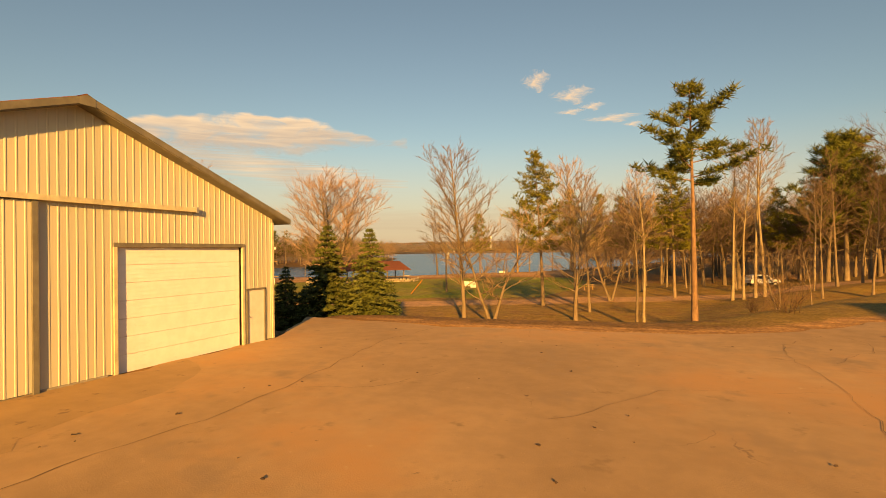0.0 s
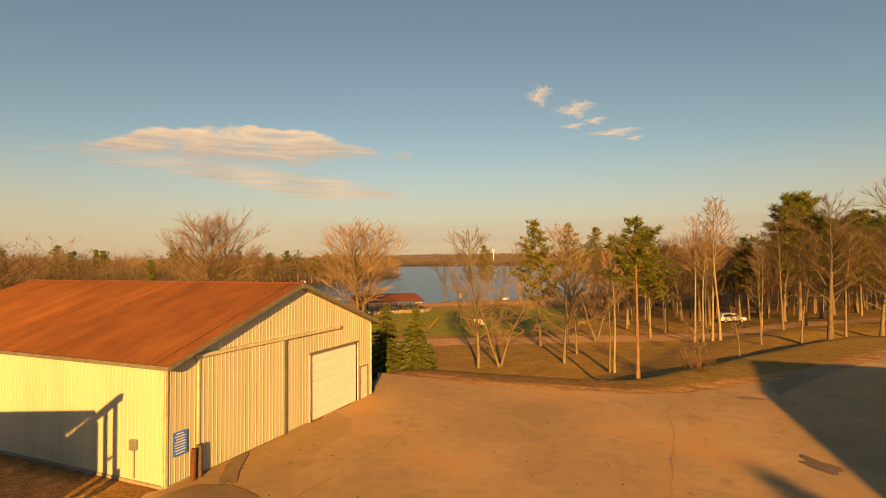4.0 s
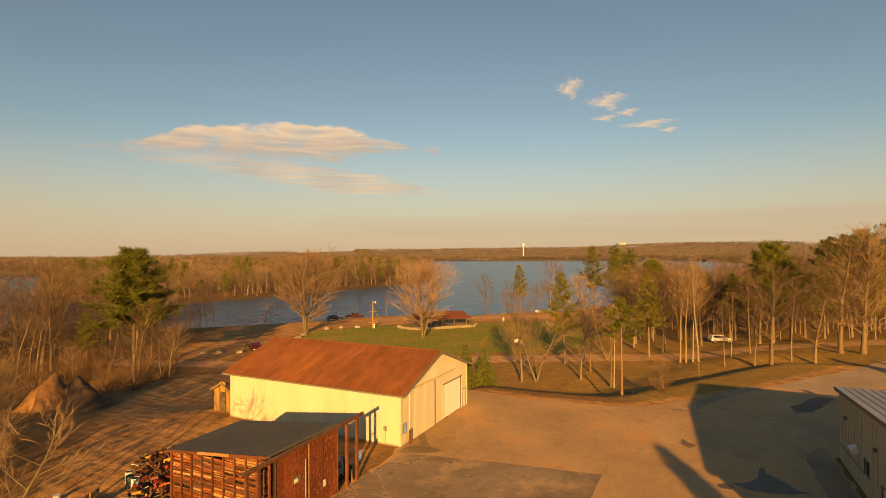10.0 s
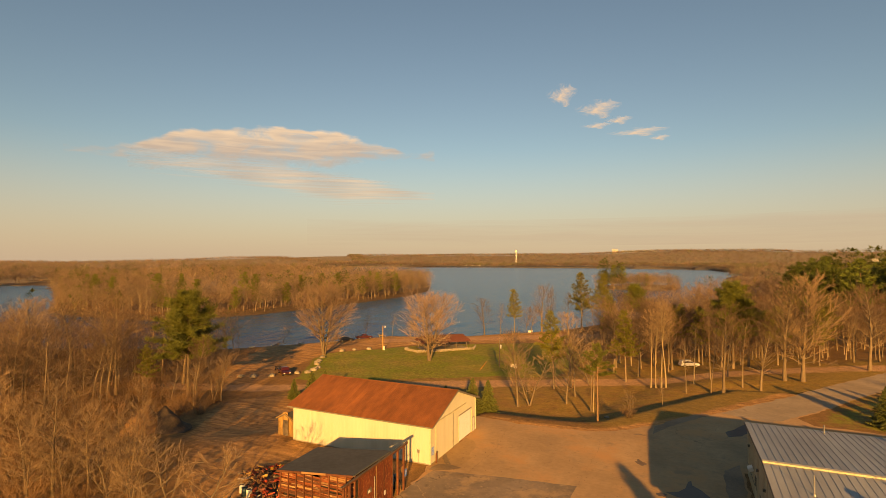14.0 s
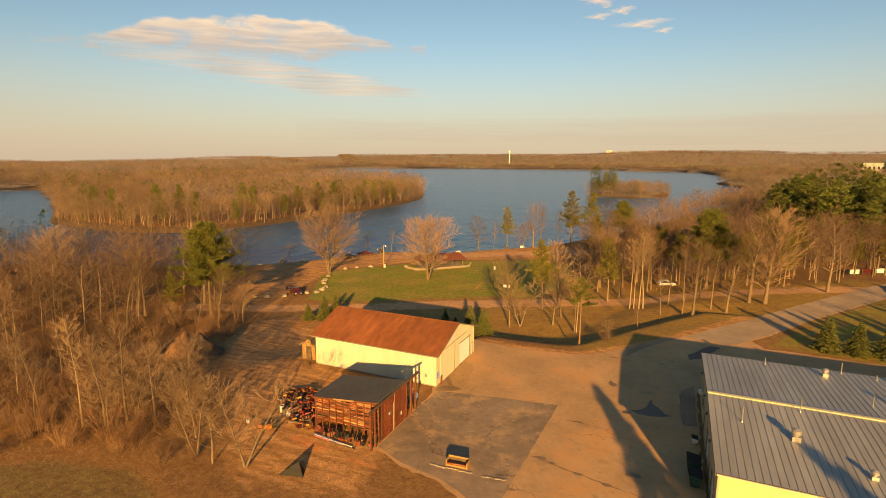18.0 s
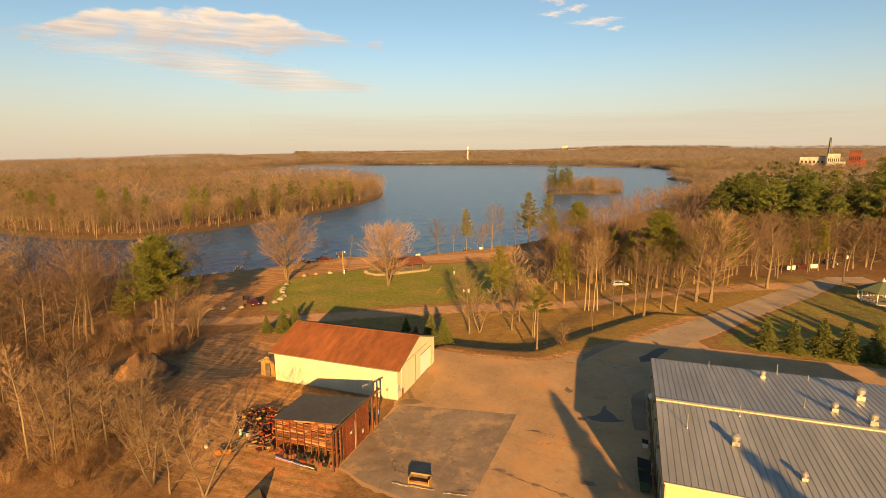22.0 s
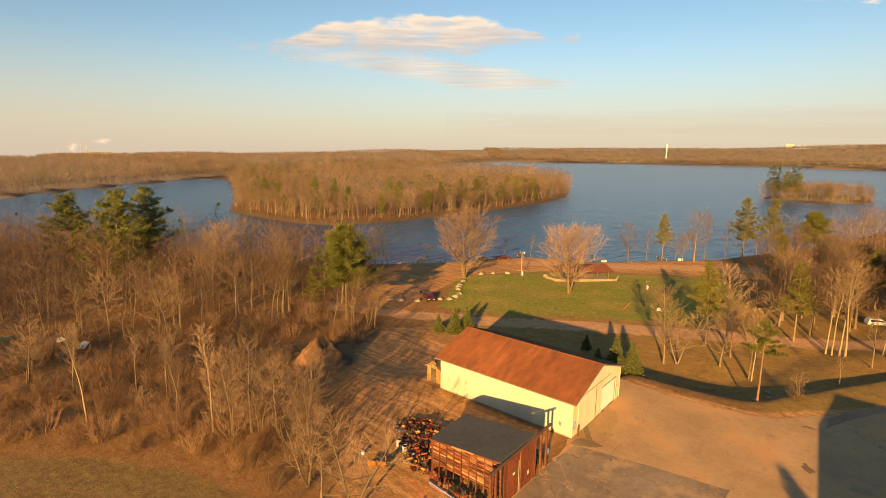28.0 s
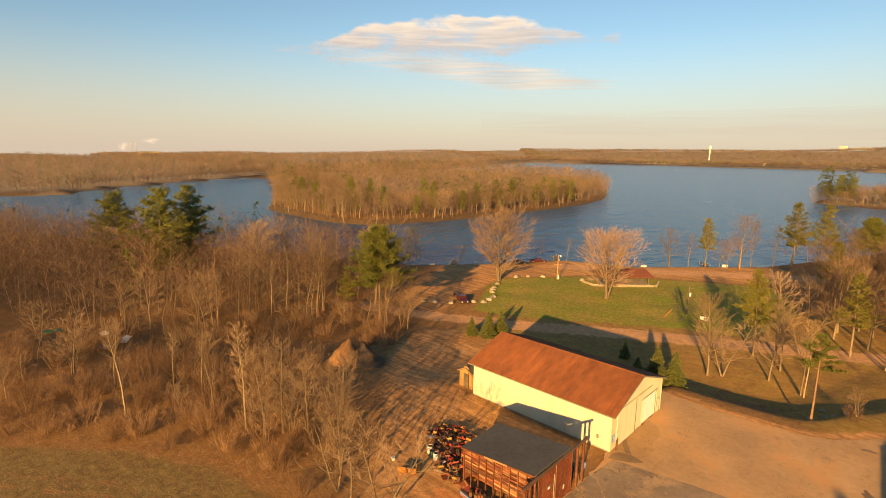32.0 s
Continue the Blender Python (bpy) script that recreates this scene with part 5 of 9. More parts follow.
def bare_tree(seed, H, spread, clear=0.25, r0=0.2, n1=24, n2=7, n3=8, rise=0.6, leaders=1, twig_w=0.016, round_top=1.0, wob=0.03, crook=0.22):
    rng = random.Random(seed)
    tg, cg = Geo(), Geo()
    limbs = []
    for k in range(leaders):
        az = 2 * math.pi * k / leaders + rng.uniform(-0.4, 0.4)
        lean = 0.0 if leaders == 1 else rng.uniform(0.16, 0.34)
        pts, p = [], Vector((math.cos(az), math.sin(az), 0)) * (0.12 * (leaders > 1))
        segs = 9
        d = Vector((math.cos(az) * lean, math.sin(az) * lean, 1)).normalized()
        for i in range(segs + 1):
            pts.append(p.copy())
            d = (d + Vector((rng.uniform(-wob, wob), rng.uniform(-wob, wob), 0.03 if leaders > 1 else 0.0)) * 2).normalized()
            p = p + d * (H * rng.uniform(0.9, 1.0) / segs)
        r = r0 if leaders == 1 else r0 * 0.7
        tg.tube(pts, [r * (1.25 if i == 0 else 1 - 0.93 * i / segs) + 0.01 for i in range(segs + 1)], 7, False)
        limbs.append(pts)
    golden = 0
    for pts in limbs:
        for i in range(n1 // leaders):
            f = clear + (0.97 - clear) * ((i + rng.random()) / (n1 // leaders)) ** 0.9
            s = f * (len(pts) - 1)
            k = min(int(s), len(pts) - 2)
            p0 = pts[k].lerp(pts[k + 1], s - k)
            golden += 2.4 + rng.uniform(-0.4, 0.4)
            g = (f - clear) / (1 - clear)
            prof = (math.sin(math.pi * min(1, 0.22 + 0.72 * g)) ** 0.8) * round_top + (1 - g) * (1 - round_top)
            L = spread * max(0.22, prof) * rng.uniform(0.75, 1.15)
            d = Vector((math.cos(golden), math.sin(golden), rise * rng.uniform(0.6, 1.3) + 0.5 * g))
            d.normalize()
            q, bp = p0.copy(), [p0.copy()]
            for j in range(4):
                q = q + d * (L / 4)
                bp.append(q.copy())
                d = (d + Vector((rng.uniform(-crook, crook), rng.uniform(-crook, crook), rng.uniform(-0.05 - crook * 0.5, 0.1 + crook * 0.6)))).normalized()
            rb = r0 * 0.34 * (1 - 0.7 * f) + 0.008
            (tg if L > spread * 0.5 else cg).tube(bp, [rb, rb * 0.75, rb * 0.55, rb * 0.35, 0.006], 4, False)
            for j in range(n2):
                s2 = rng.uniform(0.25, 1.0) * 4
                kk = min(int(s2), 3)
                a = bp[kk].lerp(bp[kk + 1], s2 - kk)
                ax = (bp[kk + 1] - bp[kk]).normalized()
                dd = (ax * 1.0 + unit(rng, 0.35) * 0.72).normalized()
                l2 = L * rng.uniform(0.22, 0.46)
                e = a + dd * l2
                spike(cg, a, e, rb * 0.35 + 0.006)
                for _ in range(n3):
                    b0 = a.lerp(e, rng.uniform(0.15, 1.0))
                    td = (dd * 1.0 + unit(rng, 0.35) * 0.62).normalized()
                    sliver(cg, b0, b0 + td * l2 * rng.uniform(0.25, 0.62), twig_w * rng.uniform(0.6, 1.3), rng)
    return tg, cg


def tuft(g, c, r, n, rng, w=0.05, up=0.5, flat=1.0):
    for _ in range(n):
        d = unit(rng, up)
        d.z *= flat
        a = c + unit(rng) * r * 0.35
        sliver(g, a, a + d * r * rng.uniform(0.6, 1.2), w * rng.uniform(0.7, 1.3), rng)


def pine_tree(seed, H, spread, clear=0.45, r0=0.2, n1=30, tufts=9, per=15, tr=0.5, w=0.055, ragged=0.35, top=0.5, lean=0.02, s0=0.35, dome=1.0):
    rng = random.Random(seed)
    tg, cg = Geo(), Geo()
    pts, p, d = [], Vector(), Vector((rng.uniform(-lean, lean), rng.uniform(-lean, lean), 1))
    for i in range(10):
        pts.append(p.copy())
        p = p + d.normalized() * H / 9.3
        d += Vector((rng.uniform(-lean, lean), rng.uniform(-lean, lean), 0))
    tg.tube(pts, [r0 * (1.2 if i == 0 else 1 - 0.88 * i / 9) for i in range(10)], 8, False)
    az = 0
    for i in range(n1):
        f = clear + (0.99 - clear) * (i + rng.random()) / n1
        s = f * 9
        k = min(int(s), 8)
        p0 = pts[k].lerp(pts[k + 1], s - k)
        az += 2.4 + rng.uniform(-0.5, 0.5)
        g = (f - clear) / (1 - clear)
        L = spread * (1 - (1 - top) * g) * (math.sin(math.pi * min(1, s0 + (0.97 - s0) * g))) ** dome * rng.uniform(1 - ragged, 1 + ragged) + 0.3
        d = Vector((math.cos(az), math.sin(az), 0.08 + 0.45 * g + rng.uniform(-0.12, 0.12))).normalized()
        q, bp = p0.copy(), [p0.copy()]
        for j in range(3):
            q = q + d * L / 3
            bp.append(q.copy())
            d = (d + Vector((0, 0, 0.12)) + unit(rng) * 0.12).normalized()
        rb = r0 * 0.22 * (1 - 0.6 * g) + 0.01
        tg.tube(bp, [rb, rb * 0.7, rb * 0.45, 0.01], 4, False)
        m = max(3, int(tufts * L / spread))
        for j in range(m):
            s2 = (0.25 + 0.75 * (j + rng.random()) / m) * 3
            kk = min(int(s2), 2)
            c = bp[kk].lerp(bp[kk + 1], min(1.0, s2 - kk)) + unit(rng) * 0.28 * tr + Vector((rng.uniform(-1, 1), rng.uniform(-1, 1), 0.2)) * tr * 0.5
            tuft(cg, c, tr * rng.uniform(0.7, 1.2), per, rng, w)
    tuft(cg, pts[-1], tr, per * 2, rng, w)
    for i in range(9):
        f = rng.uniform(clear * 0.35, clear)
        s = f * 9
        p0 = pts[int(s)].lerp(pts[int(s) + 1], s - int(s))
        spike(tg, p0, p0 + unit(rng, 0.1) * rng.uniform(0.4, 1.3), 0.02)
    return tg, cg


def spruce_tree(seed, H, spread, whorls=16, per=10, w=0.07):
    rng = random.Random(seed)
    tg, cg = Geo(), Geo()
    tg.tube([(0, 0, 0), (0, 0, H * 0.5), (0, 0, H)], [spread * 0.06 + 0.03, spread * 0.035 + 0.02, 0.01], 7, False)
    for i in range(whorls):
        f = 0.05 + 0.93 * (i / (whorls - 1))
        R = spread * (1 - f) ** 0.85 * rng.uniform(0.88, 1.1) + 0.08
        m = max(5, int(per * (0.5 + 0.6 * (1 - f))))
        for j in range(m):
            az = 2 * math.pi * (j + rng.random() * 0.7) / m + i * 1.3
            r = R * rng.uniform(0.75, 1.15)
            p0 = Vector((0, 0, H * f + rng.uniform(-0.1, 0.1)))
            tip = Vector((math.cos(az) * r, math.sin(az) * r, H * f - r * rng.uniform(0.05, 0.32)))
            side = Vector((-math.sin(az), math.cos(az), 0))
            spike(tg, p0, tip, 0.02)
            k = max(5, int(11 * r / spread) + 3)
            for q in range(k):
                t = 0.2 + 0.8 * (q + rng.random()) / k
                c = p0.lerp(tip, t)
                for sg in (-1, 1):
                    ln = (0.22 + 0.34 * (1 - t)) * (0.5 + 0.5 * r) * rng.uniform(0.7, 1.3)
                    e = c + (side * sg * 0.8 + (tip - p0).normalized() * 0.7 + Vector((0, 0, rng.uniform(-0.35, 0.1)))) * ln
                    sliver(cg, c, e, w * rng.uniform(0.8, 1.5), rng)
                sliver(cg, c, c + Vector((rng.uniform(-0.1, 0.1), rng.uniform(-0.1, 0.1), rng.uniform(0.1, 0.25))) + (tip - p0).normalized() * 0.15, w, rng)
    return tg, cg


def brush(seed, H, spread, stems=26, n3=16, twig_w=0.014):
    rng = random.Random(seed)
    tg, cg = Geo(), Geo()
    for i in range(stems):
        az = rng.uniform(0, 2 * math.pi)
        b = Vector((math.cos(az), math.sin(az), 0)) * rng.uniform(0, spread * 0.35)
        b.z = -0.15
        L = H * rng.uniform(0.55, 1.05)
        d = Vector((math.cos(az) * rng.uniform(0.15, 0.95), math.sin(az) * rng.uniform(0.15, 0.95), 1)).normalized()
        mid = b + d * L * 0.5
        d = (d + unit(rng) * 0.25).normalized()
        end = mid + d * L * 0.5
        tg.tube([b, mid, end], [0.03, 0.02, 0.006], 3, False)
        for _ in range(n3):
            t = rng.uniform(0.25, 1.0)
            c = b.lerp(mid, t * 2) if t < 0.5 else mid.lerp(end, t * 2 - 1)
            td = (d * 0.8 + unit(rng, 0.3) * 0.8).normalized()
            e = c + td * L * rng.uniform(0.12, 0.34)
            sliver(cg, c, e, twig_w * rng.uniform(0.8, 1.6), rng)
            for _ in range(3):
                c2 = c.lerp(e, rng.uniform(0.3, 1))
                sliver(cg, c2, c2 + (td + unit(rng, 0.3)).normalized() * L * rng.uniform(0.06, 0.16), twig_w, rng)
    return tg, cg


KINDS = {
    "maple": (lambda s: bare_tree(s, 18, 6.2, 0.18, 0.32, 34, 7, 22, 0.65, 1, 0.009, crook=0.3), "bark", "twig", "bare_tree", "bare spring hardwood with a rounded crown of fine twigs", "tree"),
    "roundmaple": (lambda s: bare_tree(s, 15, 7.0, 0.14, 0.36, 78, 13, 26, 0.5, 3, 0.0085, wob=0.03, crook=0.3), "bark", "twigred", "bare_tree", "round-crowned bare maple with reddish spring buds", "tree"),
    "vase": (lambda s: bare_tree(s, 20, 6.4, 0.12, 0.38, 64, 10, 26, 0.6, 1, 0.0085, wob=0.03, crook=0.26), "bark", "twigpale", "bare_tree", "tall vase-shaped bare tree with pale twigs", "tree"),
    "slim": (lambda s: bare_tree(s, 16, 3.1, 0.34, 0.15, 30, 7, 18, 0.8, 1, 0.008, wob=0.035), "bark", "twig", "bare_tree", "slender bare tree with a high narrow crown", "tree"),
    "birch": (lambda s: bare_tree(s, 19, 2.8, 0.5, 0.17, 30, 7, 18, 0.85, 1, 0.0095, wob=0.03), "birch", "twigpale", "birch_tree", "tall bare birch with a pale trunk and thin crown", "tree"),
    "multi": (lambda s: bare_tree(s, 12, 4.6, 0.15, 0.22, 38, 7, 22, 0.45, 2, 0.0085, wob=0.08, crook=0.4), "bark", "twigpale", "bare_tree", "crooked many-stemmed bare tree in dry grass", "tree"),
    "elm": (lambda s: bare_tree(s, 14, 4.8, 0.2, 0.2, 40, 7, 20, 0.5, 1, 0.0085, wob=0.03, crook=0.32), "bark", "twigpale", "bare_tree", "bare tree with fine crooked branches", "tree"),
    "upright": (lambda s: bare_tree(s, 14, 3.7, 0.2, 0.17, 46, 7, 20, 0.75, 1, 0.0085, wob=0.018, crook=0.2), "bark", "twigpale", "bare_tree", "straight bare tree with fine ascending branches", "tree"),
    "oak": (lambda s: bare_tree(s, 19, 6.6, 0.24, 0.36, 40, 7, 22, 0.65, 1, 0.009, wob=0.04, crook=0.28), "bark", "twig", "bare_tree", "broad bare oak with heavy spreading limbs", "tree"),
    "woods": (lambda s: bare_tree(s, 13, 4.8, 0.16, 0.16, 28, 7, 24, 0.4, 1, 0.0075, wob=0.06, crook=0.42), "bark", "twig", "bare_tree", "bare young hardwood in the thicket", "tree"),
    "pointwood": (lambda s: bare_tree(s, 15, 4.6, 0.26, 0.2, 30, 6, 12, 0.6, 1, 0.021, wob=0.05, crook=0.32), "pointbark", "pointtwig", "hardwood_tree", "bare hardwood on the wooded point", "tree"),
    "pointpine": (lambda s: pine_tree(s, 17, 3.4, 0.16, 0.22, 40, 7, 13, 0.95, 0.13, 0.4, 0.7, s0=0.28, dome=0.7), "bark", "needle", "pine_tree", "green pine on the wooded point", "tree"),
    "standpine": (lambda s: pine_tree(s, 24, 6.2, 0.3, 0.3, 34, 11, 17, 1.25, 0.14, 0.35, 0.85, s0=0.4, dome=0.8), "redbark", "standneedle", "pine_tree", "tall green pine with a broad layered crown", "tree"),
    "brush": (lambda s: brush(s, 5.0, 3.4, 26, 18, 0.009), "brushtwig", "brushtwig", "brush", "tangled leafless brush and saplings", "shrub"),
    "brushpale": (lambda s: brush(s, 4.2, 3.2, 26, 18, 0.009), "brushpale", "brushpale", "brush", "tan leafless brush at the thicket's edge", "shrub"),
    "redpine": (lambda s: pine_tree(s, 17, 3.2, 0.58, 0.22, 22, 14, 24, 0.62, 0.05, 0.55, 0.95, s0=0.45), "redbark", "needle", "pine_tree", "tall pine with a long bare orange trunk", "tree"),
    "whitepine": (lambda s: pine_tree(s, 18, 5.0, 0.36, 0.3, 72, 13, 36, 0.95, 0.05, 0.28, 0.75, s0=0.36, dome=0.6), "bark", "needle", "pine_tree", "full green white pine", "tree"),
    "tallpine": (lambda s: pine_tree(s, 18, 4.6, 0.25, 0.26, 50, 12, 20, 0.9, 0.07, 0.5, 0.7, s0=0.3, dome=0.7), "bark", "needle", "pine_tree", "tall irregular green pine above the thicket", "tree"),
    "jackpine": (lambda s: pine_tree(s, 16, 3.2, 0.35, 0.19, 44, 10, 14, 0.68, 0.06, 0.4, 0.5), "bark", "needlegold", "pine_tree", "ragged yellow-green pine with a thin crown", "tree"),
    "fir": (lambda s: spruce_tree(s, 6.0, 2.1, 20, 13, 0.09), "bark", "spruce", "spruce_tree", "tall narrow dark spruce", "tree"),
    "spruce": (lambda s: spruce_tree(s, 6.0, 2.3, 20, 13, 0.065), "bark", "spruce", "spruce_tree", "dense blue-green spruce with branches to the ground", "tree"),
}
TREES = {}


def plant(kind, variant, x, y, scale=1.0, rz=None, label="", group="", z=None):
    make, bark, leaf, name, text, cat = KINDS[kind]
    m = pose(x, y, (hz(x, y) if z is None else z) - 0.05, 0, 0, (x * 37 + y * 53) % 360 if rz is None else rz) @ Matrix.Diagonal((scale, scale, scale, 1))
    key = (kind, variant)
    if key not in TREES:
        tg, cg = make(variant * 17 + 3)
        root = thing(name, text, cat, m)
        part("trunk" if kind[:5] != "brush" else "stem", tg, M[bark], root, smooth=kind[:5] != "brush")
        crown = part("crown", cg, M[leaf], root)
        if cat == "shrub":
            for ob in list(root.children):
                ob["kind"] = "stuff"
        TREES[key] = root
        ob = root
    else:
        k = TREES[key].scale[0]
        ob = copy_thing(TREES[key], m @ Matrix.Diagonal((1 / k, 1 / k, 1 / k, 1)))
    return tagged(ob, label or text, cat, group or ("brush thicket" if cat == "shrub" else ""))


def plant_h(kind, variant, x, y, h, **kw):
    base = dict(maple=18, roundmaple=15.5, vase=20.5, slim=16.5, birch=19.5, multi=12.5, elm=14.4, oak=19.5, woods=13.5, redpine=17.3, whitepine=18.3, tallpine=18.3, jackpine=16.3, spruce=6.1, fir=6.1, brush=5, brushpale=4.3, standpine=24.4, upright=14.4, pointwood=15.4, pointpine=17.3)
    return plant(kind, variant, x, y, h / base[kind], **kw)


for row in (("roundmaple", 0, -36, 71.6, 18.5), ("roundmaple", 1, -68.2, 66.5, 21), ("maple", 0, -104.5, 63.5, 13), ("slim", 0, -77.6, 102.7, 10.2), ("slim", 1, -70, 108.9, 9.3), ("maple", 1, -39.9, 125.7, 14),
            ("jackpine", 0, -31.6, 136.6, 18), ("maple", 2, -22.7, 143.9, 18), ("slim", 2, -36, 132.9, 13), ("slim", 1, -20, 147, 18),
            ("upright", 0, -0.8, 39.1, 15.6), ("multi", 1, 1.2, 40.4, 11.5), ("jackpine", 1, 2.5, 55.1, 17.5), ("upright", 1, 5.5, 58.4, 17),
            ("redpine", 0, 15.7, 28.1, 12.9), ("birch", 0, 13.0, 41.0, 13.8), ("slim", 0, 12.5, 41.5, 12.5), ("birch", 1, 22.6, 62.7, 16), ("birch", 0, 24.6, 62.8, 20.5), ("birch", 2, 23.7, 62.8, 19),
            ("jackpine", 2, 16, 68.3, 17), ("oak", 0, 12.2, 90.6, 17), ("slim", 2, 33.4, 71.9, 17), ("maple", 1, 35, 56.6, 16.5), ("oak", 1, 42, 64, 13), ("multi", 0, 20.2, 32.9, 4), ("brush", 1, 20.2, 30.6, 2.2), ("brush", 2, 19.4, 34.4, 1.6), ("whitepine", 1, 39, 88.8, 21.5), ("elm", 0, 7.5, 44, 12), ("slim", 1, 24.6, 44.9, 6),
            ("vase", 1, 50.5, 72.6, 23), ("oak", 1, 47.3, 72.7, 21), ("oak", 0, 66.5, 91.5, 20),
            ("whitepine", 0, -64.0, 17.2, 21.8), ("jackpine", 1, -72, 14, 11), ("tallpine", 1, -140, -4, 27), ("tallpine", 0, -147, 8, 27), ("tallpine", 2, -162, -9, 25), ("tallpine", 0, -126, -3, 20), ("jackpine", 1, -120, -10, 17), ("oak", 0, -80, 11, 20), ("oak", 1, -92, 19, 20), ("oak", 1, -74, 24, 17), ("vase", 1, -86, 34, 18), ("vase", 0, -104, 8, 20), ("oak", 0, -112, 22, 20),
            ("birch", 1, -48.8, -38, 15), ("birch", 2, -48.6, -28.3, 9), ("multi", 1, -10.2, -26.6, 10.5), ("birch", 1, -35.2, -28.2, 15), ("slim", 0, -43.7, -29, 9)):
    plant_h(*row)
for x, y, h in ((-4.6, 25.4, 6.6), (-2.0, 26.0, 5.7), (-7.6, 25.2, 4.2), (-14.5, 36, 3.2), (-42.2, 23.9, 4), (-39.5, 26.1, 5.5), (-38.7, 29.3, 5.2), (55.7, 41.5, 6.4), (60, 41.2, 6.2), (64.5, 41.7, 6.9), (68, 40.7, 7), (72.5, 41, 7)):
    plant_h("spruce", int(abs(x)) % 2, x, y, h, group="spruces")

# ---- distant woods, built as many small trees ----
def bare_template(rng, n, wide, tw):
    """Unit-high bare crown: rising branches, each fringed with fine twigs that follow it, as slivers (n, 3, 3); the trunk is apart."""
    out = []

    def twig(p, q, w):
        side = np.cross(q - p, np.array([rng.uniform(-1, 1), rng.uniform(-1, 1), rng.uniform(-1, 1)]))
        side = side / (np.linalg.norm(side) + 1e-6) * w
        out.append([p - side, p + side, q])

    branches = max(5, n // 11)
    per = max(3, (n - branches) // branches)
    for k in range(branches):
        g = (k + rng.random()) / branches
        z0, a = 0.2 + 0.6 * g, 2.4 * k + rng.uniform(-0.5, 0.5)
        length = wide * (0.45 + 0.65 * math.sin(math.pi * (0.22 + 0.62 * g))) * rng.uniform(0.7, 1.15)
        d = np.array([math.cos(a), math.sin(a), 0.3 + 0.8 * g + rng.uniform(-0.25, 0.3)])
        d = d / np.linalg.norm(d)
        p0 = np.array([0.0, 0.0, z0])
        tip = p0 + d * length
        twig(p0, tip, tw * 0.9)
        for _ in range(per):
            t = rng.uniform(0.3, 1.0)
            c = p0 + (tip - p0) * t
            e = d * 0.7 + np.array([rng.gauss(0, 0.6), rng.gauss(0, 0.6), rng.gauss(0.25, 0.5)])
            e = e / (np.linalg.norm(e) + 1e-6)
            twig(c, c + e * length * rng.uniform(0.18, 0.42) * (1.2 - 0.5 * t), tw * rng.uniform(0.5, 1.1))
    out = np.array(out)
    out[..., 2] *= 1.0 / out[..., 2].max()
    return out


def pine_template(rng, n, wide, tw):
    """Unit-high pine: short sprays of needles through a full, uneven, rounded crown."""
    out = []
    lumps = [(2.4 * k + rng.uniform(-0.5, 0.5), 0.28 + 0.62 * k / 19 + rng.uniform(-0.04, 0.04), rng.uniform(0.5, 1.25)) for k in range(20)]
    for _ in range(n):
        a0, z0, k = rng.choice(lumps)
        z = min(0.99, max(0.2, z0 + rng.gauss(0, 0.024)))
        a = a0 + rng.gauss(0, 0.36)
        r = wide * k * math.sqrt(max(0.03, 1 - ((z - 0.48) / 0.54) ** 2)) * rng.uniform(0.35, 1.0)
        c = np.array([math.cos(a) * r, math.sin(a) * r, z])
        d = np.array([rng.gauss(0, 0.7) + math.cos(a) * 0.5, rng.gauss(0, 0.7) + math.sin(a) * 0.5, rng.gauss(0.15, 0.5)])
        q = c + d * rng.uniform(0.022, 0.042)
        s = np.cross(d, np.array([rng.uniform(-1, 1), rng.uniform(-1, 1), rng.uniform(-1, 1)]))
        s = s / (np.linalg.norm(s) + 1e-6) * tw * rng.uniform(0.7, 1.3)
        out.append([c - s, c + s, q])
    for _ in range(max(2, n // 25)):
        out.append([(rng.uniform(-0.02, 0.02), rng.uniform(-0.02, 0.02), 0.88), (rng.uniform(-0.03, 0.03), rng.uniform(-0.03, 0.03), 0.9), (0, 0, 0.95)])
    return np.array(out)


def trunk_template(rng, w):
    """Pale stem with a few rising forks."""
    out = []
    for p, q, t in [((0, 0, -0.02), (rng.uniform(-0.03, 0.03), rng.uniform(-0.03, 0.03), 0.85), w)] + \
                   [((0, 0, z), (math.cos(a) * r, math.sin(a) * r, z + rng.uniform(0.2, 0.32)), w * 0.6) for z, a, r in ((0.24, rng.uniform(0, 2), 0.14), (0.34, rng.uniform(2, 4), 0.17), (0.45, rng.uniform(4, 6), 0.13))]:
        for ax, ay in ((t, 0), (0, t)):
            out.append([(p[0] - ax, p[1] - ay, p[2]), (p[0] + ax, p[1] + ay, p[2]), q])
    return np.array(out)


def scatter(seed, poly, spacing, keep=None):
    rng = np.random.RandomState(seed)
    px, py = zip(*poly)
    gx, gy = np.meshgrid(np.arange(min(px), max(px), spacing), np.arange(min(py), max(py), spacing))
    x = gx.ravel() + rng.uniform(-0.48, 0.48, gx.size) * spacing
    y = gy.ravel() + rng.uniform(-0.48, 0.48, gx.size) * spacing
    ok = poly_dist(x, y, poly) > 0
    if keep is not None:
        ok &= keep(x, y)
    return x[ok], y[ok]


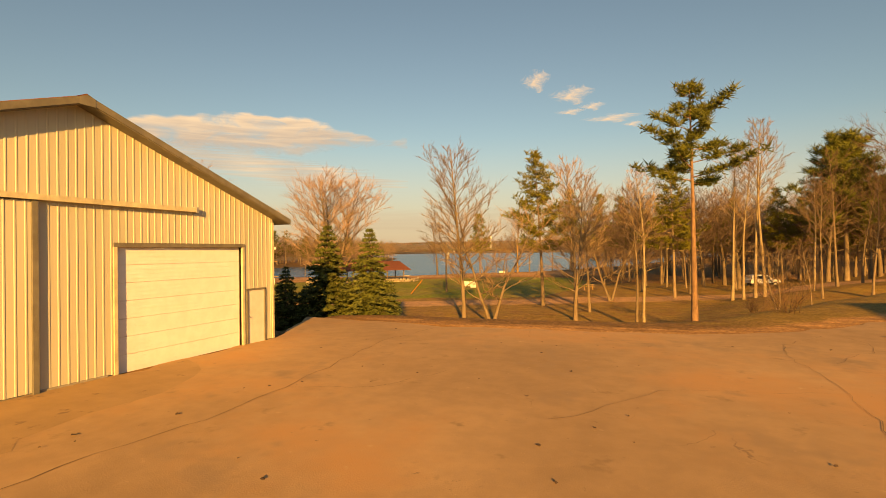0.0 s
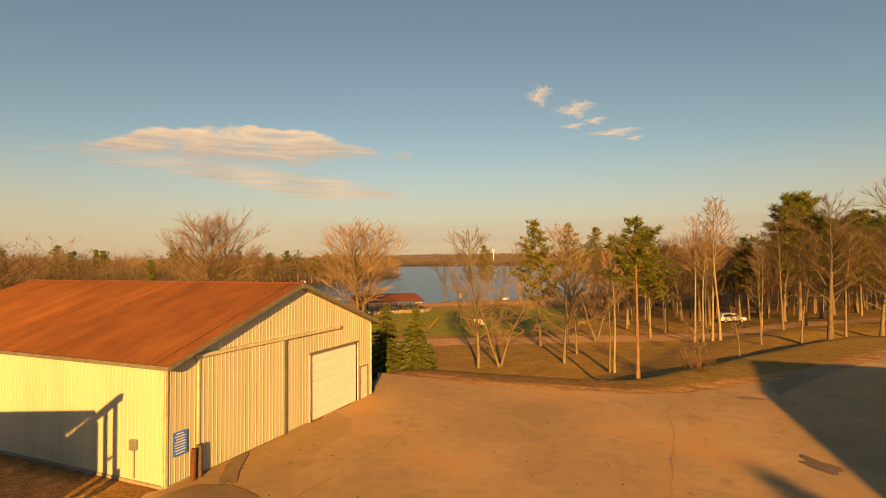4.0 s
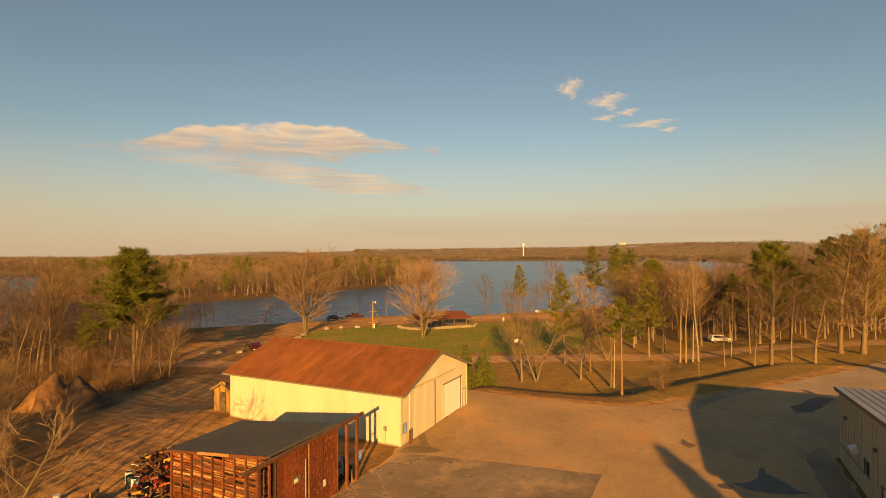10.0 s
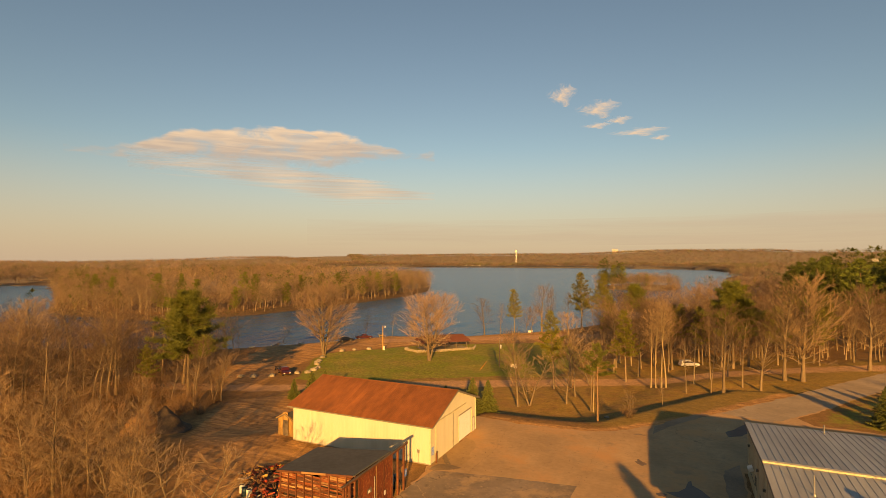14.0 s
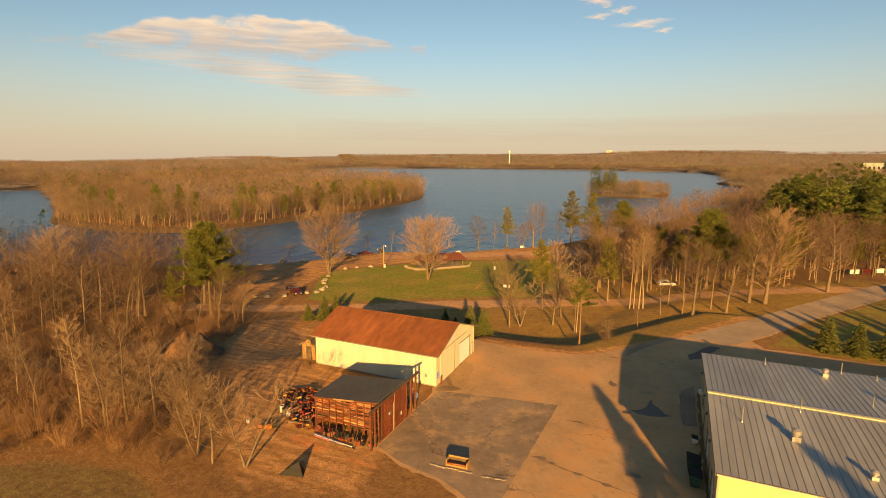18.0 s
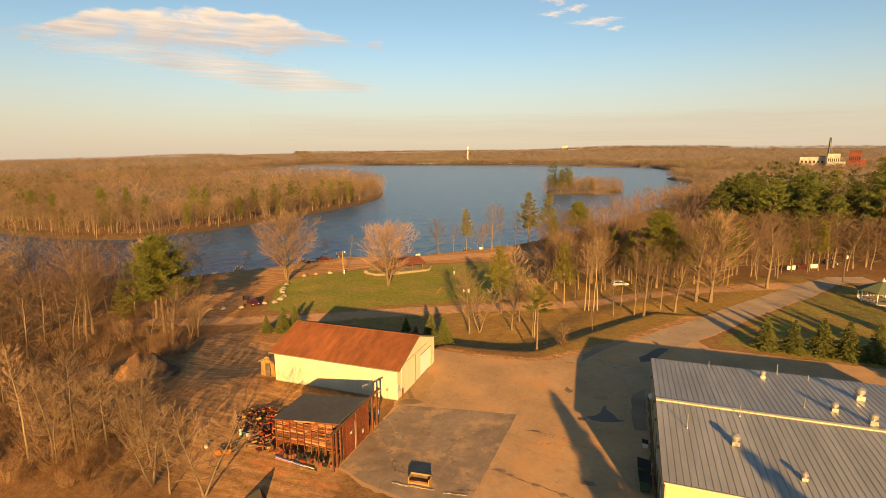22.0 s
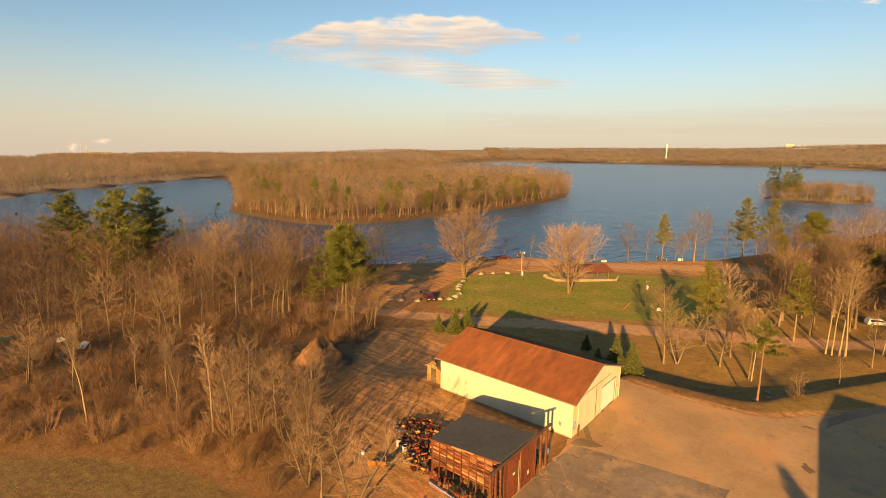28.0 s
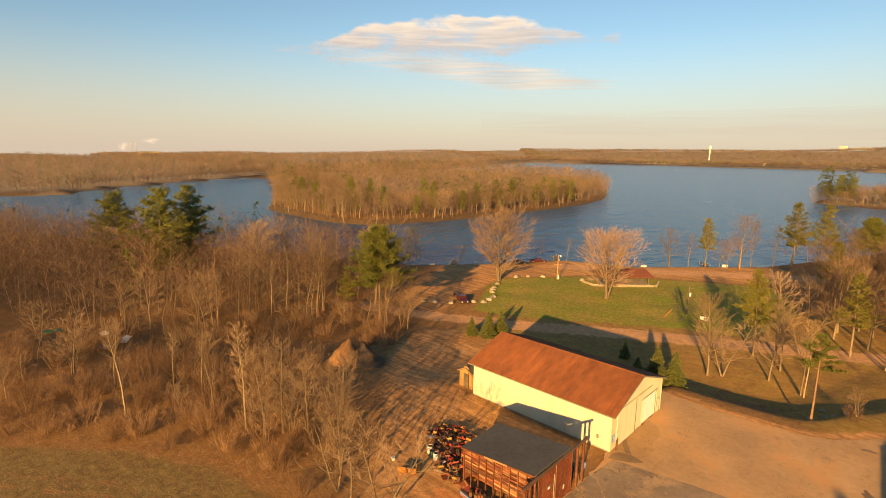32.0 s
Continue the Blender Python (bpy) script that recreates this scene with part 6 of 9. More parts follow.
def forest(label, seed, x, y, h0, h1, n, wide=0.22, tw=0.009, pines=0.08, trunks=True, pine_n=None, pine_w=0.15, tone="farwood", clump=30, green="farpine"):
    """Three joined meshes under one stand of trees: bare crowns, trunks, pines."""
    rng, r2 = random.Random(seed), np.random.RandomState(seed)
    z = height(x, y)
    hh = r2.uniform(h0, h1, len(x)) * (1 + 0.12 * waves(x, y, 22, seed))
    ang = r2.uniform(0, 2 * math.pi, len(x))
    is_pine = r2.uniform(0, 1, len(x)) < np.where(waves(x, y, clump, seed + 3) > 0.1, pines * 1.9, pines * 0.25) * (1 if pines < 1 else 9)
    stand = thing("woods", label, "woods", kind="stuff")

    lean = r2.randn(2, len(x)) * 0.07
    hue = np.clip(0.5 + 0.26 * r2.randn(len(x)) + 0.18 * waves(x, y, 45, seed + 7), 0, 1)

    def lay(templates, pick, scale=1.0):
        chunks, tints = [], []
        which = r2.randint(0, len(templates), len(x))
        for i, t in enumerate(templates):
            k = np.where(pick & (which == i))[0]
            if not len(k):
                continue
            c, s, H = np.cos(ang[k])[:, None, None], np.sin(ang[k])[:, None, None], (hh[k] * scale)[:, None, None]
            lx, ly = lean[0][k][:, None, None], lean[1][k][:, None, None]
            vx = (t[None, ..., 0] * c - t[None, ..., 1] * s + t[None, ..., 2] * lx) * H + x[k][:, None, None]
            vy = (t[None, ..., 0] * s + t[None, ..., 1] * c + t[None, ..., 2] * ly) * H + y[k][:, None, None]
            vz = t[None, ..., 2] * H + z[k][:, None, None]
            chunks.append(np.stack([vx, vy, vz], -1).reshape(-1, 3))
            tints.append(np.repeat(hue[k], len(t) * 3))
        return (np.concatenate(chunks), np.concatenate(tints)) if chunks else None

    for name, tm, pick, sc, material in (("crown", [bare_template(rng, n, wide * rng.uniform(0.8, 1.25), tw) for _ in range(6)], ~is_pine, 1.0, tone),
                                         ("trunk", [trunk_template(rng, 0.0075) for _ in range(4)], ~is_pine, 1.0, "fartrunk"),
                                         ("pine", [pine_template(rng, pine_n or n, pine_w * rng.uniform(0.85, 1.2), tw * 2.0) for _ in range(4)], is_pine, 1.1, green)):
        if name == "trunk" and not trunks:
            continue
        v = lay(tm, pick, sc)
        if v is not None:
            v, tints = v
            ob = part(name, array_mesh(name, v, np.arange(len(v)).reshape(-1, 3), M[material]), None, stand)
            mask("tone", ob.data, tints)
            ob["kind"] = "stuff"
    return stand


# pines that stand out along the shore of the point
POINTPINES = ((-187, 312, 18), (-189, 288, 19), (-186, 262, 17), (-192, 240, 20), (-187, 222, 15), (-196, 205, 19), (-190, 186, 15), (-200, 172, 20), (-193, 150, 14), (-212, 141, 18), (-222, 128, 15), (-240, 138, 21), (-247, 122, 12), (-268, 131, 19), (-300, 140, 20), (-318, 150, 17), (-340, 160, 19),
              (-205, 300, 20), (-214, 250, 19), (-228, 190, 21), (-262, 170, 20), (-290, 175, 19), (-196, 330, 17))
FRONT = [(-560, 255), (-385, 165), (-300, 114), (-262, 110), (-223, 109), (-196, 120), (-184, 160), (-181, 206), (-179, 259), (-181, 320), (-193, 380), (-218, 440)]
x, y = scatter(1, ISLE, 6.4, lambda a, b: (line_dist(a, b, FRONT) < 75) & (line_dist(a, b, FRONT) > 3))
forest("leafless brown woods with a few green pines on the wooded point", 2, x, y, 9, 19, 210, pines=0.1, tw=0.0036, wide=0.36, pine_n=230, pine_w=0.2)
x, y = scatter(11, ISLE, 7.6, lambda a, b: (line_dist(a, b, FRONT) < 24) & (line_dist(a, b, FRONT) > 2) & (a > -395) & (b < 345))
rng = random.Random(61)
for i in range(len(x)):
    plant_h("pointwood", rng.randrange(4), x[i], y[i], rng.uniform(9, 18.5) * (0.85 if rng.random() < 0.3 else 1.0), group="trees on the point")
for px, py, h in POINTPINES:
    plant_h("pointpine", int(abs(px)) % 3, px, py, h, group="pines on the point")
x, y = scatter(12, ISLE, 12.0, lambda a, b: line_dist(a, b, FRONT) >= 75)
forest("leafless woods deep on the wooded point", 16, x, y, 13, 20, 72, pines=0.1, tw=0.011, wide=0.42, pine_n=90, pine_w=0.24, trunks=False)
x, y = scatter(13, ISLE, 3.0, lambda a, b: (line_dist(a, b, FRONT) < 7))
forest("low leafless brush along the shore of the point", 14, x, y, 1.0, 6, 40, pines=0.03, tw=0.013, wide=0.5, trunks=False)
x, y = scatter(43, ISLET, 3.2, lambda a, b: poly_dist(a, b, ISLET) < 10)
forest("low brush round the small island", 44, x, y, 1.5, 5, 26, pines=0.05, tw=0.022, wide=0.5, trunks=False)
x, y = scatter(64, ISLET, 8.5, lambda a, b: b < 545)
rng = random.Random(65)
for i in range(len(x)):
    plant_h("pointwood", rng.randrange(4), x[i], y[i], rng.uniform(9, 17), label="bare hardwood on the small island", group="trees on the island")
for px, py, h in ((-38, 496, 24), (-30, 503, 22), (-46, 505, 19), (-6, 500, 14)):
    plant_h("pointpine", int(abs(px)) % 3, px, py, h, label="tall green pine on the small island", group="pines on the island")
x, y = scatter(3, ISLET, 6.5)
forest("small island of bare trees and pines", 4, x, y, 8, 15, 120, pines=0.06, tw=0.006, wide=0.32, pine_n=130, pine_w=0.2)
x, y = scatter(45, [(-56, 492), (-34, 486), (-26, 512), (-50, 520)], 9)
forest("tall pines at the end of the small island", 46, x, y, 23, 29, 40, pines=1.0, tw=0.0055, pine_n=300, pine_w=0.17, trunks=False)
x, y = scatter(47, [(-206, 215), (-190, 225), (-184, 290), (-188, 330), (-206, 330), (-204, 270)], 10)
forest("green pines along the tip of the point", 48, x, y, 16, 21, 60, pines=0.5, tw=0.0064, wide=0.36, pine_n=260, pine_w=0.2)
WEST = [(-728, 342), (-662, 231), (-607, 149), (-558, 84), (-512, 39), (-540, -60), (-1100, -400), (-1900, 100), (-1500, 800)]
x, y = scatter(5, WEST, 17, lambda a, b: (poly_dist(a, b, WEST) < 380))
x2, y2 = scatter(15, WEST, 5.5, lambda a, b: (line_dist(a, b, [(-540, -60), (-512, 39), (-558, 84), (-607, 149), (-662, 231), (-728, 342)]) < 18))
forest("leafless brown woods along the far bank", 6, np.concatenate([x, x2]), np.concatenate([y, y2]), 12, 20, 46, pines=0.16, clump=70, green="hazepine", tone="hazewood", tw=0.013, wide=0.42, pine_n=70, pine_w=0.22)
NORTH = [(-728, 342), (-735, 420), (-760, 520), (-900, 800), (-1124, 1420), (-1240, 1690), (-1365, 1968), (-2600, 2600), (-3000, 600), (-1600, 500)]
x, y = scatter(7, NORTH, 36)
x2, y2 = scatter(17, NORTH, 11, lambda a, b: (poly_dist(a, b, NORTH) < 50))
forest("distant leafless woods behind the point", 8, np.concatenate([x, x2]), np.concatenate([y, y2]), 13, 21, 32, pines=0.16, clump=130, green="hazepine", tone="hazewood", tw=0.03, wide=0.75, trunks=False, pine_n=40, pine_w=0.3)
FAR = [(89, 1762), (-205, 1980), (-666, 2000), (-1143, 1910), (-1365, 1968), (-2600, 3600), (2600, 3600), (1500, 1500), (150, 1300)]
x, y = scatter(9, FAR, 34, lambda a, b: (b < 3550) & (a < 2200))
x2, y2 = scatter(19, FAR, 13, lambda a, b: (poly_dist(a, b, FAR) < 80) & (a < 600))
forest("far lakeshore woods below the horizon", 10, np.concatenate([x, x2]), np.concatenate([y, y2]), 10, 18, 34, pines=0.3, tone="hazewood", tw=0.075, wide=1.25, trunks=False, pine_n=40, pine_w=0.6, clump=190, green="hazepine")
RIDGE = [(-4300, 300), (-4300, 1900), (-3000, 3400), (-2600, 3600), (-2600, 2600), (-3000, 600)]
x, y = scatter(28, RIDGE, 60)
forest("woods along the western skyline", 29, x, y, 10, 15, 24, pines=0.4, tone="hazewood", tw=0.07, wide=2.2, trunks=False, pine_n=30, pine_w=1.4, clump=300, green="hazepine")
EAST = [(-10, 168), (30, 295), (72, 420), (107, 600), (120, 758), (86, 877), (152, 1200), (95, 1700), (900, 1500), (700, 300), (260, 120), (130, 150), (70, 140), (30, 130)]
x, y = scatter(21, EAST, 6.4, lambda a, b: (np.hypot(a, b) < 330) & (a < 250))
forest("leafless woods beside the park", 22, x, y, 11, 18, 130, pines=0.05, tw=0.0034, wide=0.32, tone="dimtwig", pine_n=120, pine_w=0.2)
x, y = scatter(23, EAST, 20, lambda a, b: (np.hypot(a, b) >= 330) & (a < 650))
x2, y2 = scatter(27, EAST, 7, lambda a, b: (np.hypot(a, b) >= 330) & (poly_dist(a, b, EAST) < 22) & (a < 160) & (b < 1000))
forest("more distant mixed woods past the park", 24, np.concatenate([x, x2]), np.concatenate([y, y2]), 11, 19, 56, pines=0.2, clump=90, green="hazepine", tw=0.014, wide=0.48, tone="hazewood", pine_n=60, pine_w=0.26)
PINES = [(62, 186), (100, 168), (220, 180), (330, 330), (150, 340), (100, 300), (68, 228)]
x, y = scatter(25, PINES, 12.5, lambda a, b: (a < 250) & (b < 262 + 0.2 * a))
front_row = (y < 206 + 0.12 * x) | (x < 92)
rng = random.Random(67)
for i in np.where(front_row)[0]:
    plant_h("standpine", rng.randrange(4), x[i], y[i], rng.uniform(18, 27), group="tall pine stand")
x, y = x[~front_row], y[~front_row]
forest("dense stand of tall green pines", 26, x, y, 19, 27, 40, pines=1.0, tw=0.0034, pine_n=900, pine_w=0.2, trunks=False)

# ---- thicket west of the yard ----
THICKET = [(-15, -30), (-19, -25.5), (-27, -19), (-37, -11), (-41, -14), (-50, -8), (-50, 3), (-47, 6), (-55, 18), (-64, 25), (-78, 33), (-88, 48), (-96, 64), (-107, 60), (-150, 42), (-200, 18), (-300, -40), (-300, -140), (-110, -88), (-90, -74),
           (-51.5, -48), (-40, -38.2), (-30, -32.8), (-20, -30.6)]
# open ridge of leaf litter through the thicket, and the tall woods behind it
CLEAR = [(-112, -47), (-97, -38.5), (-86, -32), (-73, -25), (-64, -15.5), (-55, -5), (-49, 1)]
TALLWOOD = [(-130, -70), (-112, -43), (-98, -33), (-88, -25), (-78, -14), (-74, 0), (-75, 12), (-80, 32), (-89, 47), (-96, 63), (-107, 60), (-150, 42), (-200, 18), (-300, -40), (-300, -140)]
rng = random.Random(12)
open_ground = lambda a, b: (line_dist(a, b, CLEAR) > 3.2) & (line_dist(a, b, [(-46, -4.5), (-34, -13)]) > 4.0) & (line_dist(a, b, [(-46, -5), (-40, -19)]) > 3.2)
near = lambda a, b: (np.hypot(a - 5, b + 40) < 100) & (np.hypot(a + 65.5, b - 17.5) > 5) & (waves(a, b, 13, 9) < 0.7) & open_ground(a, b)
x, y = scatter(31, THICKET, 4.1, near)
for row in (("woods", 0, -14, -27.5, 8), ("multi", 0, -17, -27, 9.5), ("woods", 1, -20, -24.5, 8.5), ("multi", 1, -22.5, -22.5, 9), ("woods", 2, -25, -21, 9), ("elm", 0, -28, -19, 9.5), ("woods", 0, -31, -16.5, 8.5),
            ("multi", 0, -32.5, -17.5, 8), ("elm", 1, -29, -23, 10), ("multi", 1, -36, -21, 8), ("oak", 0, -58.5, 14.5, 13), ("woods", 2, -56, 12, 9), ("woods", 0, -61, 11, 9), ("oak", 1, -54.5, 17, 9), ("woods", 1, -59, 20, 10), ("multi", 0, -57, 17.5, 9),
            ("elm", 2, -31.2, -25.2, 13), ("elm", 0, -32.6, -27.0, 11.5), ("slim", 1, -41.5, -29.5, 12), ("birch", 0, -62, -36, 11), ("elm", 1, -70, -39.5, 10), ("birch", 2, -55, -30, 9), ("slim", 2, -50, -22, 10)):
    plant_h(*row)
tall = np.clip(0.5 + poly_dist(x, y, TALLWOOD) / 8, 0, 1)
rim = poly_dist(x, y, THICKET)
for i in np.argsort(np.hypot(x - 10, y + 45)):
    r = rng.random()
    lane = (x[i] + 65.5) * 0.78 - (y[i] - 17.5) * 0.62
    across = abs((x[i] + 65.5) * 0.62 + (y[i] - 17.5) * 0.78)
    if rim[i] < 3 or r > 0.22 + 0.6 * tall[i] or (0 < lane < 24 and across < 6):
        plant("brushpale" if rng.random() < 0.55 or rim[i] < 3 else "brush", rng.randrange(3), x[i], y[i], rng.uniform(0.55, 1.2) * (0.75 if rim[i] < 3 else 1))
    elif tall[i] < 0.5:
        plant_h(rng.choices(("woods", "elm", "multi"), (6, 2, 3))[0], rng.randrange(3), x[i], y[i], rng.uniform(4.5, 8.5))
    else:
        plant_h(rng.choices(("woods", "slim", "maple", "elm", "birch"), (5, 3, 4, 2, 0.5))[0], rng.randrange(3), x[i], y[i], rng.uniform(10, 18))
x, y = scatter(39, THICKET, 3.1, lambda a, b: (poly_dist(a, b, THICKET) < 15) & (np.hypot(a - 20, b + 48) < 88) & (b < 0) & open_ground(a, b))
for i in range(len(x)):
    plant("brushpale" if rng.random() < 0.5 else "brush", rng.randrange(3), x[i], y[i], rng.uniform(0.3, 0.62))
x, y = scatter(32, THICKET, 4.9, lambda a, b: ~near(a, b) & (np.hypot(a + 65.5, b - 17.5) > 6) & (np.hypot(a - 5, b + 40) >= 100) & open_ground(a, b))
forest("deep leafless thicket down to the lake", 33, x, y, 8, 18, 230, pines=0.05, tw=0.0027, wide=0.36, tone="shadewood", pine_n=200, pine_w=0.19)
# understory between the near trees
x, y = scatter(34, THICKET, 2.6, lambda a, b: (np.hypot(a - 5, b + 40) < 150) & open_ground(a, b))
forest("low leafless undergrowth and dead stalks", 35, x, y, 0.6, 2.6, 36, pines=0.0, tw=0.0045, wide=0.6, tone="dimtwig")

x, y = scatter(49, TALLWOOD, 3.0, lambda a, b: np.hypot(a - 5, b + 40) < 190)
forest("waist-high to head-high brush under the tall woods", 50, x, y, 2.5, 8, 70, pines=0.02, tw=0.004, wide=0.46, tone="shadewood", trunks=False)

# dead grass along the field and the thicket's edge
x, y = scatter(36, THICKET, 0.75, lambda a, b: (poly_dist(a, b, THICKET) < 7) & (b < 5) & (a > -75))
x2, y2 = scatter(37, [(-95, -80), (-51, -51.5), (-38, -40), (-29, -35.5), (-18, -33), (-8, -35), (-4, -29), (-12, -28), (-20, -29.5), (-30, -31.8), (-40, -37), (-52, -47), (-95, -74)], 0.7)
x3, y3 = scatter(40, [(-20, -33), (-4, -37), (0, -31), (-1, -25), (-3, -27.5), (-8, -27.5), (-9, -24), (-16, -23), (-19, -26)], 0.75)
forest("tawny dead grass and weed stalks", 38, np.concatenate([x, x2, x3]), np.concatenate([y, y2, y3]), 0.3, 1.0, 16, pines=0.0, tw=0.012, wide=0.7, trunks=False)

# ---- park trees north and east of the drive ----
GROVE = [(6, 84), (10, 72), (26, 74), (42, 66), (52, 82), (66, 100), (90, 122), (120, 140), (60, 150), (20, 138), (2, 128), (4, 108)]
x, y = scatter(41, GROVE, 5.8, lambda a, b: (line_dist(a, b, DRIVE) > 3.5) & (line_dist(a, b, CREEK) > 1.5) & (line_dist(a, b, [(29.2, 92.5), (38, 72)]) > 3.5))
for i in range(len(x)):
    kind = rng.choices(("maple", "slim", "woods", "oak", "jackpine", "birch"), (4, 4, 5, 2, 2.2, 1.2))[0]
    plant_h(kind, rng.randrange(3) if kind not in ("oak",) else rng.randrange(2), x[i], y[i], rng.uniform(11, 18), label="")
EASTEDGE = [(95, 122), (120, 112), (180, 105), (200, 150), (130, 168), (100, 150)]
x, y = scatter(42, EASTEDGE, 10)
for i in range(len(x)):
    plant_h("maple" if i % 3 else "oak", rng.randrange(2), x[i], y[i], rng.uniform(13, 18))
for row in (("jackpine", 0, -8, 148, 24), ("jackpine", 2, -2, 158, 23), ("slim", 2, -14, 150, 16), ("maple", 0, -10, 158, 15), ("maple", 1, 6, 150, 16), ("whitepine", 0, 10, 168, 18), ("woods", 2, 0, 140, 13),
            ("whitepine", 1, 58, 118, 17), ("slim", 1, -84, 92, 7), ("woods", 1, -96, 80, 8), ("woods", 3, -64, 112, 9), ("slim", 0, -58, 116, 10), ("woods", 1, -28, 140, 11), ("woods", 0, -26, 141, 12),
            ("slim", 2, 39, 66, 15), ("slim", 0, 37, 76, 15), ("birch", 1, 30, 67, 14), ("slim", 1, 28.5, 58, 12), ("slim", 0, 33, 60, 13), ("multi", 1, 9, 62, 12), ("slim", 2, 8, 50, 14), ("birch", 2, 21.6, 63.3, 18)):
    plant_h(*row)
# conifer behind the camera's way whose shadow falls on the lot
plant_h("fir", 0, 46.7, -49.5, 15.5, label="tall dark spruce south of the warehouse")

plant_h("fir", 0, 59.1, -48.0, 16.5, label="dark spruce whose top shades the warehouse roof")

# trees east of the warehouse that shade the lawn behind it
for row in (("fir", 0, 80, 19, 12), ("fir", 1, 86, 27, 11), ("fir", 0, 79, 37, 9), ("fir", 1, 88, 44, 10), ("maple", 1, 95, 34, 14), ("maple", 0, 84, 33, 12), ("fir", 1, 99, 52, 11), ("maple", 2, 92, 57, 13), ("fir", 0, 108, 62, 12)):
    plant_h(*row)

# ---- things in the yard ----
def on(x, y, rz=0.0, dz=0.0):
    return pose(x, y, hz(x, y) + dz, 0, 0, rz)


# small wooden garden shed by the barn
ss = thing("garden_shed", "small new pine-board shed with a dark gable roof", "shed", on(-23.6, 2.2, 0, -0.05) @ Matrix.Diagonal((1.12, 1.12, 1.12, 1)))
for x in np.arange(-1.05, 1.06, 0.21):
    for y in (-1.2, 1.2):
        if y > 0 or abs(x) > 0.42:
            part("plank", Geo().box((x, y, 1.15 + (0.55 * (1 - abs(x) / 1.15)) / 2), (0.2, 0.04, 2.3 + 0.5 * (1 - abs(x) / 1.15))), M["newwood"], ss)
for y in np.arange(-1.1, 1.2, 0.22):
    for x in (-1.16, 1.16):
        part("plank", Geo().box((x, y, 1.1), (0.04, 0.21, 2.2)), M["newwood"], ss)
for x in (-0.315, -0.105, 0.105, 0.315):
    part("plank", Geo().box((x, -1.2, 2.3 + 0.25 * (1 - abs(x) / 1.15)), (0.2, 0.04, 0.56 + 0.5 * (1 - abs(x) / 1.15))), M["newwood"], ss)
d = part("door", Geo().box((0, -1.2, 1.0), (0.84, 0.05, 2.0)), M["greywood"], ss, "grey-brown plank door")
part("handle", Geo().box((0.3, -1.24, 1.0), (0.05, 0.04, 0.16)), M["black"], d)
for sx in (-1, 1):
    part("roof", Geo().slab(*(((sx * 1.4, -1.45, 2.1), (0, -1.45, 2.85), (0, 1.45, 2.85), (sx * 1.4, 1.45, 2.1)) if sx < 0 else ((0, -1.45, 2.85), (1.4, -1.45, 2.1), (1.4, 1.45, 2.1), (0, 1.45, 2.85))), 0.08), M["tarroof"], ss)
    part("trim", Geo().slab((sx * 1.4, -1.47, 2.12), (0, -1.47, 2.87), (0, -1.44, 2.87), (sx * 1.4, -1.44, 2.12), 0.1 * sx), M["newwood"], ss)

# open-topped sand box in the lot
cr = thing("wooden_bin", "low open wooden sand box on the asphalt", "bin", pose(10.45, -16.85, 0.04, 0, 0, 5))
for x in (-1.18, 1.18):
    part("side_panel", Geo().box((x, 0, 0.37), (0.05, 1.0, 0.74)), M["newwood"], cr)
for i in range(3):
    part("back_board", Geo().box((0, 0.5, 0.13 + 0.25 * i), (2.4, 0.05, 0.235)), M["greywood" if i < 2 else "newwood"], cr)
    if i < 2:
        part("front_board", Geo().box((0, -0.5, 0.13 + 0.22 * i), (2.3, 0.05, 0.2)), M["redwood_h" if i else "newwood"], cr)
for x in (-1.15, 1.15):
    part("corner_post", Geo().box((x, -0.52, 0.37), (0.1, 0.1, 0.76)), M["newwood"], cr)
part("rim", Geo().box((0, 0.5, 0.77), (2.44, 0.1, 0.04)), M["slate"], cr)
part("floor_board", Geo().box((0, 0, 0.05), (2.3, 0.94, 0.05)), M["greywood"], cr)
part("sand", Geo().box((0, 0, 0.12), (2.28, 0.92, 0.1)), M["soil"], cr, "dark damp sand")
rng = random.Random(15)
for a, b, n in (((7.55, -18.0), (9.7, -17.82), 22), ((9.7, -17.82), (12.4, -17.62), 26), ((13.5, -17.8), (16.0, -17.3), 14)):
    kerb = thing("broken_kerb", "crumbled pale concrete kerb lying on the asphalt", "kerb", pose(a[0], a[1], 0.036), "broken kerbs")
    for i in range(n):
        t = (i + rng.uniform(0, 0.8)) / n
        w = rng.uniform(0.07, 0.2)
        part("chunk", Geo().box(((b[0] - a[0]) * t, (b[1] - a[1]) * t + rng.uniform(-0.09, 0.09) + 0.06 * math.sin(7 * t), 0.03), (w, w * rng.uniform(0.5, 0.9), rng.uniform(0.04, 0.09)), rz=rng.uniform(0, 90)), M["palerubble"], kerb)

# tarpaulin-covered wedge and the dug soil at the thicket's edge
solid("tarp_heap", Geo().add([(-2.0, -0.6, 0), (1.9, -0.3, 0), (1.2, 1.6, 0), (-1.0, 1.2, 0), (0.9, 0.4, 2.1), (0.2, 0.5, 1.3)], [(0, 1, 4), (1, 2, 4), (2, 3, 5, 4), (3, 0, 5), (0, 4, 5), (3, 2, 1, 0)]), M["black"],
      "black tarpaulin propped up over a heap", "tarp", on(-4.7, -25.6, 10, -0.05) @ Matrix.Diagonal((0.72, 0.72, 0.72, 1)))
rng = random.Random(8)


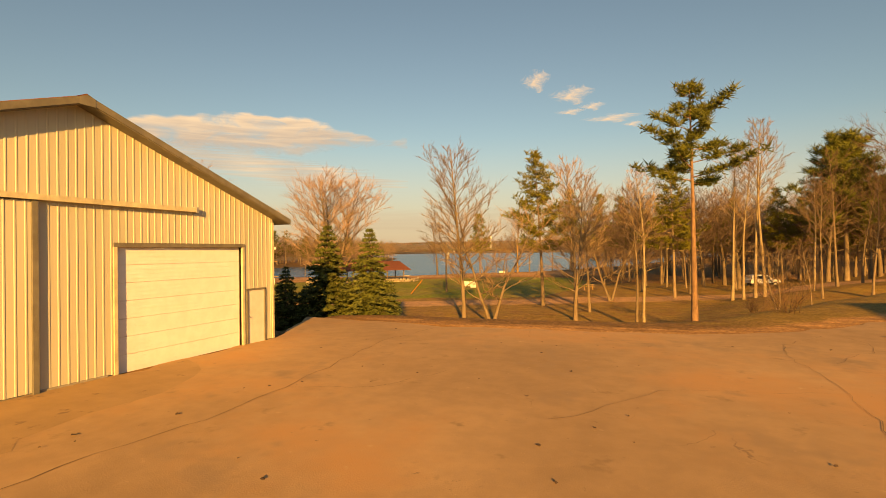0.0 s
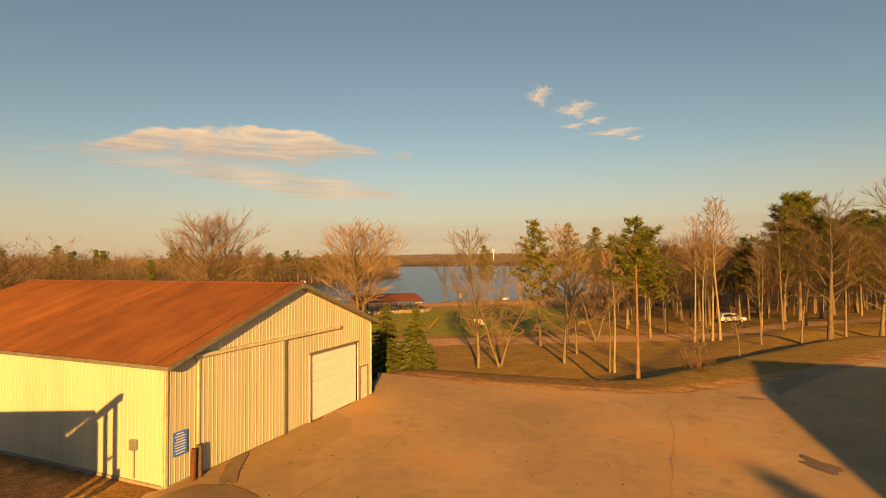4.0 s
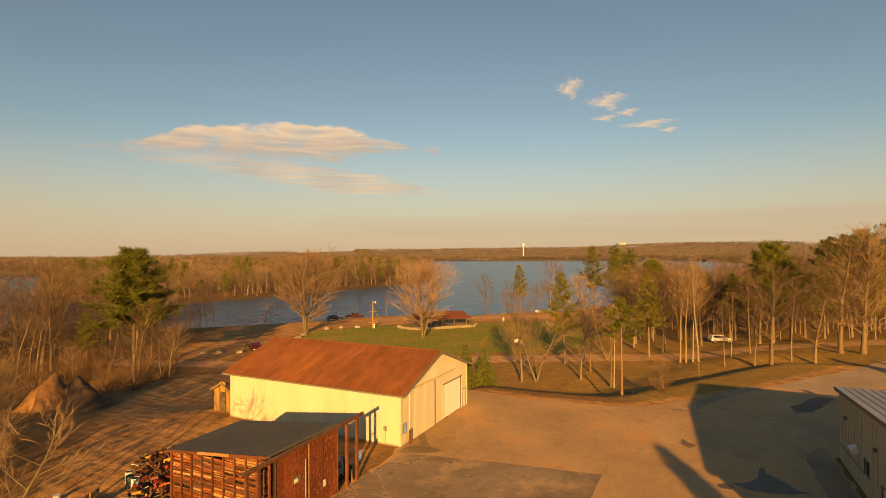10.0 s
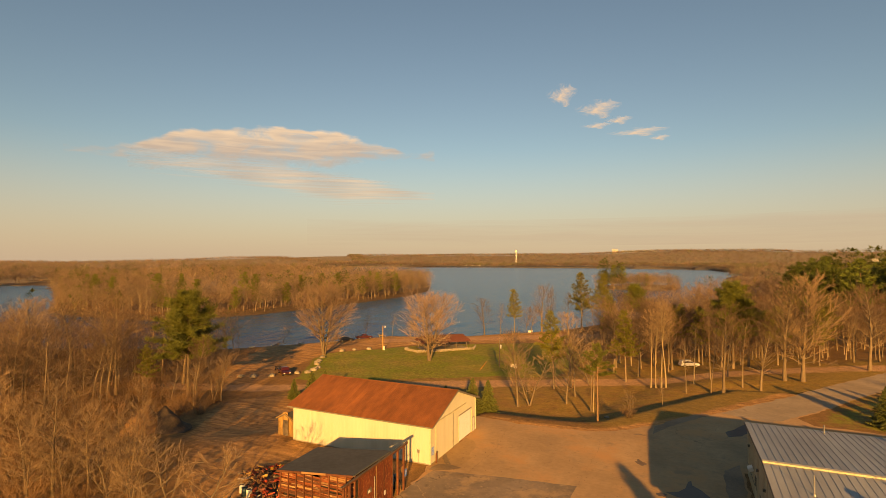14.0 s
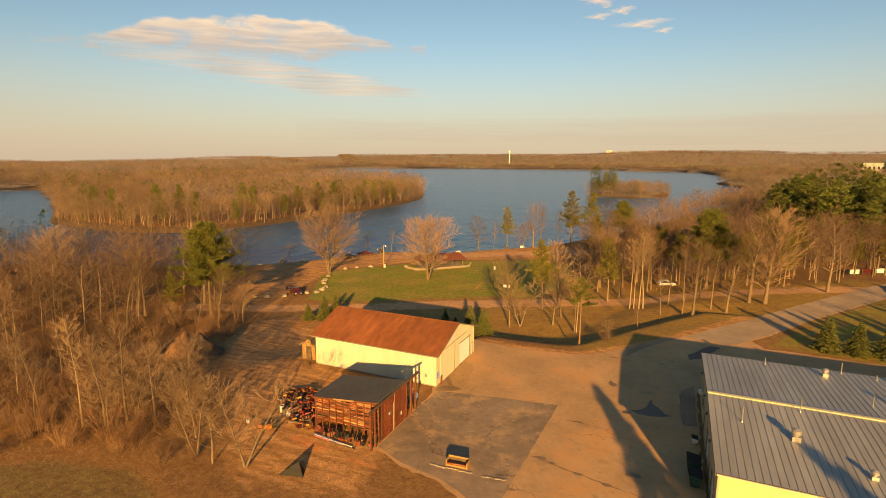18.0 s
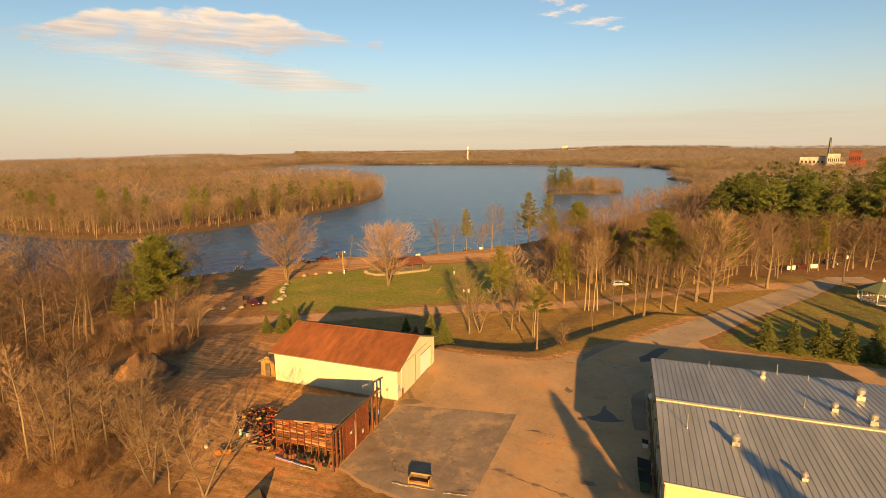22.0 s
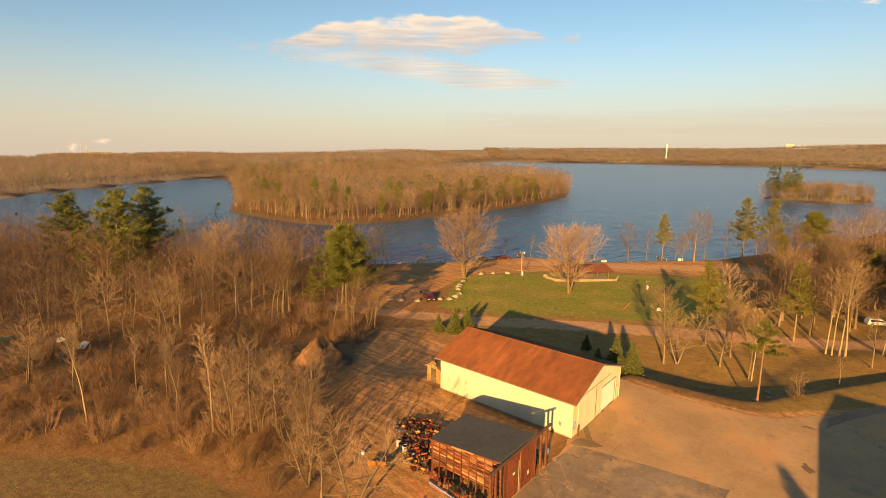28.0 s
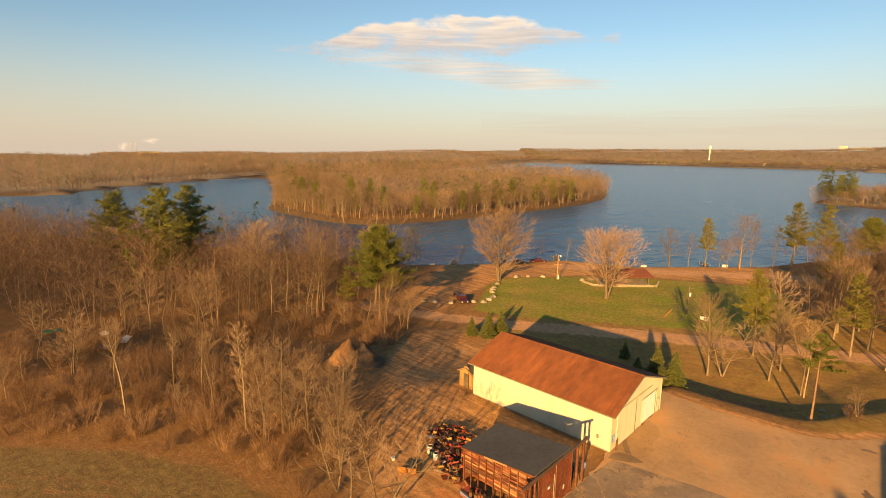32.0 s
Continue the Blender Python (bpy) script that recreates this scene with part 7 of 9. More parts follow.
def heap(name, label, x, y, rx, ry, h, material, seed, cat="mound"):
    g = Geo()
    n, rings = 26, 8
    r = random.Random(seed)
    for i in range(rings + 1):
        t = i / rings
        for j in range(n):
            a = 2 * math.pi * j / n
            w = 1 + 0.22 * noise.noise((math.cos(a) * 1.5 + seed, math.sin(a) * 1.5, t * 2))
            px, py = math.cos(a) * rx * t * w, math.sin(a) * ry * t * w
            g.v.append((px, py, h * (1 - smooth01(t)) * (1 + 0.35 * noise.noise((px * 0.9, py * 0.9, seed))) - 0.15 * t))
    for i in range(rings):
        for j in range(n):
            p, q = i * n + j, i * n + (j + 1) % n
            g.f.append((p, p + n, q + n, q))
    return solid(name, g, material, label, cat, on(x, y), smooth=True)


heap("soil_mound", "bare brown mound of dug soil beside the thicket", -45.6, -5.2, 4.0, 3.6, 3.5, M["soil"], 3)
heap("rubble_mound", "dark mound of dead branches and soil", -43.4, -3.2, 3.8, 3.4, 3.1, mat("dark_heap", (0.07, 0.05, 0.035), (0.12, 0.08, 0.05), rough=0.95, scale=3, bump=1.0), 9, "heap")

# scrap: rusty iron, boards, wheels, barrels
SCRAP = [(-19.2, -11.8), (-17.2, -9.0), (-13.8, -8.9), (-9.8, -10), (-9.5, -16.4), (-8.6, -17.4), (-12, -18.2), (-13, -16.6), (-15.4, -14.3), (-17.6, -13.4)]
heap("scrap_bed", "rust-brown bed of small scrap under the heap", -13.6, -12.6, 4.6, 3.6, 0.6, mat("scrap_bed", (0.26, 0.12, 0.055), (0.12, 0.06, 0.035), rough=0.9, scale=3, bump=1.0, specks=(((0.42, 0.28, 0.14), 2.5, 0.58, 0.64), ((0.36, 0.06, 0.035), 2.0, 0.6, 0.66))), 12, "heap")
sx, sy = scatter(51, SCRAP, 0.58)
words = {"brightred": "faded red machine part", "yellowpaint": "dull yellow machine part", "redpaint": "dull red scrap machine part", "rustmetal": "rusty iron scrap piece", "greywood": "grey scrap board", "newwood": "split orange firewood log", "white": "pale scrap panel", "black": "worn black tyre"}
for i in range(len(sx)):
    k = rng.choices(("board", "log", "iron", "wheel", "tyre", "panel"), (3.2, 1.6, 8, 2, 2.2, 1.4))[0]
    z = rng.uniform(0.0, 0.5) * min(1.0, max(0.25, (sx[i] + 19) / 4))
    m = pose(sx[i], sy[i], z, rng.uniform(-24, 24), rng.uniform(-24, 24), rng.uniform(0, 360))
    if k == "board":
        solid("old_timber", Geo().box((0, 0, 0.1), (rng.uniform(0.8, 2.2), 0.2, 0.06)), M[rng.choice(("greywood", "tanplank", "tanplank"))], "weathered scrap board on the heap", "timber", m, "scrap heap")
    elif k == "log":
        solid("firewood_log", Geo().tube([(-0.35, 0, 0.15), (0.35, 0, 0.15)], [0.13, 0.12], 8), M["greywood"], "grey-brown weathered log on the scrap heap", "log", m, "scrap heap")
    elif k == "iron":
        c = rng.choice(("rustmetal", "redpaint", "brightred", "brightred", "yellowpaint"))
        ob = thing("scrap_iron", words[c] + " on the heap", "scrap", m, "scrap heap")
        part("bar", Geo().box((0, 0, 0.2), (rng.uniform(0.7, 1.6), 0.1, 0.12)), M[c], ob)
        part("bracket", Geo().box((0.2, 0.1, 0.3), (0.12, 0.6, 0.3)), M[c], ob)
        part("plate", Geo().box((-0.2, 0, 0.3), (0.4, 0.35, 0.05), rx=20), M["rustmetal"], ob)
    elif k == "wheel":
        ob = thing("iron_flywheel", "rusty spoked iron wheel on the heap", "flywheel", m @ pose(0, 0, 0.3, 70))
        ob["group"] = "scrap heap"
        g = Geo()
        ring = [(0.42 * math.cos(a), 0.42 * math.sin(a), 0) for a in np.linspace(0, 2 * math.pi, 17)]
        part("rim", g.tube(ring, [0.05] * 17, 6, False), M["rustmetal"], ob)
        for a in np.linspace(0, math.pi, 4)[:-1]:
            part("spoke", Geo().cyl((-0.4 * math.cos(a), -0.4 * math.sin(a), 0), (0.4 * math.cos(a), 0.4 * math.sin(a), 0), 0.025, 5), M["rustmetal"], ob)
    elif k == "tyre":
        ring = [(0.3 * math.cos(a), 0.3 * math.sin(a), 0.12) for a in np.linspace(0, 2 * math.pi, 17)]
        ob = thing("car_tyre", "worn black tyre on the heap", "tyre", m, "scrap heap")
        part("tread", Geo().tube(ring, [0.11] * 17, 8, False), M["black"], ob, smooth=True)
        part("rim", Geo().cyl((0, 0, 0.06), (0, 0, 0.16), 0.2, 12), M["rustmetal"], ob)
    else:
        solid("sheet_metal", Geo().box((0, 0, 0.15), (0.9, 0.6, 0.03)), M[rng.choice(("white", "brightred", "redwood"))], "bent sheet-metal panel on the heap", "scrap", m, "scrap heap")


def barrel(x, y, material, label, tilt=0):
    ob = thing("barrel", label, "barrel", pose(x, y, 0.02, tilt, 0, 20), "barrels")
    part("drum", Geo().tube([(0, 0, z) for z in (0, 0.03, 0.28, 0.3, 0.32, 0.58, 0.6, 0.62, 0.86, 0.89)], [0.29, 0.3, 0.29, 0.31, 0.29, 0.29, 0.31, 0.29, 0.3, 0.29], 16, False), material, ob, smooth=True)
    part("lid", Geo().cyl((0, 0, 0.8), (0, 0, 0.84), 0.285, 16), M["black"], ob)


barrel(-15.1, -15.25, M["white"], "open pale steel barrel in the scrap heap")
barrel(-13.55, -15.8, M["white"], "pale barrel with a dark inside by the scrap")
barrel(-14.25, -15.75, M["teal"], "dark teal barrel between two pale ones")
plow = thing("plough_blade", "orange snowplough blade with a dark upright end wing", "plough", pose(-14.1, -19.7, 0.02, 0, 0, 34) @ Matrix.Diagonal((0.78, 0.78, 0.78, 1)))
part("frame", Geo().box((0, 0, 0.25), (2.6, 0.15, 0.15)).box((-0.6, 0.3, 0.3), (0.15, 0.9, 0.12)).box((0.4, 0.3, 0.3), (0.15, 0.9, 0.12)), M["orange"], plow)
g = Geo()
arc = [(0.05, 0.05), (-0.12, 0.3), (-0.1, 0.6), (0.1, 0.85)]
for (a0, z0), (a1, z1) in zip(arc, arc[1:]):
    g.slab((-1.3, a0 - 0.3, z0), (1.3, a0 - 0.3, z0), (1.3, a1 - 0.3, z1), (-1.3, a1 - 0.3, z1), 0.03)
part("blade", g, M["orange"], plow)
part("wing", Geo().add([(1.2, 0, 0), (1.7, 0.1, 0.1), (1.9, 0.2, 1.9), (1.3, 0.1, 1.4), (1.2, 0.06, 0), (1.7, 0.16, 0.1), (1.9, 0.26, 1.9), (1.3, 0.16, 1.4)], [(0, 1, 2, 3), (7, 6, 5, 4), (0, 4, 5, 1), (1, 5, 6, 2), (2, 6, 7, 3), (3, 7, 4, 0)]), M["black"], plow, "dark upright end wing")
part("strut", Geo().add([(1.0, -0.1, 0.1), (1.25, -0.1, 0.1), (1.35, 0.0, 1.5), (1.2, 0.0, 1.5), (1.0, 0.0, 0.1), (1.25, 0.0, 0.1), (1.35, 0.1, 1.5), (1.2, 0.1, 1.5)], [(0, 1, 2, 3), (7, 6, 5, 4), (0, 4, 5, 1), (1, 5, 6, 2), (2, 6, 7, 3), (3, 7, 4, 0)]), M["orange"], plow)
solid("plastic_tub", Geo().tube([(0, 0, 0), (0, 0, 0.05), (0, 0, 0.36), (0, 0, 0.4)], [0.17, 0.19, 0.23, 0.24], 14), M["white"], "small white plastic tub lying near the plough", "tub", pose(-17.0, -19.3, 0.02, 0, 0, 0))
for i, (x, y, l, mt, text) in enumerate(((-5.5, -18.36, 4.3, "blue", "long blue plastic pipe"), (-5.2, -18.5, 4.6, "white", "long white plastic pipe"), (-5.6, -18.62, 3.6, "pink", "faded pink plastic pipe"),
                                         (-3.6, -18.55, 3.4, "white", "long pale plastic pipe"), (-3.2, -18.9, 3.6, "greywood", "long grey timber pole"), (-6.4, -18.1, 3.0, "rustmetal", "rusty iron pipe"))):
    solid("scrap_pipe", Geo().cyl((-l / 2, 0, 0.1), (l / 2, 0, 0.1), 0.06, 8), M[mt], text + " on the ground by the shed", "pipe", pose(x, y, 0.02, 0, 0, -7 + 0.6 * i), "pipes")
for i, (x, y, w, d, tilt) in enumerate(((-8.1, -17.0, 1.1, 0.8, 24), (-7.3, -17.2, 1.0, 0.7, 18), (-6.4, -16.95, 0.9, 0.75, 28), (-9.0, -17.3, 0.8, 0.6, 12), (-5.7, -17.1, 0.7, 0.6, 20), (-10.3, -17.5, 1.2, 0.7, 15))):
    solid("sheet_metal", Geo().box((0, 0, 0.12), (w, d, 0.05)), M["redpaint" if i % 3 else "redwood_h"], "red-brown sheet slab leaning at the foot of the shed wall", "scrap", pose(x, y, 0.1, tilt, 4 * i - 8, 20 * i - 30), "scrap along the wall")
fuel_can = thing("fuel_can", "orange-red fuel can at the corner of the shed", "can", pose(-0.15, -17.75, 0.02, 0, 0, 25))
part("body", Geo().box((0, 0, 0.2), (0.4, 0.24, 0.4)), M["brightred"], fuel_can)
part("spout", Geo().cyl((0.12, 0, 0.4), (0.2, 0, 0.52), 0.03, 8), M["black"], fuel_can)
part("handle", Geo().box((-0.06, 0, 0.46), (0.2, 0.03, 0.03)).box((-0.15, 0, 0.43), (0.03, 0.03, 0.08)).box((0.03, 0, 0.43), (0.03, 0.03, 0.08)), M["black"], fuel_can)
for i in range(16):
    x, y = -6.8 + i * 0.42 + rng.uniform(-0.2, 0.2), -17.5 + rng.uniform(-0.45, 0.35)
    c = rng.choice(("black", "rustmetal", "greywood", "teal", "redpaint", "tanplank"))
    ob = thing("old_machine", "dark rusty machine under the open foot of the shed wall", "scrap", pose(x, y, 0, 0, 0, rng.uniform(0, 180)), "scrap along the wall")
    h = rng.uniform(0.25, 0.85)
    part("block", Geo().box((0, 0, h / 2), (rng.uniform(0.3, 0.7), rng.uniform(0.2, 0.4), h)), M[c], ob)
    part("wheel", Geo().cyl((0.1, -0.3, 0.2), (0.1, -0.22, 0.2), rng.uniform(0.15, 0.26), 12), M["black"], ob)
    part("lever", Geo().cyl((-0.1, 0, h), (rng.uniform(-0.4, 0.3), 0.1, h + rng.uniform(0.1, 0.5)), 0.03, 6), M["rustmetal"], ob)
# grey truck cab and machinery stored in the open bay
cab = thing("truck_cab", "blue-grey box-shaped truck cab parked in the open bay", "truck", pose(-1.25, -8.55, 0.02, 0, 0, 4))
part("body", Geo().add([(sx3 * 0.8, y, z) for sx3 in (-1, 1) for y, z in ((-0.75, 0.3), (0.75, 0.3), (0.75, 1.05), (0.5, 1.75), (-0.75, 1.8))], [(0, 1, 2, 3, 4), (9, 8, 7, 6, 5), (0, 5, 6, 1), (1, 6, 7, 2), (2, 7, 8, 3), (3, 8, 9, 4), (4, 9, 5, 0)]), M["bluegrey"], cab)
part("side_window", Geo().box((0.81, -0.1, 1.35), (0.02, 0.8, 0.45)), M["glass"], cab)
part("bumper", Geo().box((0, 0.82, 0.4), (1.6, 0.12, 0.18)), M["galv"], cab)
for wx in (-0.72, 0.72):
    part("wheel", Geo().cyl((wx - 0.1, 0.2, 0.32), (wx + 0.1, 0.2, 0.32), 0.32, 16), M["black"], cab)
for i, (x, y, w, d, h, c) in enumerate(((-0.35, -7.6, 0.6, 0.5, 1.0, "black"), (-1.1, -7.0, 0.7, 0.5, 1.3, "teal"), (-2.4, -7.8, 0.8, 0.7, 1.1, "rustmetal"), (-3.4, -8.4, 0.9, 0.8, 0.9, "greywood"))):
    ob = thing("stored_machine", "dark machine stored in the open bay", "machine", pose(x, y, 0.02, 0, 0, 12 * i), "stored machines")
    part("body", Geo().box((0, 0, 0.2 + h * 0.35), (w, d, h * 0.7)), M[c], ob)
    part("hood", Geo().slab((-w / 2, -d / 2, h * 0.9), (w / 2, -d / 2, h * 0.9), (w / 2, d / 2, h), (-w / 2, d / 2, h), 0.1), M[c], ob)
    for wx in (-w / 2, w / 2):
        part("wheel", Geo().cyl((wx - 0.05, 0, 0.2), (wx + 0.05, 0, 0.2), 0.2, 12), M["black"], ob)
for x, y in ((0.3, -8.35), (0.25, -7.75)):
    solid("leaning_board", Geo().box((0, 0, 0.45), (0.04, 0.16, 0.9)), M["newwood"], "pale board leaning in the open bay", "board", pose(x, y, 0.02, 0, -8, 0), "leaning boards")
sg = thing("notice_sign", "small blue notice on the shed post", "sign", pose(0.54, -7.12, 1.86))
part("board", Geo().box((0, 0, 0), (0.03, 0.34, 0.75)), M["blue"], sg)
for i in range(5):
    part("text_bar", Geo().box((0.018, 0, 0.25 - i * 0.11), (0.006, 0.24, 0.04)), M["white"], sg)

# cracks and damp stains on the lot
def ribbon(pts, w, seed, z=0.041, jit=0.18):
    r = random.Random(seed)
    path = []
    for (x0, y0), (x1, y1) in zip(pts, pts[1:]):
        k = max(1, int(math.hypot(x1 - x0, y1 - y0) / 0.5))
        path += [(x0 + (x1 - x0) * i / k + r.uniform(-jit, jit), y0 + (y1 - y0) * i / k + r.uniform(-jit, jit)) for i in range(k)]
    path.append(pts[-1])
    g = Geo()
    for i, (x, y) in enumerate(path):
        xa, ya = path[max(0, i - 1)]
        xb, yb = path[min(len(path) - 1, i + 1)]
        dx, dy = xb - xa, yb - ya
        q = math.hypot(dx, dy) or 1
        ww = w * r.uniform(0.35, 1.3)
        g.v += [(x - dy / q * ww, y + dx / q * ww, z), (x + dy / q * ww, y - dx / q * ww, z)]
    g.f = [(2 * i, 2 * i + 1, 2 * i + 3, 2 * i + 2) for i in range(len(path) - 1)]
    return g


for i, (pts, w) in enumerate((([(5.0, -2), (5.3, 4.7), (5.5, 6.2), (5.4, 9.3), (4.4, 15.7), (5.0, 19.5)], 0.025), ([(17.4, 2), (17.7, 10), (17.9, 14), (17.5, 17.5), (17.9, 19.5), (19.6, 22)], 0.016), ([(18.5, 16.7), (20.3, 19.2), (20.6, 20.7), (20.2, 22.1)], 0.014),
                              ([(5.4, 9.3), (7.5, 10.0), (8.5, 12.2)], 0.015), ([(17.3, 1.9), (16.8, -6), (16.9, -20)], 0.02), ([(20, 6), (24, 5.4), (26.6, 3)], 0.025), ([(19, -6), (23, -7.5), (30, -7)], 0.03), ([(12, 9), (14, 12), (17.5, 13)], 0.012),
                              ([(2, -8), (8, -7.2), (15, -9)], 0.02), ([(17.2, -11.8), (19.8, -12.6), (22.3, -13.0), (26.2, -13.9), (33, -15)], 0.1), ([(19, -2), (22.4, -2.1), (26, -2.8)], 0.06), ([(6, -15), (7.4, -7), (6.8, -1)], 0.02), ([(18, -12), (22, -13), (26, -18), (33, -17)], 0.03), ([(26, 14), (30, 20), (33, 32)], 0.02))):
    solid("pavement_crack", ribbon(pts, w * 0.5, 60 + i, 0.041 + 0.0005 * i, 0.1), M["crack"], "dark crack running across the asphalt", "crack", kind="structure")


def blot(x, y, rx, ry, seed, material, z=0.047, label="dark damp stain on the asphalt"):
    r = random.Random(seed)
    n = 36
    g = Geo()
    rot = r.uniform(0, 3)
    for j in range(n):
        a = 2 * math.pi * j / n
        k = 0.8 + 0.5 * noise.noise((math.cos(a) * 1.3 + seed * 3.1, math.sin(a) * 1.3, seed)) + 0.14 * noise.noise((math.cos(a) * 4, math.sin(a) * 4 + seed, 1))
        px, py = math.cos(a) * rx * k, math.sin(a) * ry * k
        g.v.append((x + px * math.cos(rot * 0.2) - py * math.sin(rot * 0.2), y + px * math.sin(rot * 0.2) + py * math.cos(rot * 0.2), z))
    g.f = [tuple(range(n))]
    return solid("pavement_stain", g, material, label, "stain", kind="structure")


for i, (x, y, rx, ry) in enumerate(((23.3, 11.7, 0.7, 1.1), (26.0, 3.3, 0.7, 0.6), (18.25, -11.8, 0.9, 0.5), (2.55, -13.06, 0.55, 0.3), (3.6, -12.1, 0.5, 0.25), (22.4, 22.6, 1.1, 0.35), (4.3, -1.3, 0.8, 0.28), (5.3, -1.0, 0.6, 0.2), (19.6, -12.3, 0.5, 0.25), (22.6, -13.2, 0.7, 0.25), (25.6, -13.9, 0.6, 0.3),
                                    (20.6, -2.0, 0.9, 0.2), (28, -11, 1.0, 0.5), (0.9, 2.5, 0.5, 2.2))):
    blot(x, y, rx, ry, i + 2, M["puddle" if i == 1 else "stain"], 0.054 + 0.0015 * i, label="dark wet patch on the asphalt" if i == 1 else "dark damp stain on the asphalt")
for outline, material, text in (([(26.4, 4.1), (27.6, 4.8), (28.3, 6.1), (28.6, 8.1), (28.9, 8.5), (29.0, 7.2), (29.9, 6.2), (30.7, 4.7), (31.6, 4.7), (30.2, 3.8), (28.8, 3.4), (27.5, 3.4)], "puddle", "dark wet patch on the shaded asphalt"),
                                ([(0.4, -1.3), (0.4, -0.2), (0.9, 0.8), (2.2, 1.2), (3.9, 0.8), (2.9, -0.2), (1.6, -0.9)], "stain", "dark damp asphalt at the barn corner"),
                                # brown strip that also puts the wall's shade into the asphalt
                                ([(32.5, 13.3), (34.3, 16.0), (34.3, 3.0), (32.7, 2.6), (32.3, 8.0)], "stain", "rusty brown stain and painted wall shade along the warehouse"),
                                # darker patch of asphalt, drawn with the puddle colour
                                ([(33.6, 29.0), (35.5, 32.4), (37.5, 35.4), (39.0, 35.4), (35.6, 28.0), (33.9, 26.8)], "puddle", "dark patch of asphalt behind the warehouse"),
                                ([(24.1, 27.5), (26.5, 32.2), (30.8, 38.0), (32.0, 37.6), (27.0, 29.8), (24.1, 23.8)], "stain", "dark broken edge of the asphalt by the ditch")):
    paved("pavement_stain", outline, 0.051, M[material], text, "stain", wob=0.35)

# dead leaves and crumbs of asphalt strewn over the lot
rng = random.Random(83)
g = Geo()
for _ in range(150):
    x, y, w, a = rng.uniform(3, 24), rng.uniform(-12, 19), rng.uniform(0.025, 0.075), rng.uniform(0, 6.3)
    p = [(x + w * k * math.cos(a + t), y + w * k * math.sin(a + t), 0.045 + rng.uniform(0, 0.03)) for t, k in ((0, 1), (1.3, 0.7), (2.6, 0.9), (3.9, 0.6), (5.0, 0.8))]
    g.add(p, [(0, 1, 2, 3, 4)])
solid("leaf_litter", g, M["litter"], "scattered dead leaves and crumbs on the asphalt", "leaves", kind="stuff")

# dumpster and bins by the warehouse wall
for x, y, s, c in ((33.6, -7.4, 1.0, "green"), (33.7, -9.9, 0.9, "green"), (33.9, -1.2, 0.5, "white")):
    ob = thing("dumpster", "green steel dumpster against the warehouse wall" if c == "green" else "small pale bin against the warehouse wall", "dumpster", pose(x, y, 0.04, 0, 0, 90) @ Matrix.Diagonal((s, s, s, 1)))
    part("body", Geo().add([(-0.9, -0.5, 0.15), (0.9, -0.5, 0.15), (0.9, 0.5, 0.15), (-0.9, 0.5, 0.15), (-1, -0.7, 1.3), (1, -0.7, 1.3), (1, 0.7, 1.5), (-1, 0.7, 1.5)], [(3, 2, 1, 0), (0, 1, 5, 4), (1, 2, 6, 5), (2, 3, 7, 6), (3, 0, 4, 7), (4, 5, 6, 7)]), M[c], ob)
    for sx2 in (-1.02, 1.02):
        part("lift_pocket", Geo().box((sx2, 0, 0.9), (0.12, 0.9, 0.14)), M[c], ob)
    for k in (-0.5, 0.5):
        part("lid", Geo().slab((k - 0.49, -0.72, 1.32), (k + 0.49, -0.72, 1.32), (k + 0.49, 0.72, 1.53), (k - 0.49, 0.72, 1.53), -0.05), M["black"], ob)
    for k in (-0.7, 0.7):
        part("wheel", Geo().cyl((k, -0.4, 0.1), (k + 0.1, -0.4, 0.1), 0.1, 10), M["black"], ob)
for x, y, h in ((50.5, 12.8, 1.5), (42.2, 12.6, 0.9), (54.0, 12.4, 0.6), (50.8, 2.2, 1.4), (37.6, -7.3, 1.6), (43.3, -3.0, 1.6), (60, 4, 1.2), (58, -9, 1.0)):
    stack(x, y, h)
turbine(46.8, -13.2, 0.7)

# ---- the park by the lake ----
pav = thing("park_pavilion", "open picnic pavilion with a low red shingle roof", "pavilion", on(-41.5, 92.0, 44))
PL, PW = 15.0, 7.0
part("floor_slab", Geo().box((0, 0, 0.02), (PL, PW, 0.22)), M["concrete"], pav)
for x in (-7, -3.5, 0, 3.5, 7):
    for y in (-3.1, 3.1):
        part("post", Geo().box((x, y, 1.35), (0.2, 0.2, 2.5)), M["greywood"], pav)
for sy in (-1, 1):
    part("roof", Geo().slab(*(((-8.2, -4.2, 2.5), (8.2, -4.2, 2.5), (7.0, 0, 4.2), (-7.0, 0, 4.2)) if sy < 0 else ((-7.0, 0, 4.2), (7.0, 0, 4.2), (8.2, 4.2, 2.5), (-8.2, 4.2, 2.5))), 0.15), M["pavroof"], pav)
    part("roof_end", Geo().add([(sy * 8.2, -4.2, 2.48), (sy * 8.2, 4.2, 2.48), (sy * 7.0, 0, 4.2)], [(0, 1, 2) if sy > 0 else (2, 1, 0)]), M["pavroof"], pav)
    part("beam", Geo().box((0, sy * 3.1, 2.55), (PL, 0.15, 0.3)), M["redbeam"], pav)
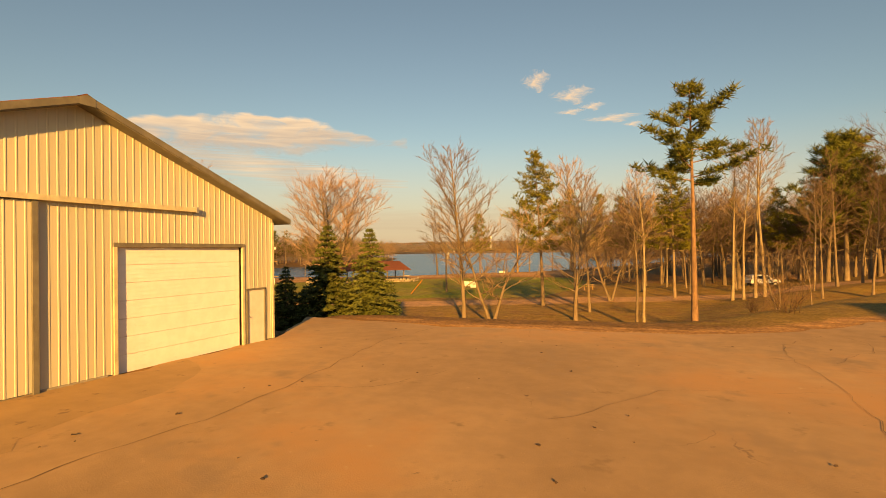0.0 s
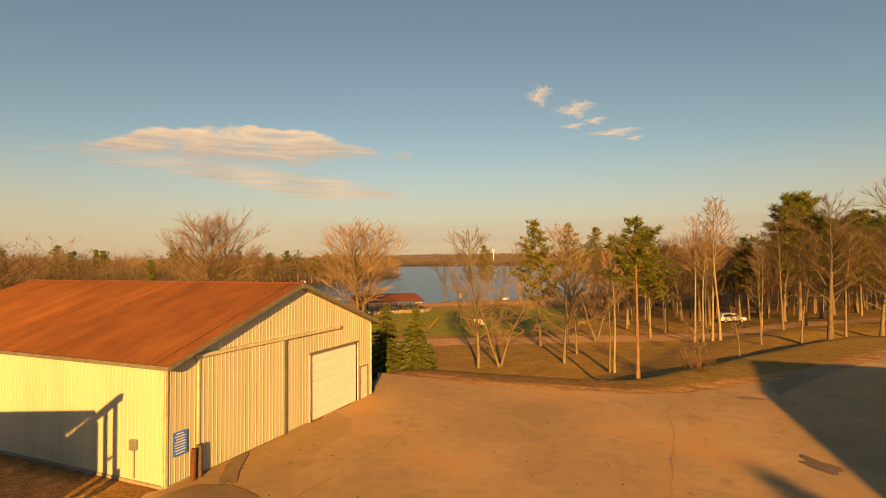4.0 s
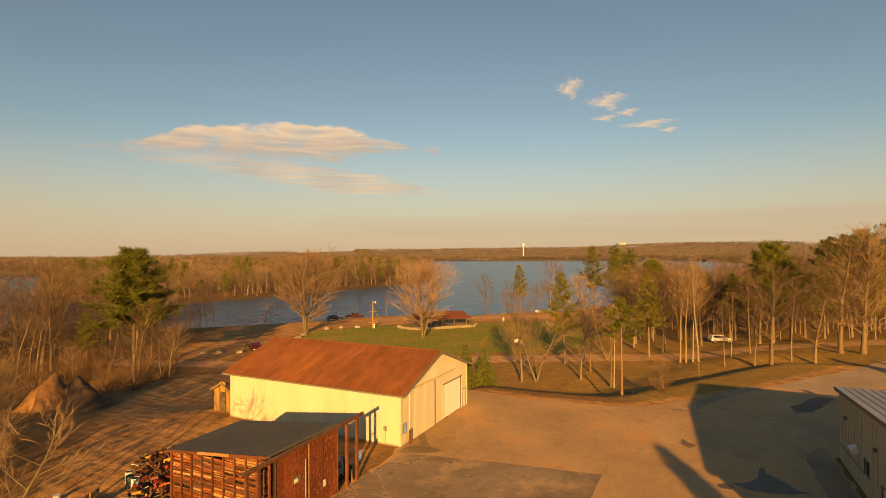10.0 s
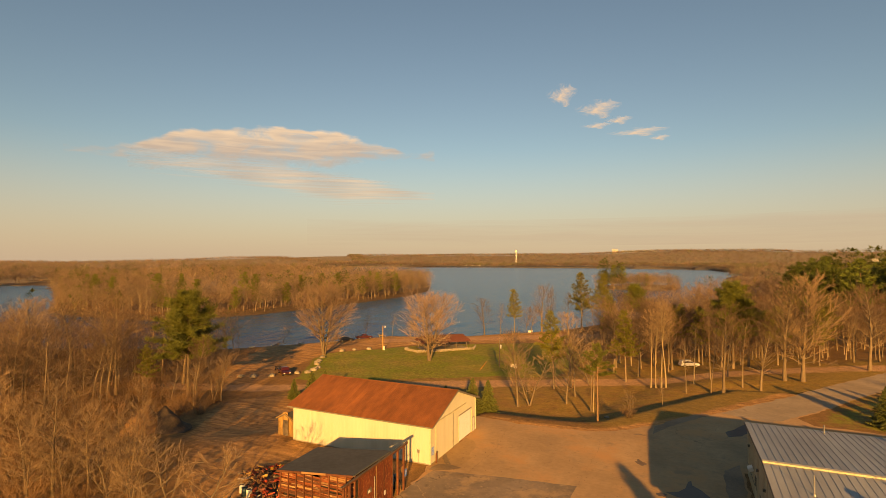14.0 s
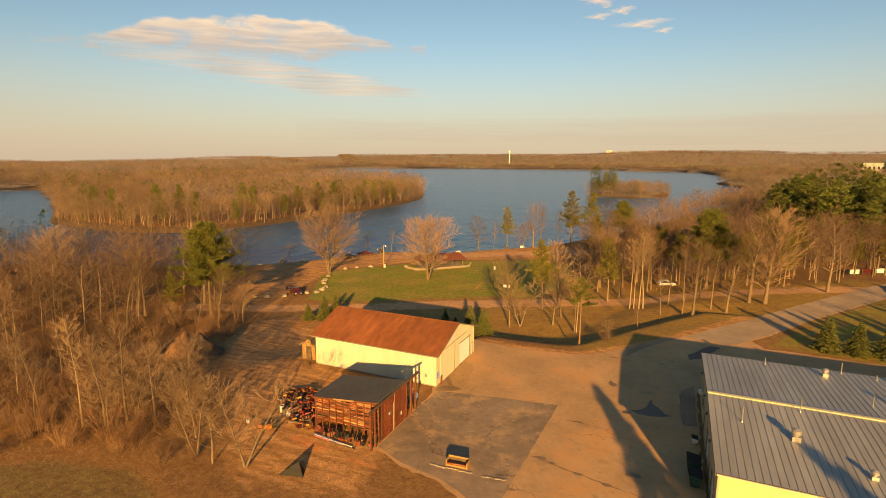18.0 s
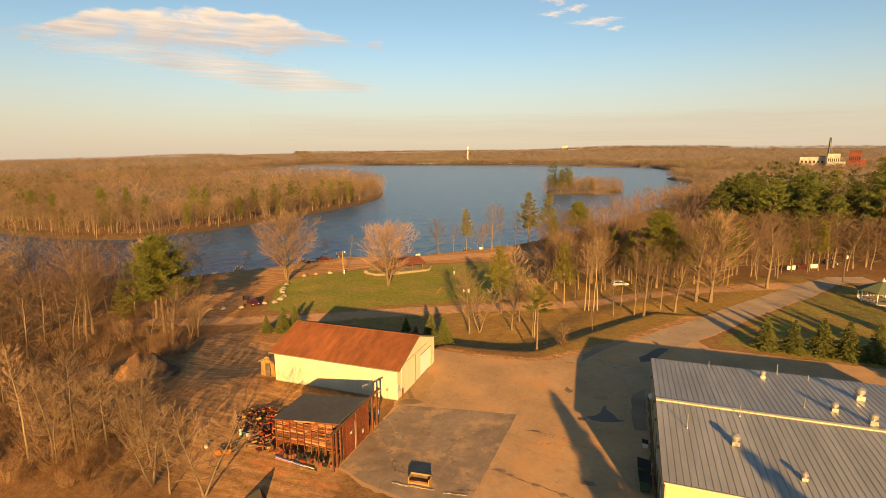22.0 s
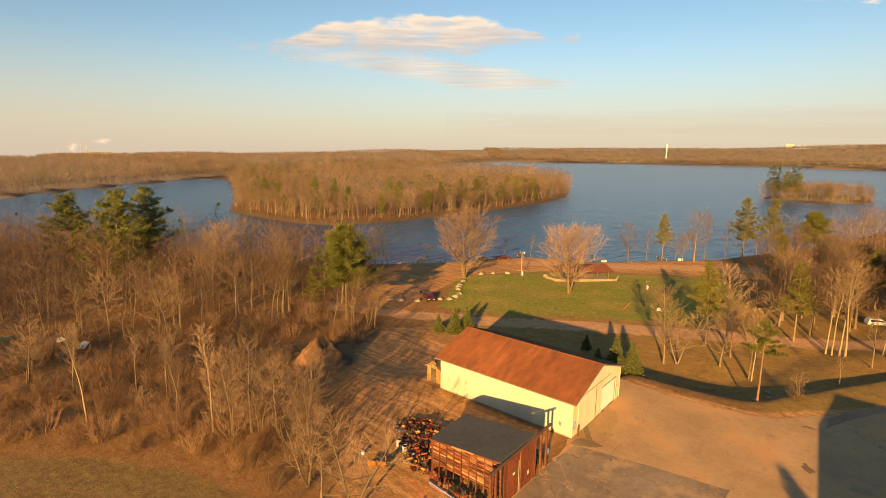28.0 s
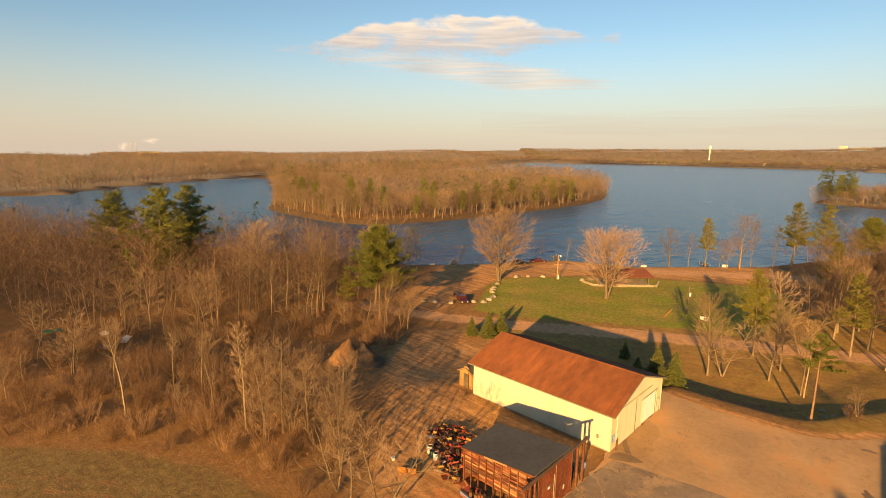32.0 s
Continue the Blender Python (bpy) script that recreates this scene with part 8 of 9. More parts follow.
for i in range(4):
    ob = thing("picnic_table", "wooden picnic table under the pavilion roof", "table", on(-41.5, 92.0, 44) @ pose(-5.2 + i * 3.4, 0.4, 0.13), "picnic tables")
    part("tabletop", Geo().box((0, 0, 0.74), (1.8, 0.75, 0.05)), M["greywood"], ob)
    for sy in (-0.7, 0.7):
        part("bench", Geo().box((0, sy, 0.44), (1.8, 0.26, 0.05)), M["greywood"], ob)
    for sx2 in (-0.6, 0.6):
        for sy in (-1, 1):
            part("leg", Geo().cyl((sx2, sy * 0.25, 0.72), (sx2, sy * 0.6, 0), 0.045, 5), M["greywood"], ob)
# low stone wall round the pavilion
wall = thing("stone_wall", "low wall of pale stacked stones round the pavilion", "wall")
rng = random.Random(21)
WL = [(-49, 82.5), (-44.5, 81.0), (-38.5, 86.5), (-31.5, 93.5), (-33.0, 99.0)]
for (x0, y0), (x1, y1) in zip(WL, WL[1:]):
    ln = math.hypot(x1 - x0, y1 - y0)
    k = int(ln / 0.75)
    for i in range(k):
        for row in range(2):
            t = (i + 0.5 * row + rng.uniform(-0.1, 0.1)) / k
            x, y = x0 + (x1 - x0) * t, y0 + (y1 - y0) * t
            s = rng.uniform(0.55, 0.8)
            g = Geo()
            g.tube([(-s / 2, 0, 0), (-s / 4, 0, 0), (s / 4, 0, 0), (s / 2, 0, 0)], [0.12, 0.24, 0.23, 0.12], 6)
            part("stone", g, M["stone"], wall).matrix_basis = pose(x, y, hz(x, y) + 0.18 + 0.36 * row, rng.uniform(0, 60), 0, math.degrees(math.atan2(y1 - y0, x1 - x0)) + rng.uniform(-15, 15))


def boulder(x, y, s, seed):
    bm = bmesh.new()
    bmesh.ops.create_icosphere(bm, subdivisions=2, radius=1)
    for v in bm.verts:
        v.co *= 1 + 0.3 * noise.noise(v.co * 1.3 + Vector((seed, 0, 0)))
        v.co.x *= 1.25
        v.co.z = max(-0.35, v.co.z * 0.75)
    me = bpy.data.meshes.new("boulder")
    bm.to_mesh(me)
    bm.free()
    me.materials.append(M["stone"])
    solid("boulder", me, M["stone"], "pale rounded boulder lining the drive", "boulder", on(x, y, seed * 40, 0.2 * s) @ Matrix.Diagonal((s, s, s, 1)), "boulders along the drive")


for i, (x, y) in enumerate(((-58.1, 43.3), (-56.2, 44.8), (-56.7, 47.6), (-57.7, 50.9), (-61.1, 54.5), (-63.3, 58.3), (-65.5, 62.5), (-66.6, 73.3), (-64.4, 76.6), (-61.3, 80.1), (-59.7, 41), (-61.5, 38.3), (-65.1, 36), (-57.2, 49.2), (-62.3, 56.2), (-67.8, 34.8), (-50.5, 84.8))):
    boulder(x, y, 0.62 + 0.22 * ((i * 7) % 5) / 5, i)
for i, (x, y, s) in enumerate(((15.3, 30.6, 0.4), (16.1, 35.5, 0.38), (18.9, 35.8, 0.42), (16.8, 32.6, 0.34), (14.2, 28.9, 0.3), (17.6, 33.8, 0.3), (13.0, 28.8, 0.34), (19.9, 37.4, 0.3), (25.8, 46.2, 0.3), (29.4, 51.6, 0.3), (10.6, 28.3, 0.25))):
    solid("culvert_rock", TREES and bpy.data.meshes["boulder"], M["stone"], "pale broken rock in the ditch", "rock", on(x, y, i * 50, 0.1) @ Matrix.Diagonal((s, s, s, 1)), "ditch rocks")

# lamp pole with flags of steel, utility poles, signs
lp = thing("lamp_pole", "tall pale timber light pole with a cross arm by the lake", "lamp post", on(-57, 81.3, 40))
part("pole", Geo().tube([(0, 0, -0.3), (0, 0, 4), (0, 0, 7.6)], [0.2, 0.17, 0.13], 8), M["newwood"], lp)
part("arm", Geo().box((0, 0, 4.6), (2.2, 0.12, 0.14)), M["newwood"], lp)
part("arm", Geo().box((0, 0, 1.6), (2.6, 0.14, 0.16)), M["newwood"], lp)
part("lamp_head", Geo().tube([(0.7, 0, 7.5), (0.7, 0, 7.1), (0.7, 0, 6.95)], [0.1, 0.24, 0.18], 10).cyl((0, 0, 7.4), (0.7, 0, 7.5), 0.035, 6), M["white"], lp)
part("base_box", Geo().box((0.3, 0.2, 0.6), (0.5, 0.5, 1.2)), M["white"], lp)
for (x, y, h, nm) in ((-15.4, 71.4, 7.3, "grey utility pole with a transformer on the lawn"), (-21.2, 138.1, 7.6, "bare wooden pole at the shore"), (86.9, 102.6, 9.7, "utility pole with a pale box by the road")):
    ob = thing("utility_pole", nm, "utility pole", on(x, y))
    part("pole", Geo().tube([(0, 0, -0.3), (0, 0, h)], [0.17, 0.12], 8), M["newwood"] if y > 130 else M["greywood"], ob)
    if y < 130:
        part("transformer", Geo().tube([(0.32, 0, h - 2.4), (0.32, 0, h - 2.3), (0.32, 0, h - 1.5), (0.32, 0, h - 1.4)], [0.15, 0.24, 0.24, 0.15], 10), M["white"], ob)
        part("lamp_arm", Geo().cyl((0, 0, h - 0.5), (0.9, 0, h - 0.3), 0.03, 6), M["galv"], ob)
ob = thing("park_sign", "white double notice board on posts", "sign", on(-10.5, 68.0, 25))
for x in (-0.9, 0.9):
    part("post", Geo().box((x, 0, 0.9), (0.1, 0.1, 1.9)), M["greywood"], ob)
part("board", Geo().box((-0.45, -0.06, 1.45), (0.85, 0.05, 0.7)), M["white"], ob)
part("board", Geo().box((0.5, -0.06, 1.35), (0.8, 0.05, 0.9)), M["white"], ob)
for k in range(4):
    part("text_bar", Geo().box((0.5, -0.09, 1.65 - k * 0.17), (0.55, 0.01, 0.06)), M["fascia"], ob)
ob = thing("guy_marker", "yellow plastic guy-wire guard on the lawn", "marker", on(-19.0, 66.5))
part("tube", Geo().cyl((0, 0, 0), (1.4, 1.0, 2.0), 0.07, 6), M["orange"], ob)
ob = thing("picnic_table", "brown wooden picnic table in the grass", "table", on(4.2, 80.5, 20), "picnic tables")
part("tabletop", Geo().box((0, 0, 0.74), (1.8, 0.75, 0.05)), M["newwood"], ob)
for sy in (-0.7, 0.7):
    part("bench", Geo().box((0, sy, 0.44), (1.8, 0.26, 0.05)), M["newwood"], ob)
for sx2 in (-0.6, 0.6):
    for sy in (-1, 1):
        part("leg", Geo().cyl((sx2, sy * 0.25, 0.72), (sx2, sy * 0.6, 0), 0.045, 5), M["newwood"], ob)


def vehicle(x, y, rz, paint, label, style="suv", name="parked_car", group="parked vehicles"):
    ob = thing(name, label, "car", on(x, y, rz), group)
    L, W = (4.7, 1.85) if style == "suv" else (5.7, 1.95)
    prof = [(-L / 2, 0.45), (-L / 2, 0.95), (-L / 2 + 0.1, 1.05)]
    prof += [(-L / 2 + 0.35, 1.7), (-0.9 + L * 0.0, 1.78), (0.35, 1.72), (1.05, 1.1)] if style == "suv" else [(-0.65, 1.08), (-0.6, 1.75), (0.55, 1.78), (1.15, 1.15)]
    prof += [(L / 2 - 0.2, 0.98), (L / 2, 0.8), (L / 2, 0.45)]
    g = Geo()
    n = len(prof)
    for s, inset in ((-1, 0), (1, 0)):
        for px, pz in prof:
            w = W / 2 - (0.16 if pz > 1.3 else 0.0)
            g.v.append((px, s * w, pz))
    g.f = [tuple(range(n)), tuple(reversed(range(n, 2 * n)))] + [(i, n + i, n + (i + 1) % n, (i + 1) % n) for i in range(n)]
    body = part("body", g, paint, ob)
    top0, top1 = (-L / 2 + 0.42, 0.85) if style == "suv" else (-0.5, 0.95)
    for s in (-1, 1):
        part("window", Geo().add([(top0, s * (W / 2 + 0.012), 1.15), (top1 - 0.05, s * (W / 2 + 0.012), 1.15), (top1 - 0.5, s * (W / 2 - 0.135), 1.62), (top0 + 0.15, s * (W / 2 - 0.135), 1.62)], [(0, 1, 2, 3) if s < 0 else (3, 2, 1, 0)]), M["glass"], ob)
        part("headlight", Geo().box((L / 2 - 0.02, s * 0.68, 0.75), (0.08, 0.35, 0.16)), M["white"], ob)
        part("tail_light", Geo().box((-L / 2 + 0.0, s * 0.75, 0.85), (0.08, 0.2, 0.22)), M["redpaint"], ob)
        for wx in (-L / 2 + 0.85, L / 2 - 0.9):
            w = part("wheel", Geo().cyl((wx, s * (W / 2 - 0.22), 0.34), (wx, s * (W / 2 + 0.02), 0.34), 0.34, 14), M["black"], ob)
            part("rim", Geo().cyl((wx, s * (W / 2 + 0.015), 0.34), (wx, s * (W / 2 + 0.03), 0.34), 0.2, 10), M["galv"], w)
    part("windscreen", Geo().add([(top1 + 0.18, -W / 2 + 0.12, 1.17), (top1 + 0.18, W / 2 - 0.12, 1.17), (top1 - 0.38, W / 2 - 0.26, 1.66), (top1 - 0.38, -W / 2 + 0.26, 1.66)], [(0, 1, 2, 3)]), M["glass"], ob)
    part("bumper", Geo().box((L / 2 + 0.03, 0, 0.5), (0.12, W - 0.1, 0.2)), M["black"], ob)
    if style == "truck":
        part("bed_floor", Geo().box((-L / 2 + 1.05, 0, 1.085), (1.9, W - 0.3, 0.02)), M["black"], ob)
    return ob


vehicle(29.2, 92.5, 25, M["carwhite"], "white car parked under bare trees")
vehicle(-60.6, 41.6, -35, M["carred"], "dark maroon pickup with a trailer on the dirt", "truck")
tr = thing("boat_trailer", "dark empty boat trailer behind the pickup", "trailer", on(-65.0, 44.6, -35))
part("frame", Geo().box((0, 0.6, 0.55), (4.2, 0.1, 0.12)).box((0, -0.6, 0.55), (4.2, 0.1, 0.12)).box((-1.9, 0, 0.55), (0.1, 1.3, 0.1)).box((1.5, 0, 0.55), (0.1, 1.3, 0.1)).box((2.7, 0, 0.55), (1.8, 0.1, 0.1)), M["black"], tr)
for s in (-1, 1):
    part("wheel", Geo().cyl((-0.5, s * 0.75, 0.3), (-0.5, s * 0.95, 0.3), 0.3, 12), M["black"], tr)
vehicle(-74.6, 97.2, 50, M["carred"], "dark red pickup parked by the water", "truck")
vehicle(-77.4, 90.4, 52, M["cardark"], "black car parked by the water")
vehicle(96, 141, 10, M["cardark"], "dark car far off under the trees")
# docks and shore things
for x, y, rz, l in ((-98.5, 78.5, 120, 7), (-76, 112.5, 130, 9), (-33, 144.5, 128, 6)):
    ob = thing("boat_dock", "grey plank dock running into the lake", "dock", pose(x, y, LAKE_Z + 0.45, 0, 0, rz), "docks")
    for i in range(int(l / 0.3)):
        part("plank", Geo().box((i * 0.3, 0, 0), (0.27, 1.6, 0.05)), M["greywood"], ob)
    for i in range(3):
        for s in (-0.85, 0.85):
            part("post", Geo().cyl((i * (l - 0.6) / 2 + 0.2, s, -1.6), (i * (l - 0.6) / 2 + 0.2, s, 0.5), 0.07, 7), M["galv"], ob)
for i, (x, y) in enumerate(((-90, 82.2), (-26.8, 141.8), (-47.0, 121.5), (-100.5, 70.5))):
    ob = thing("storage_box", "white storage box at the shore", "box", on(x, y, 30 * i), "shore boxes")
    part("body", Geo().box((0, 0, 0.5), (1.6, 1.0, 1.0)), M["white"], ob)
    part("lid", Geo().box((0, 0, 1.04), (1.7, 1.1, 0.08)), M["trim"], ob)

# gazebo on the east lawn
gz = thing("gazebo", "white-railed gazebo with a pale green roof on the lawn", "gazebo", on(89.5, 86.0, 15))
hexa = [(4.6 * math.cos(a), 4.6 * math.sin(a)) for a in np.linspace(0, 2 * math.pi, 9)[:-1]]
part("floor", Geo().prism(hexa, -0.05, 0.25), M["concrete"], gz)
for i in range(8):
    (x0, y0), (x1, y1) = hexa[i], hexa[(i + 1) % 8]
    part("post", Geo().box((x0, y0, 1.6), (0.22, 0.22, 2.8)), M["white"], gz)
    k = 1.16
    part("roof_panel", Geo().add([(x0 * k, y0 * k, 2.85), (x1 * k, y1 * k, 2.85), (0, 0, 5.2), (x0 * k, y0 * k, 2.75), (x1 * k, y1 * k, 2.75), (0, 0, 5.1)], [(0, 1, 2), (5, 4, 3), (0, 3, 4, 1)]), M["greenroof"], gz)
    if i != 5:
        ang = math.degrees(math.atan2(y1 - y0, x1 - x0))
        rail = part("rail", Geo().box(((x0 + x1) / 2, (y0 + y1) / 2, 1.15), (math.hypot(x1 - x0, y1 - y0), 0.1, 0.12), rz=ang), M["white"], gz)
        for q in range(1, 12):
            t = q / 12
            part("baluster", Geo().box((x0 + (x1 - x0) * t, y0 + (y1 - y0) * t, 0.7), (0.06, 0.06, 0.8)), M["white"], rail)
part("finial", Geo().tube([(0, 0, 5.1), (0, 0, 5.4), (0, 0, 5.9)], [0.35, 0.3, 0.02], 8), M["white"], gz)
for i, (x, y, c) in enumerate(((79.8, 122.8, "white"), (83.4, 125, "carred"), (87, 127.4, "white"))):
    ob = thing("banner", "pale cloth banner hung between posts" if c == "white" else "purple-red cloth banner hung between posts", "banner", on(x, y, 30), "banners")
    part("cloth", Geo().box((0, 0, 1.1), (3.2, 0.05, 1.3)), M[c], ob)
    for s in (-1.6, 1.6):
        part("post", Geo().box((s, 0, 0.9), (0.08, 0.08, 1.8)), M["greywood"], ob)
# dumped sheets in the thicket
for i, (x, y, c, w) in enumerate(((-89, -31, "white", 2.4), (-84, -28.5, "white", 1.6), (-82, -29.3, "white", 1.2), (-96, -38, "green", 3.2), (-94, -35, "newwood", 1.6), (-80, -33, "galv", 1.4))):
    solid("dumped_sheet", Geo().box((0, 0, 0.5), (w, 1.2, 0.12), rx=14), M[c], ("pale", "pale", "pale", "green", "yellow wooden", "grey")[i] + " sheet dumped among the brush", "sheet", on(x, y, 25 * i), "dumped sheets")

# ---- on the far shore ----
def bearing(az, dist):
    return math.sin(radians(az)) * dist, math.cos(radians(az)) * dist


zt = hz(-806, 2670)
wtw = thing("water_tower", "pale bulb-topped water tower on the far shore", "water tower", pose(-806, 2670, zt) @ Matrix.Diagonal((0.75, 0.75, (84 - zt) / 64, 1)))
part("stem", Geo().tube([(0, 0, 0), (0, 0, 8), (0, 0, 48)], [7, 3.4, 3.2], 14), M["white"], wtw)
part("tank", Geo().tube([(0, 0, 46), (0, 0, 50), (0, 0, 55), (0, 0, 61), (0, 0, 64)], [3, 7, 8.6, 7, 2], 16), M["white"], wtw)


def mill(az, dist, w, h, material, label, chimneys=1, name="factory"):
    x, y = bearing(az, dist)
    ob = thing(name, label, "building", pose(x, y, hz(x, y), 0, 0, -az))
    part("hall", Geo().box((0, 0, h / 2), (w, 40, h)), material, ob)
    part("hall", Geo().box((w * 0.6, 0, h / 4), (w * 0.7, 40, h / 2)), material, ob)
    part("roof", Geo().box((0, 0, h + 0.6), (w + 2, 42, 1.2)), M["tarroof"], ob)
    for i in range(6):
        part("window", Geo().box((-w * 0.4 + i * w * 0.16, -20.2, h * 0.6), (w * 0.07, 0.5, h * 0.2)), M["glass"], ob)
    for i in range(chimneys):
        part("chimney", Geo().tube([(-w * 0.7 - i * 25, 0, 0), (-w * 0.7 - i * 25, 0, h * 2.6)], [1.5, 1.2], 12), M["farhouse"], ob)
    return ob


mill(-73.7, 3560, 100, 34, M["yellow"], "pale distant paper mill with chimneys", 2)
mill(-75.6, 3540, 130, 17, M["farhouse"], "low white distant mill sheds", 1)
mill(20.3, 1500, 22, 43, M["redpaint"], "red-brown distant mill block", 0)
mill(18.8, 1500, 24, 37, M["farhouse"], "white distant factory block", 0)
mill(17.2, 1520, 50, 29, M["farhouse"], "low pale distant factory sheds", 0)
for az, w, top, text in ((-6.6, 38, 98.5, "white distant factory block on the skyline"), (-4.2, 215, 89.5, "long white distant warehouse on the skyline")):
    x, y = 24 + 3690 * math.sin(radians(az)), -55 + 3690 * math.cos(radians(az))
    ob = thing("warehouse", text, "building", pose(x, y, hz(x, y), 0, 0, -az))
    part("hall", Geo().box((0, 0, (top - hz(x, y)) / 2), (w, 40, top - hz(x, y))), M["farhouse"], ob)
    part("roof", Geo().box((0, 0, top - hz(x, y) + 0.3), (w + 1.5, 41, 0.6)), M["white"], ob)
x, y = bearing(18.0, 1900)
ch = thing("mill_chimney", "tall dark distant chimney stack", "chimney", pose(x, y, hz(x, y)))
part("stack", Geo().tube([(0, 0, 0), (0, 0, 84 - hz(x, y))], [4.0, 2.6], 12), M["cardark"], ch)
part("cap", Geo().cyl((0, 0, 83 - hz(x, y)), (0, 0, 85 - hz(x, y)), 3.0, 12), M["cardark"], ch)
rng = random.Random(31)
for i, (az, dist) in enumerate(((-22.4, 2250), (-21.7, 2300), (-20.9, 2260), (-5.2, 2080), (-4.4, 2120), (-3.7, 2060), (-2.9, 2140), (-12.0, 2250), (-9.0, 2200), (-1.5, 2050), (0.4, 2100))):
    x, y = bearing(az, dist)
    ob = thing("house", "small pale house on the far shore", "house", pose(x, y, hz(x, y) + rng.uniform(4, 10), 0, 0, rng.uniform(-30, 30)), "lakeshore houses")
    part("wall", Geo().box((0, 0, -3), (9, 7, 15)), M["farhouse"], ob)
    part("roof", Geo().add([(-5.2, -4.2, 4.4), (5.2, -4.2, 4.4), (5.2, 4.2, 4.4), (-5.2, 4.2, 4.4), (-5.2, 0, 7), (5.2, 0, 7)], [(0, 1, 5, 4), (2, 3, 4, 5), (0, 4, 3), (1, 2, 5), (3, 2, 1, 0)]), M["tarroof"] if i % 2 else M["pavroof"], ob)
    for k in (-4, 0, 4):
        part("window", Geo().box((k * 0.7, -3.6, 2.5), (1.2, 0.3, 1.6)), M["glass"], ob)

# ---- clouds, a long way off ----
def cloud_material(name, kind, col, glow, density, edge):
    m = bpy.data.materials.new(name)
    m.use_nodes = True
    nt = m.node_tree
    n, l = nt.nodes, nt.links
    for q in list(n):
        n.remove(q)
    out, mixs, em, tp = (n.new(k) for k in ("ShaderNodeOutputMaterial", "ShaderNodeMixShader", "ShaderNodeEmission", "ShaderNodeBsdfTransparent"))
    uv = n.new("ShaderNodeUVMap")
    mp = n.new("ShaderNodeMapping")
    mp.inputs["Scale"].default_value = {"bank": (8.0, 4.5, 1), "streak": (3.2, 22.0, 1)}.get(kind, (2.6, 2.2, 1))
    mp.inputs["Rotation"].default_value = (0, 0, radians(-12 if kind == "bank" else -3))
    l.new(uv.outputs[0], mp.inputs["Vector"])
    nz = n.new("ShaderNodeTexNoise")
    nz.inputs["Scale"].default_value, nz.inputs["Detail"].default_value, nz.inputs["Roughness"].default_value = 1.0, 9.0, 0.6
    nz.inputs["Distortion"].default_value = 0.6
    l.new(mp.outputs[0], nz.inputs["Vector"])
    at = n.new("ShaderNodeAttribute")
    at.attribute_name = "thick"
    add = n.new("ShaderNodeMath")
    add.operation = "ADD"
    sub = n.new("ShaderNodeMapRange")
    for k, v in (("From Min", 0.25), ("From Max", 0.75), ("To Min", -0.75), ("To Max", 0.75)):
        sub.inputs[k].default_value = v
    l.new(nz.outputs["Fac"], sub.inputs["Value"])
    l.new(sub.outputs[0], add.inputs[0])
    l.new(at.outputs["Fac"], add.inputs[1])
    rp = n.new("ShaderNodeMapRange")
    rp.interpolation_type = "SMOOTHSTEP"
    for k, v in (("From Min", 0.5 - edge), ("From Max", 0.5 + edge), ("To Min", 0.0), ("To Max", density)):
        rp.inputs[k].default_value = v
    l.new(add.outputs[0], rp.inputs["Value"])
    cr = n.new("ShaderNodeMix")
    cr.data_type = "RGBA"
    cr.inputs["A"].default_value, cr.inputs["B"].default_value = (*col[0], 1), (*col[1], 1)
    lit = n.new("ShaderNodeAttribute")
    lit.attribute_name = "lit"
    fold = n.new("ShaderNodeTexNoise")
    fold.inputs["Scale"].default_value, fold.inputs["Detail"].default_value, fold.inputs["Distortion"].default_value = 1.0, 6.0, 0.8
    fm = n.new("ShaderNodeMapping")
    fm.inputs["Scale"].default_value, fm.inputs["Rotation"].default_value = (5.0, {"bank": 12.0, "layer": 5.0}.get(kind, 26.0), 1), (0, 0, radians(-6))
    l.new(uv.outputs[0], fm.inputs["Vector"])
    l.new(fm.outputs[0], fold.inputs["Vector"])
    swing = n.new("ShaderNodeMapRange")
    for k, v in (("From Min", 0.3), ("From Max", 0.7), ("To Min", -0.3), ("To Max", 0.3)):
        swing.inputs[k].default_value = v
    l.new(fold.outputs["Fac"], swing.inputs["Value"])
    both = n.new("ShaderNodeMath")
    both.operation, both.use_clamp = "ADD", True
    l.new(swing.outputs[0], both.inputs[0])
    l.new(lit.outputs["Fac"], both.inputs[1])
    l.new(both.outputs[0], cr.inputs["Factor"])
    l.new(cr.outputs["Result"], em.inputs["Color"])
    em.inputs["Strength"].default_value = glow
    l.new(rp.outputs[0], mixs.inputs["Fac"])
    l.new(tp.outputs[0], mixs.inputs[1])
    l.new(em.outputs[0], mixs.inputs[2])
    l.new(mixs.outputs[0], out.inputs["Surface"])
    return m


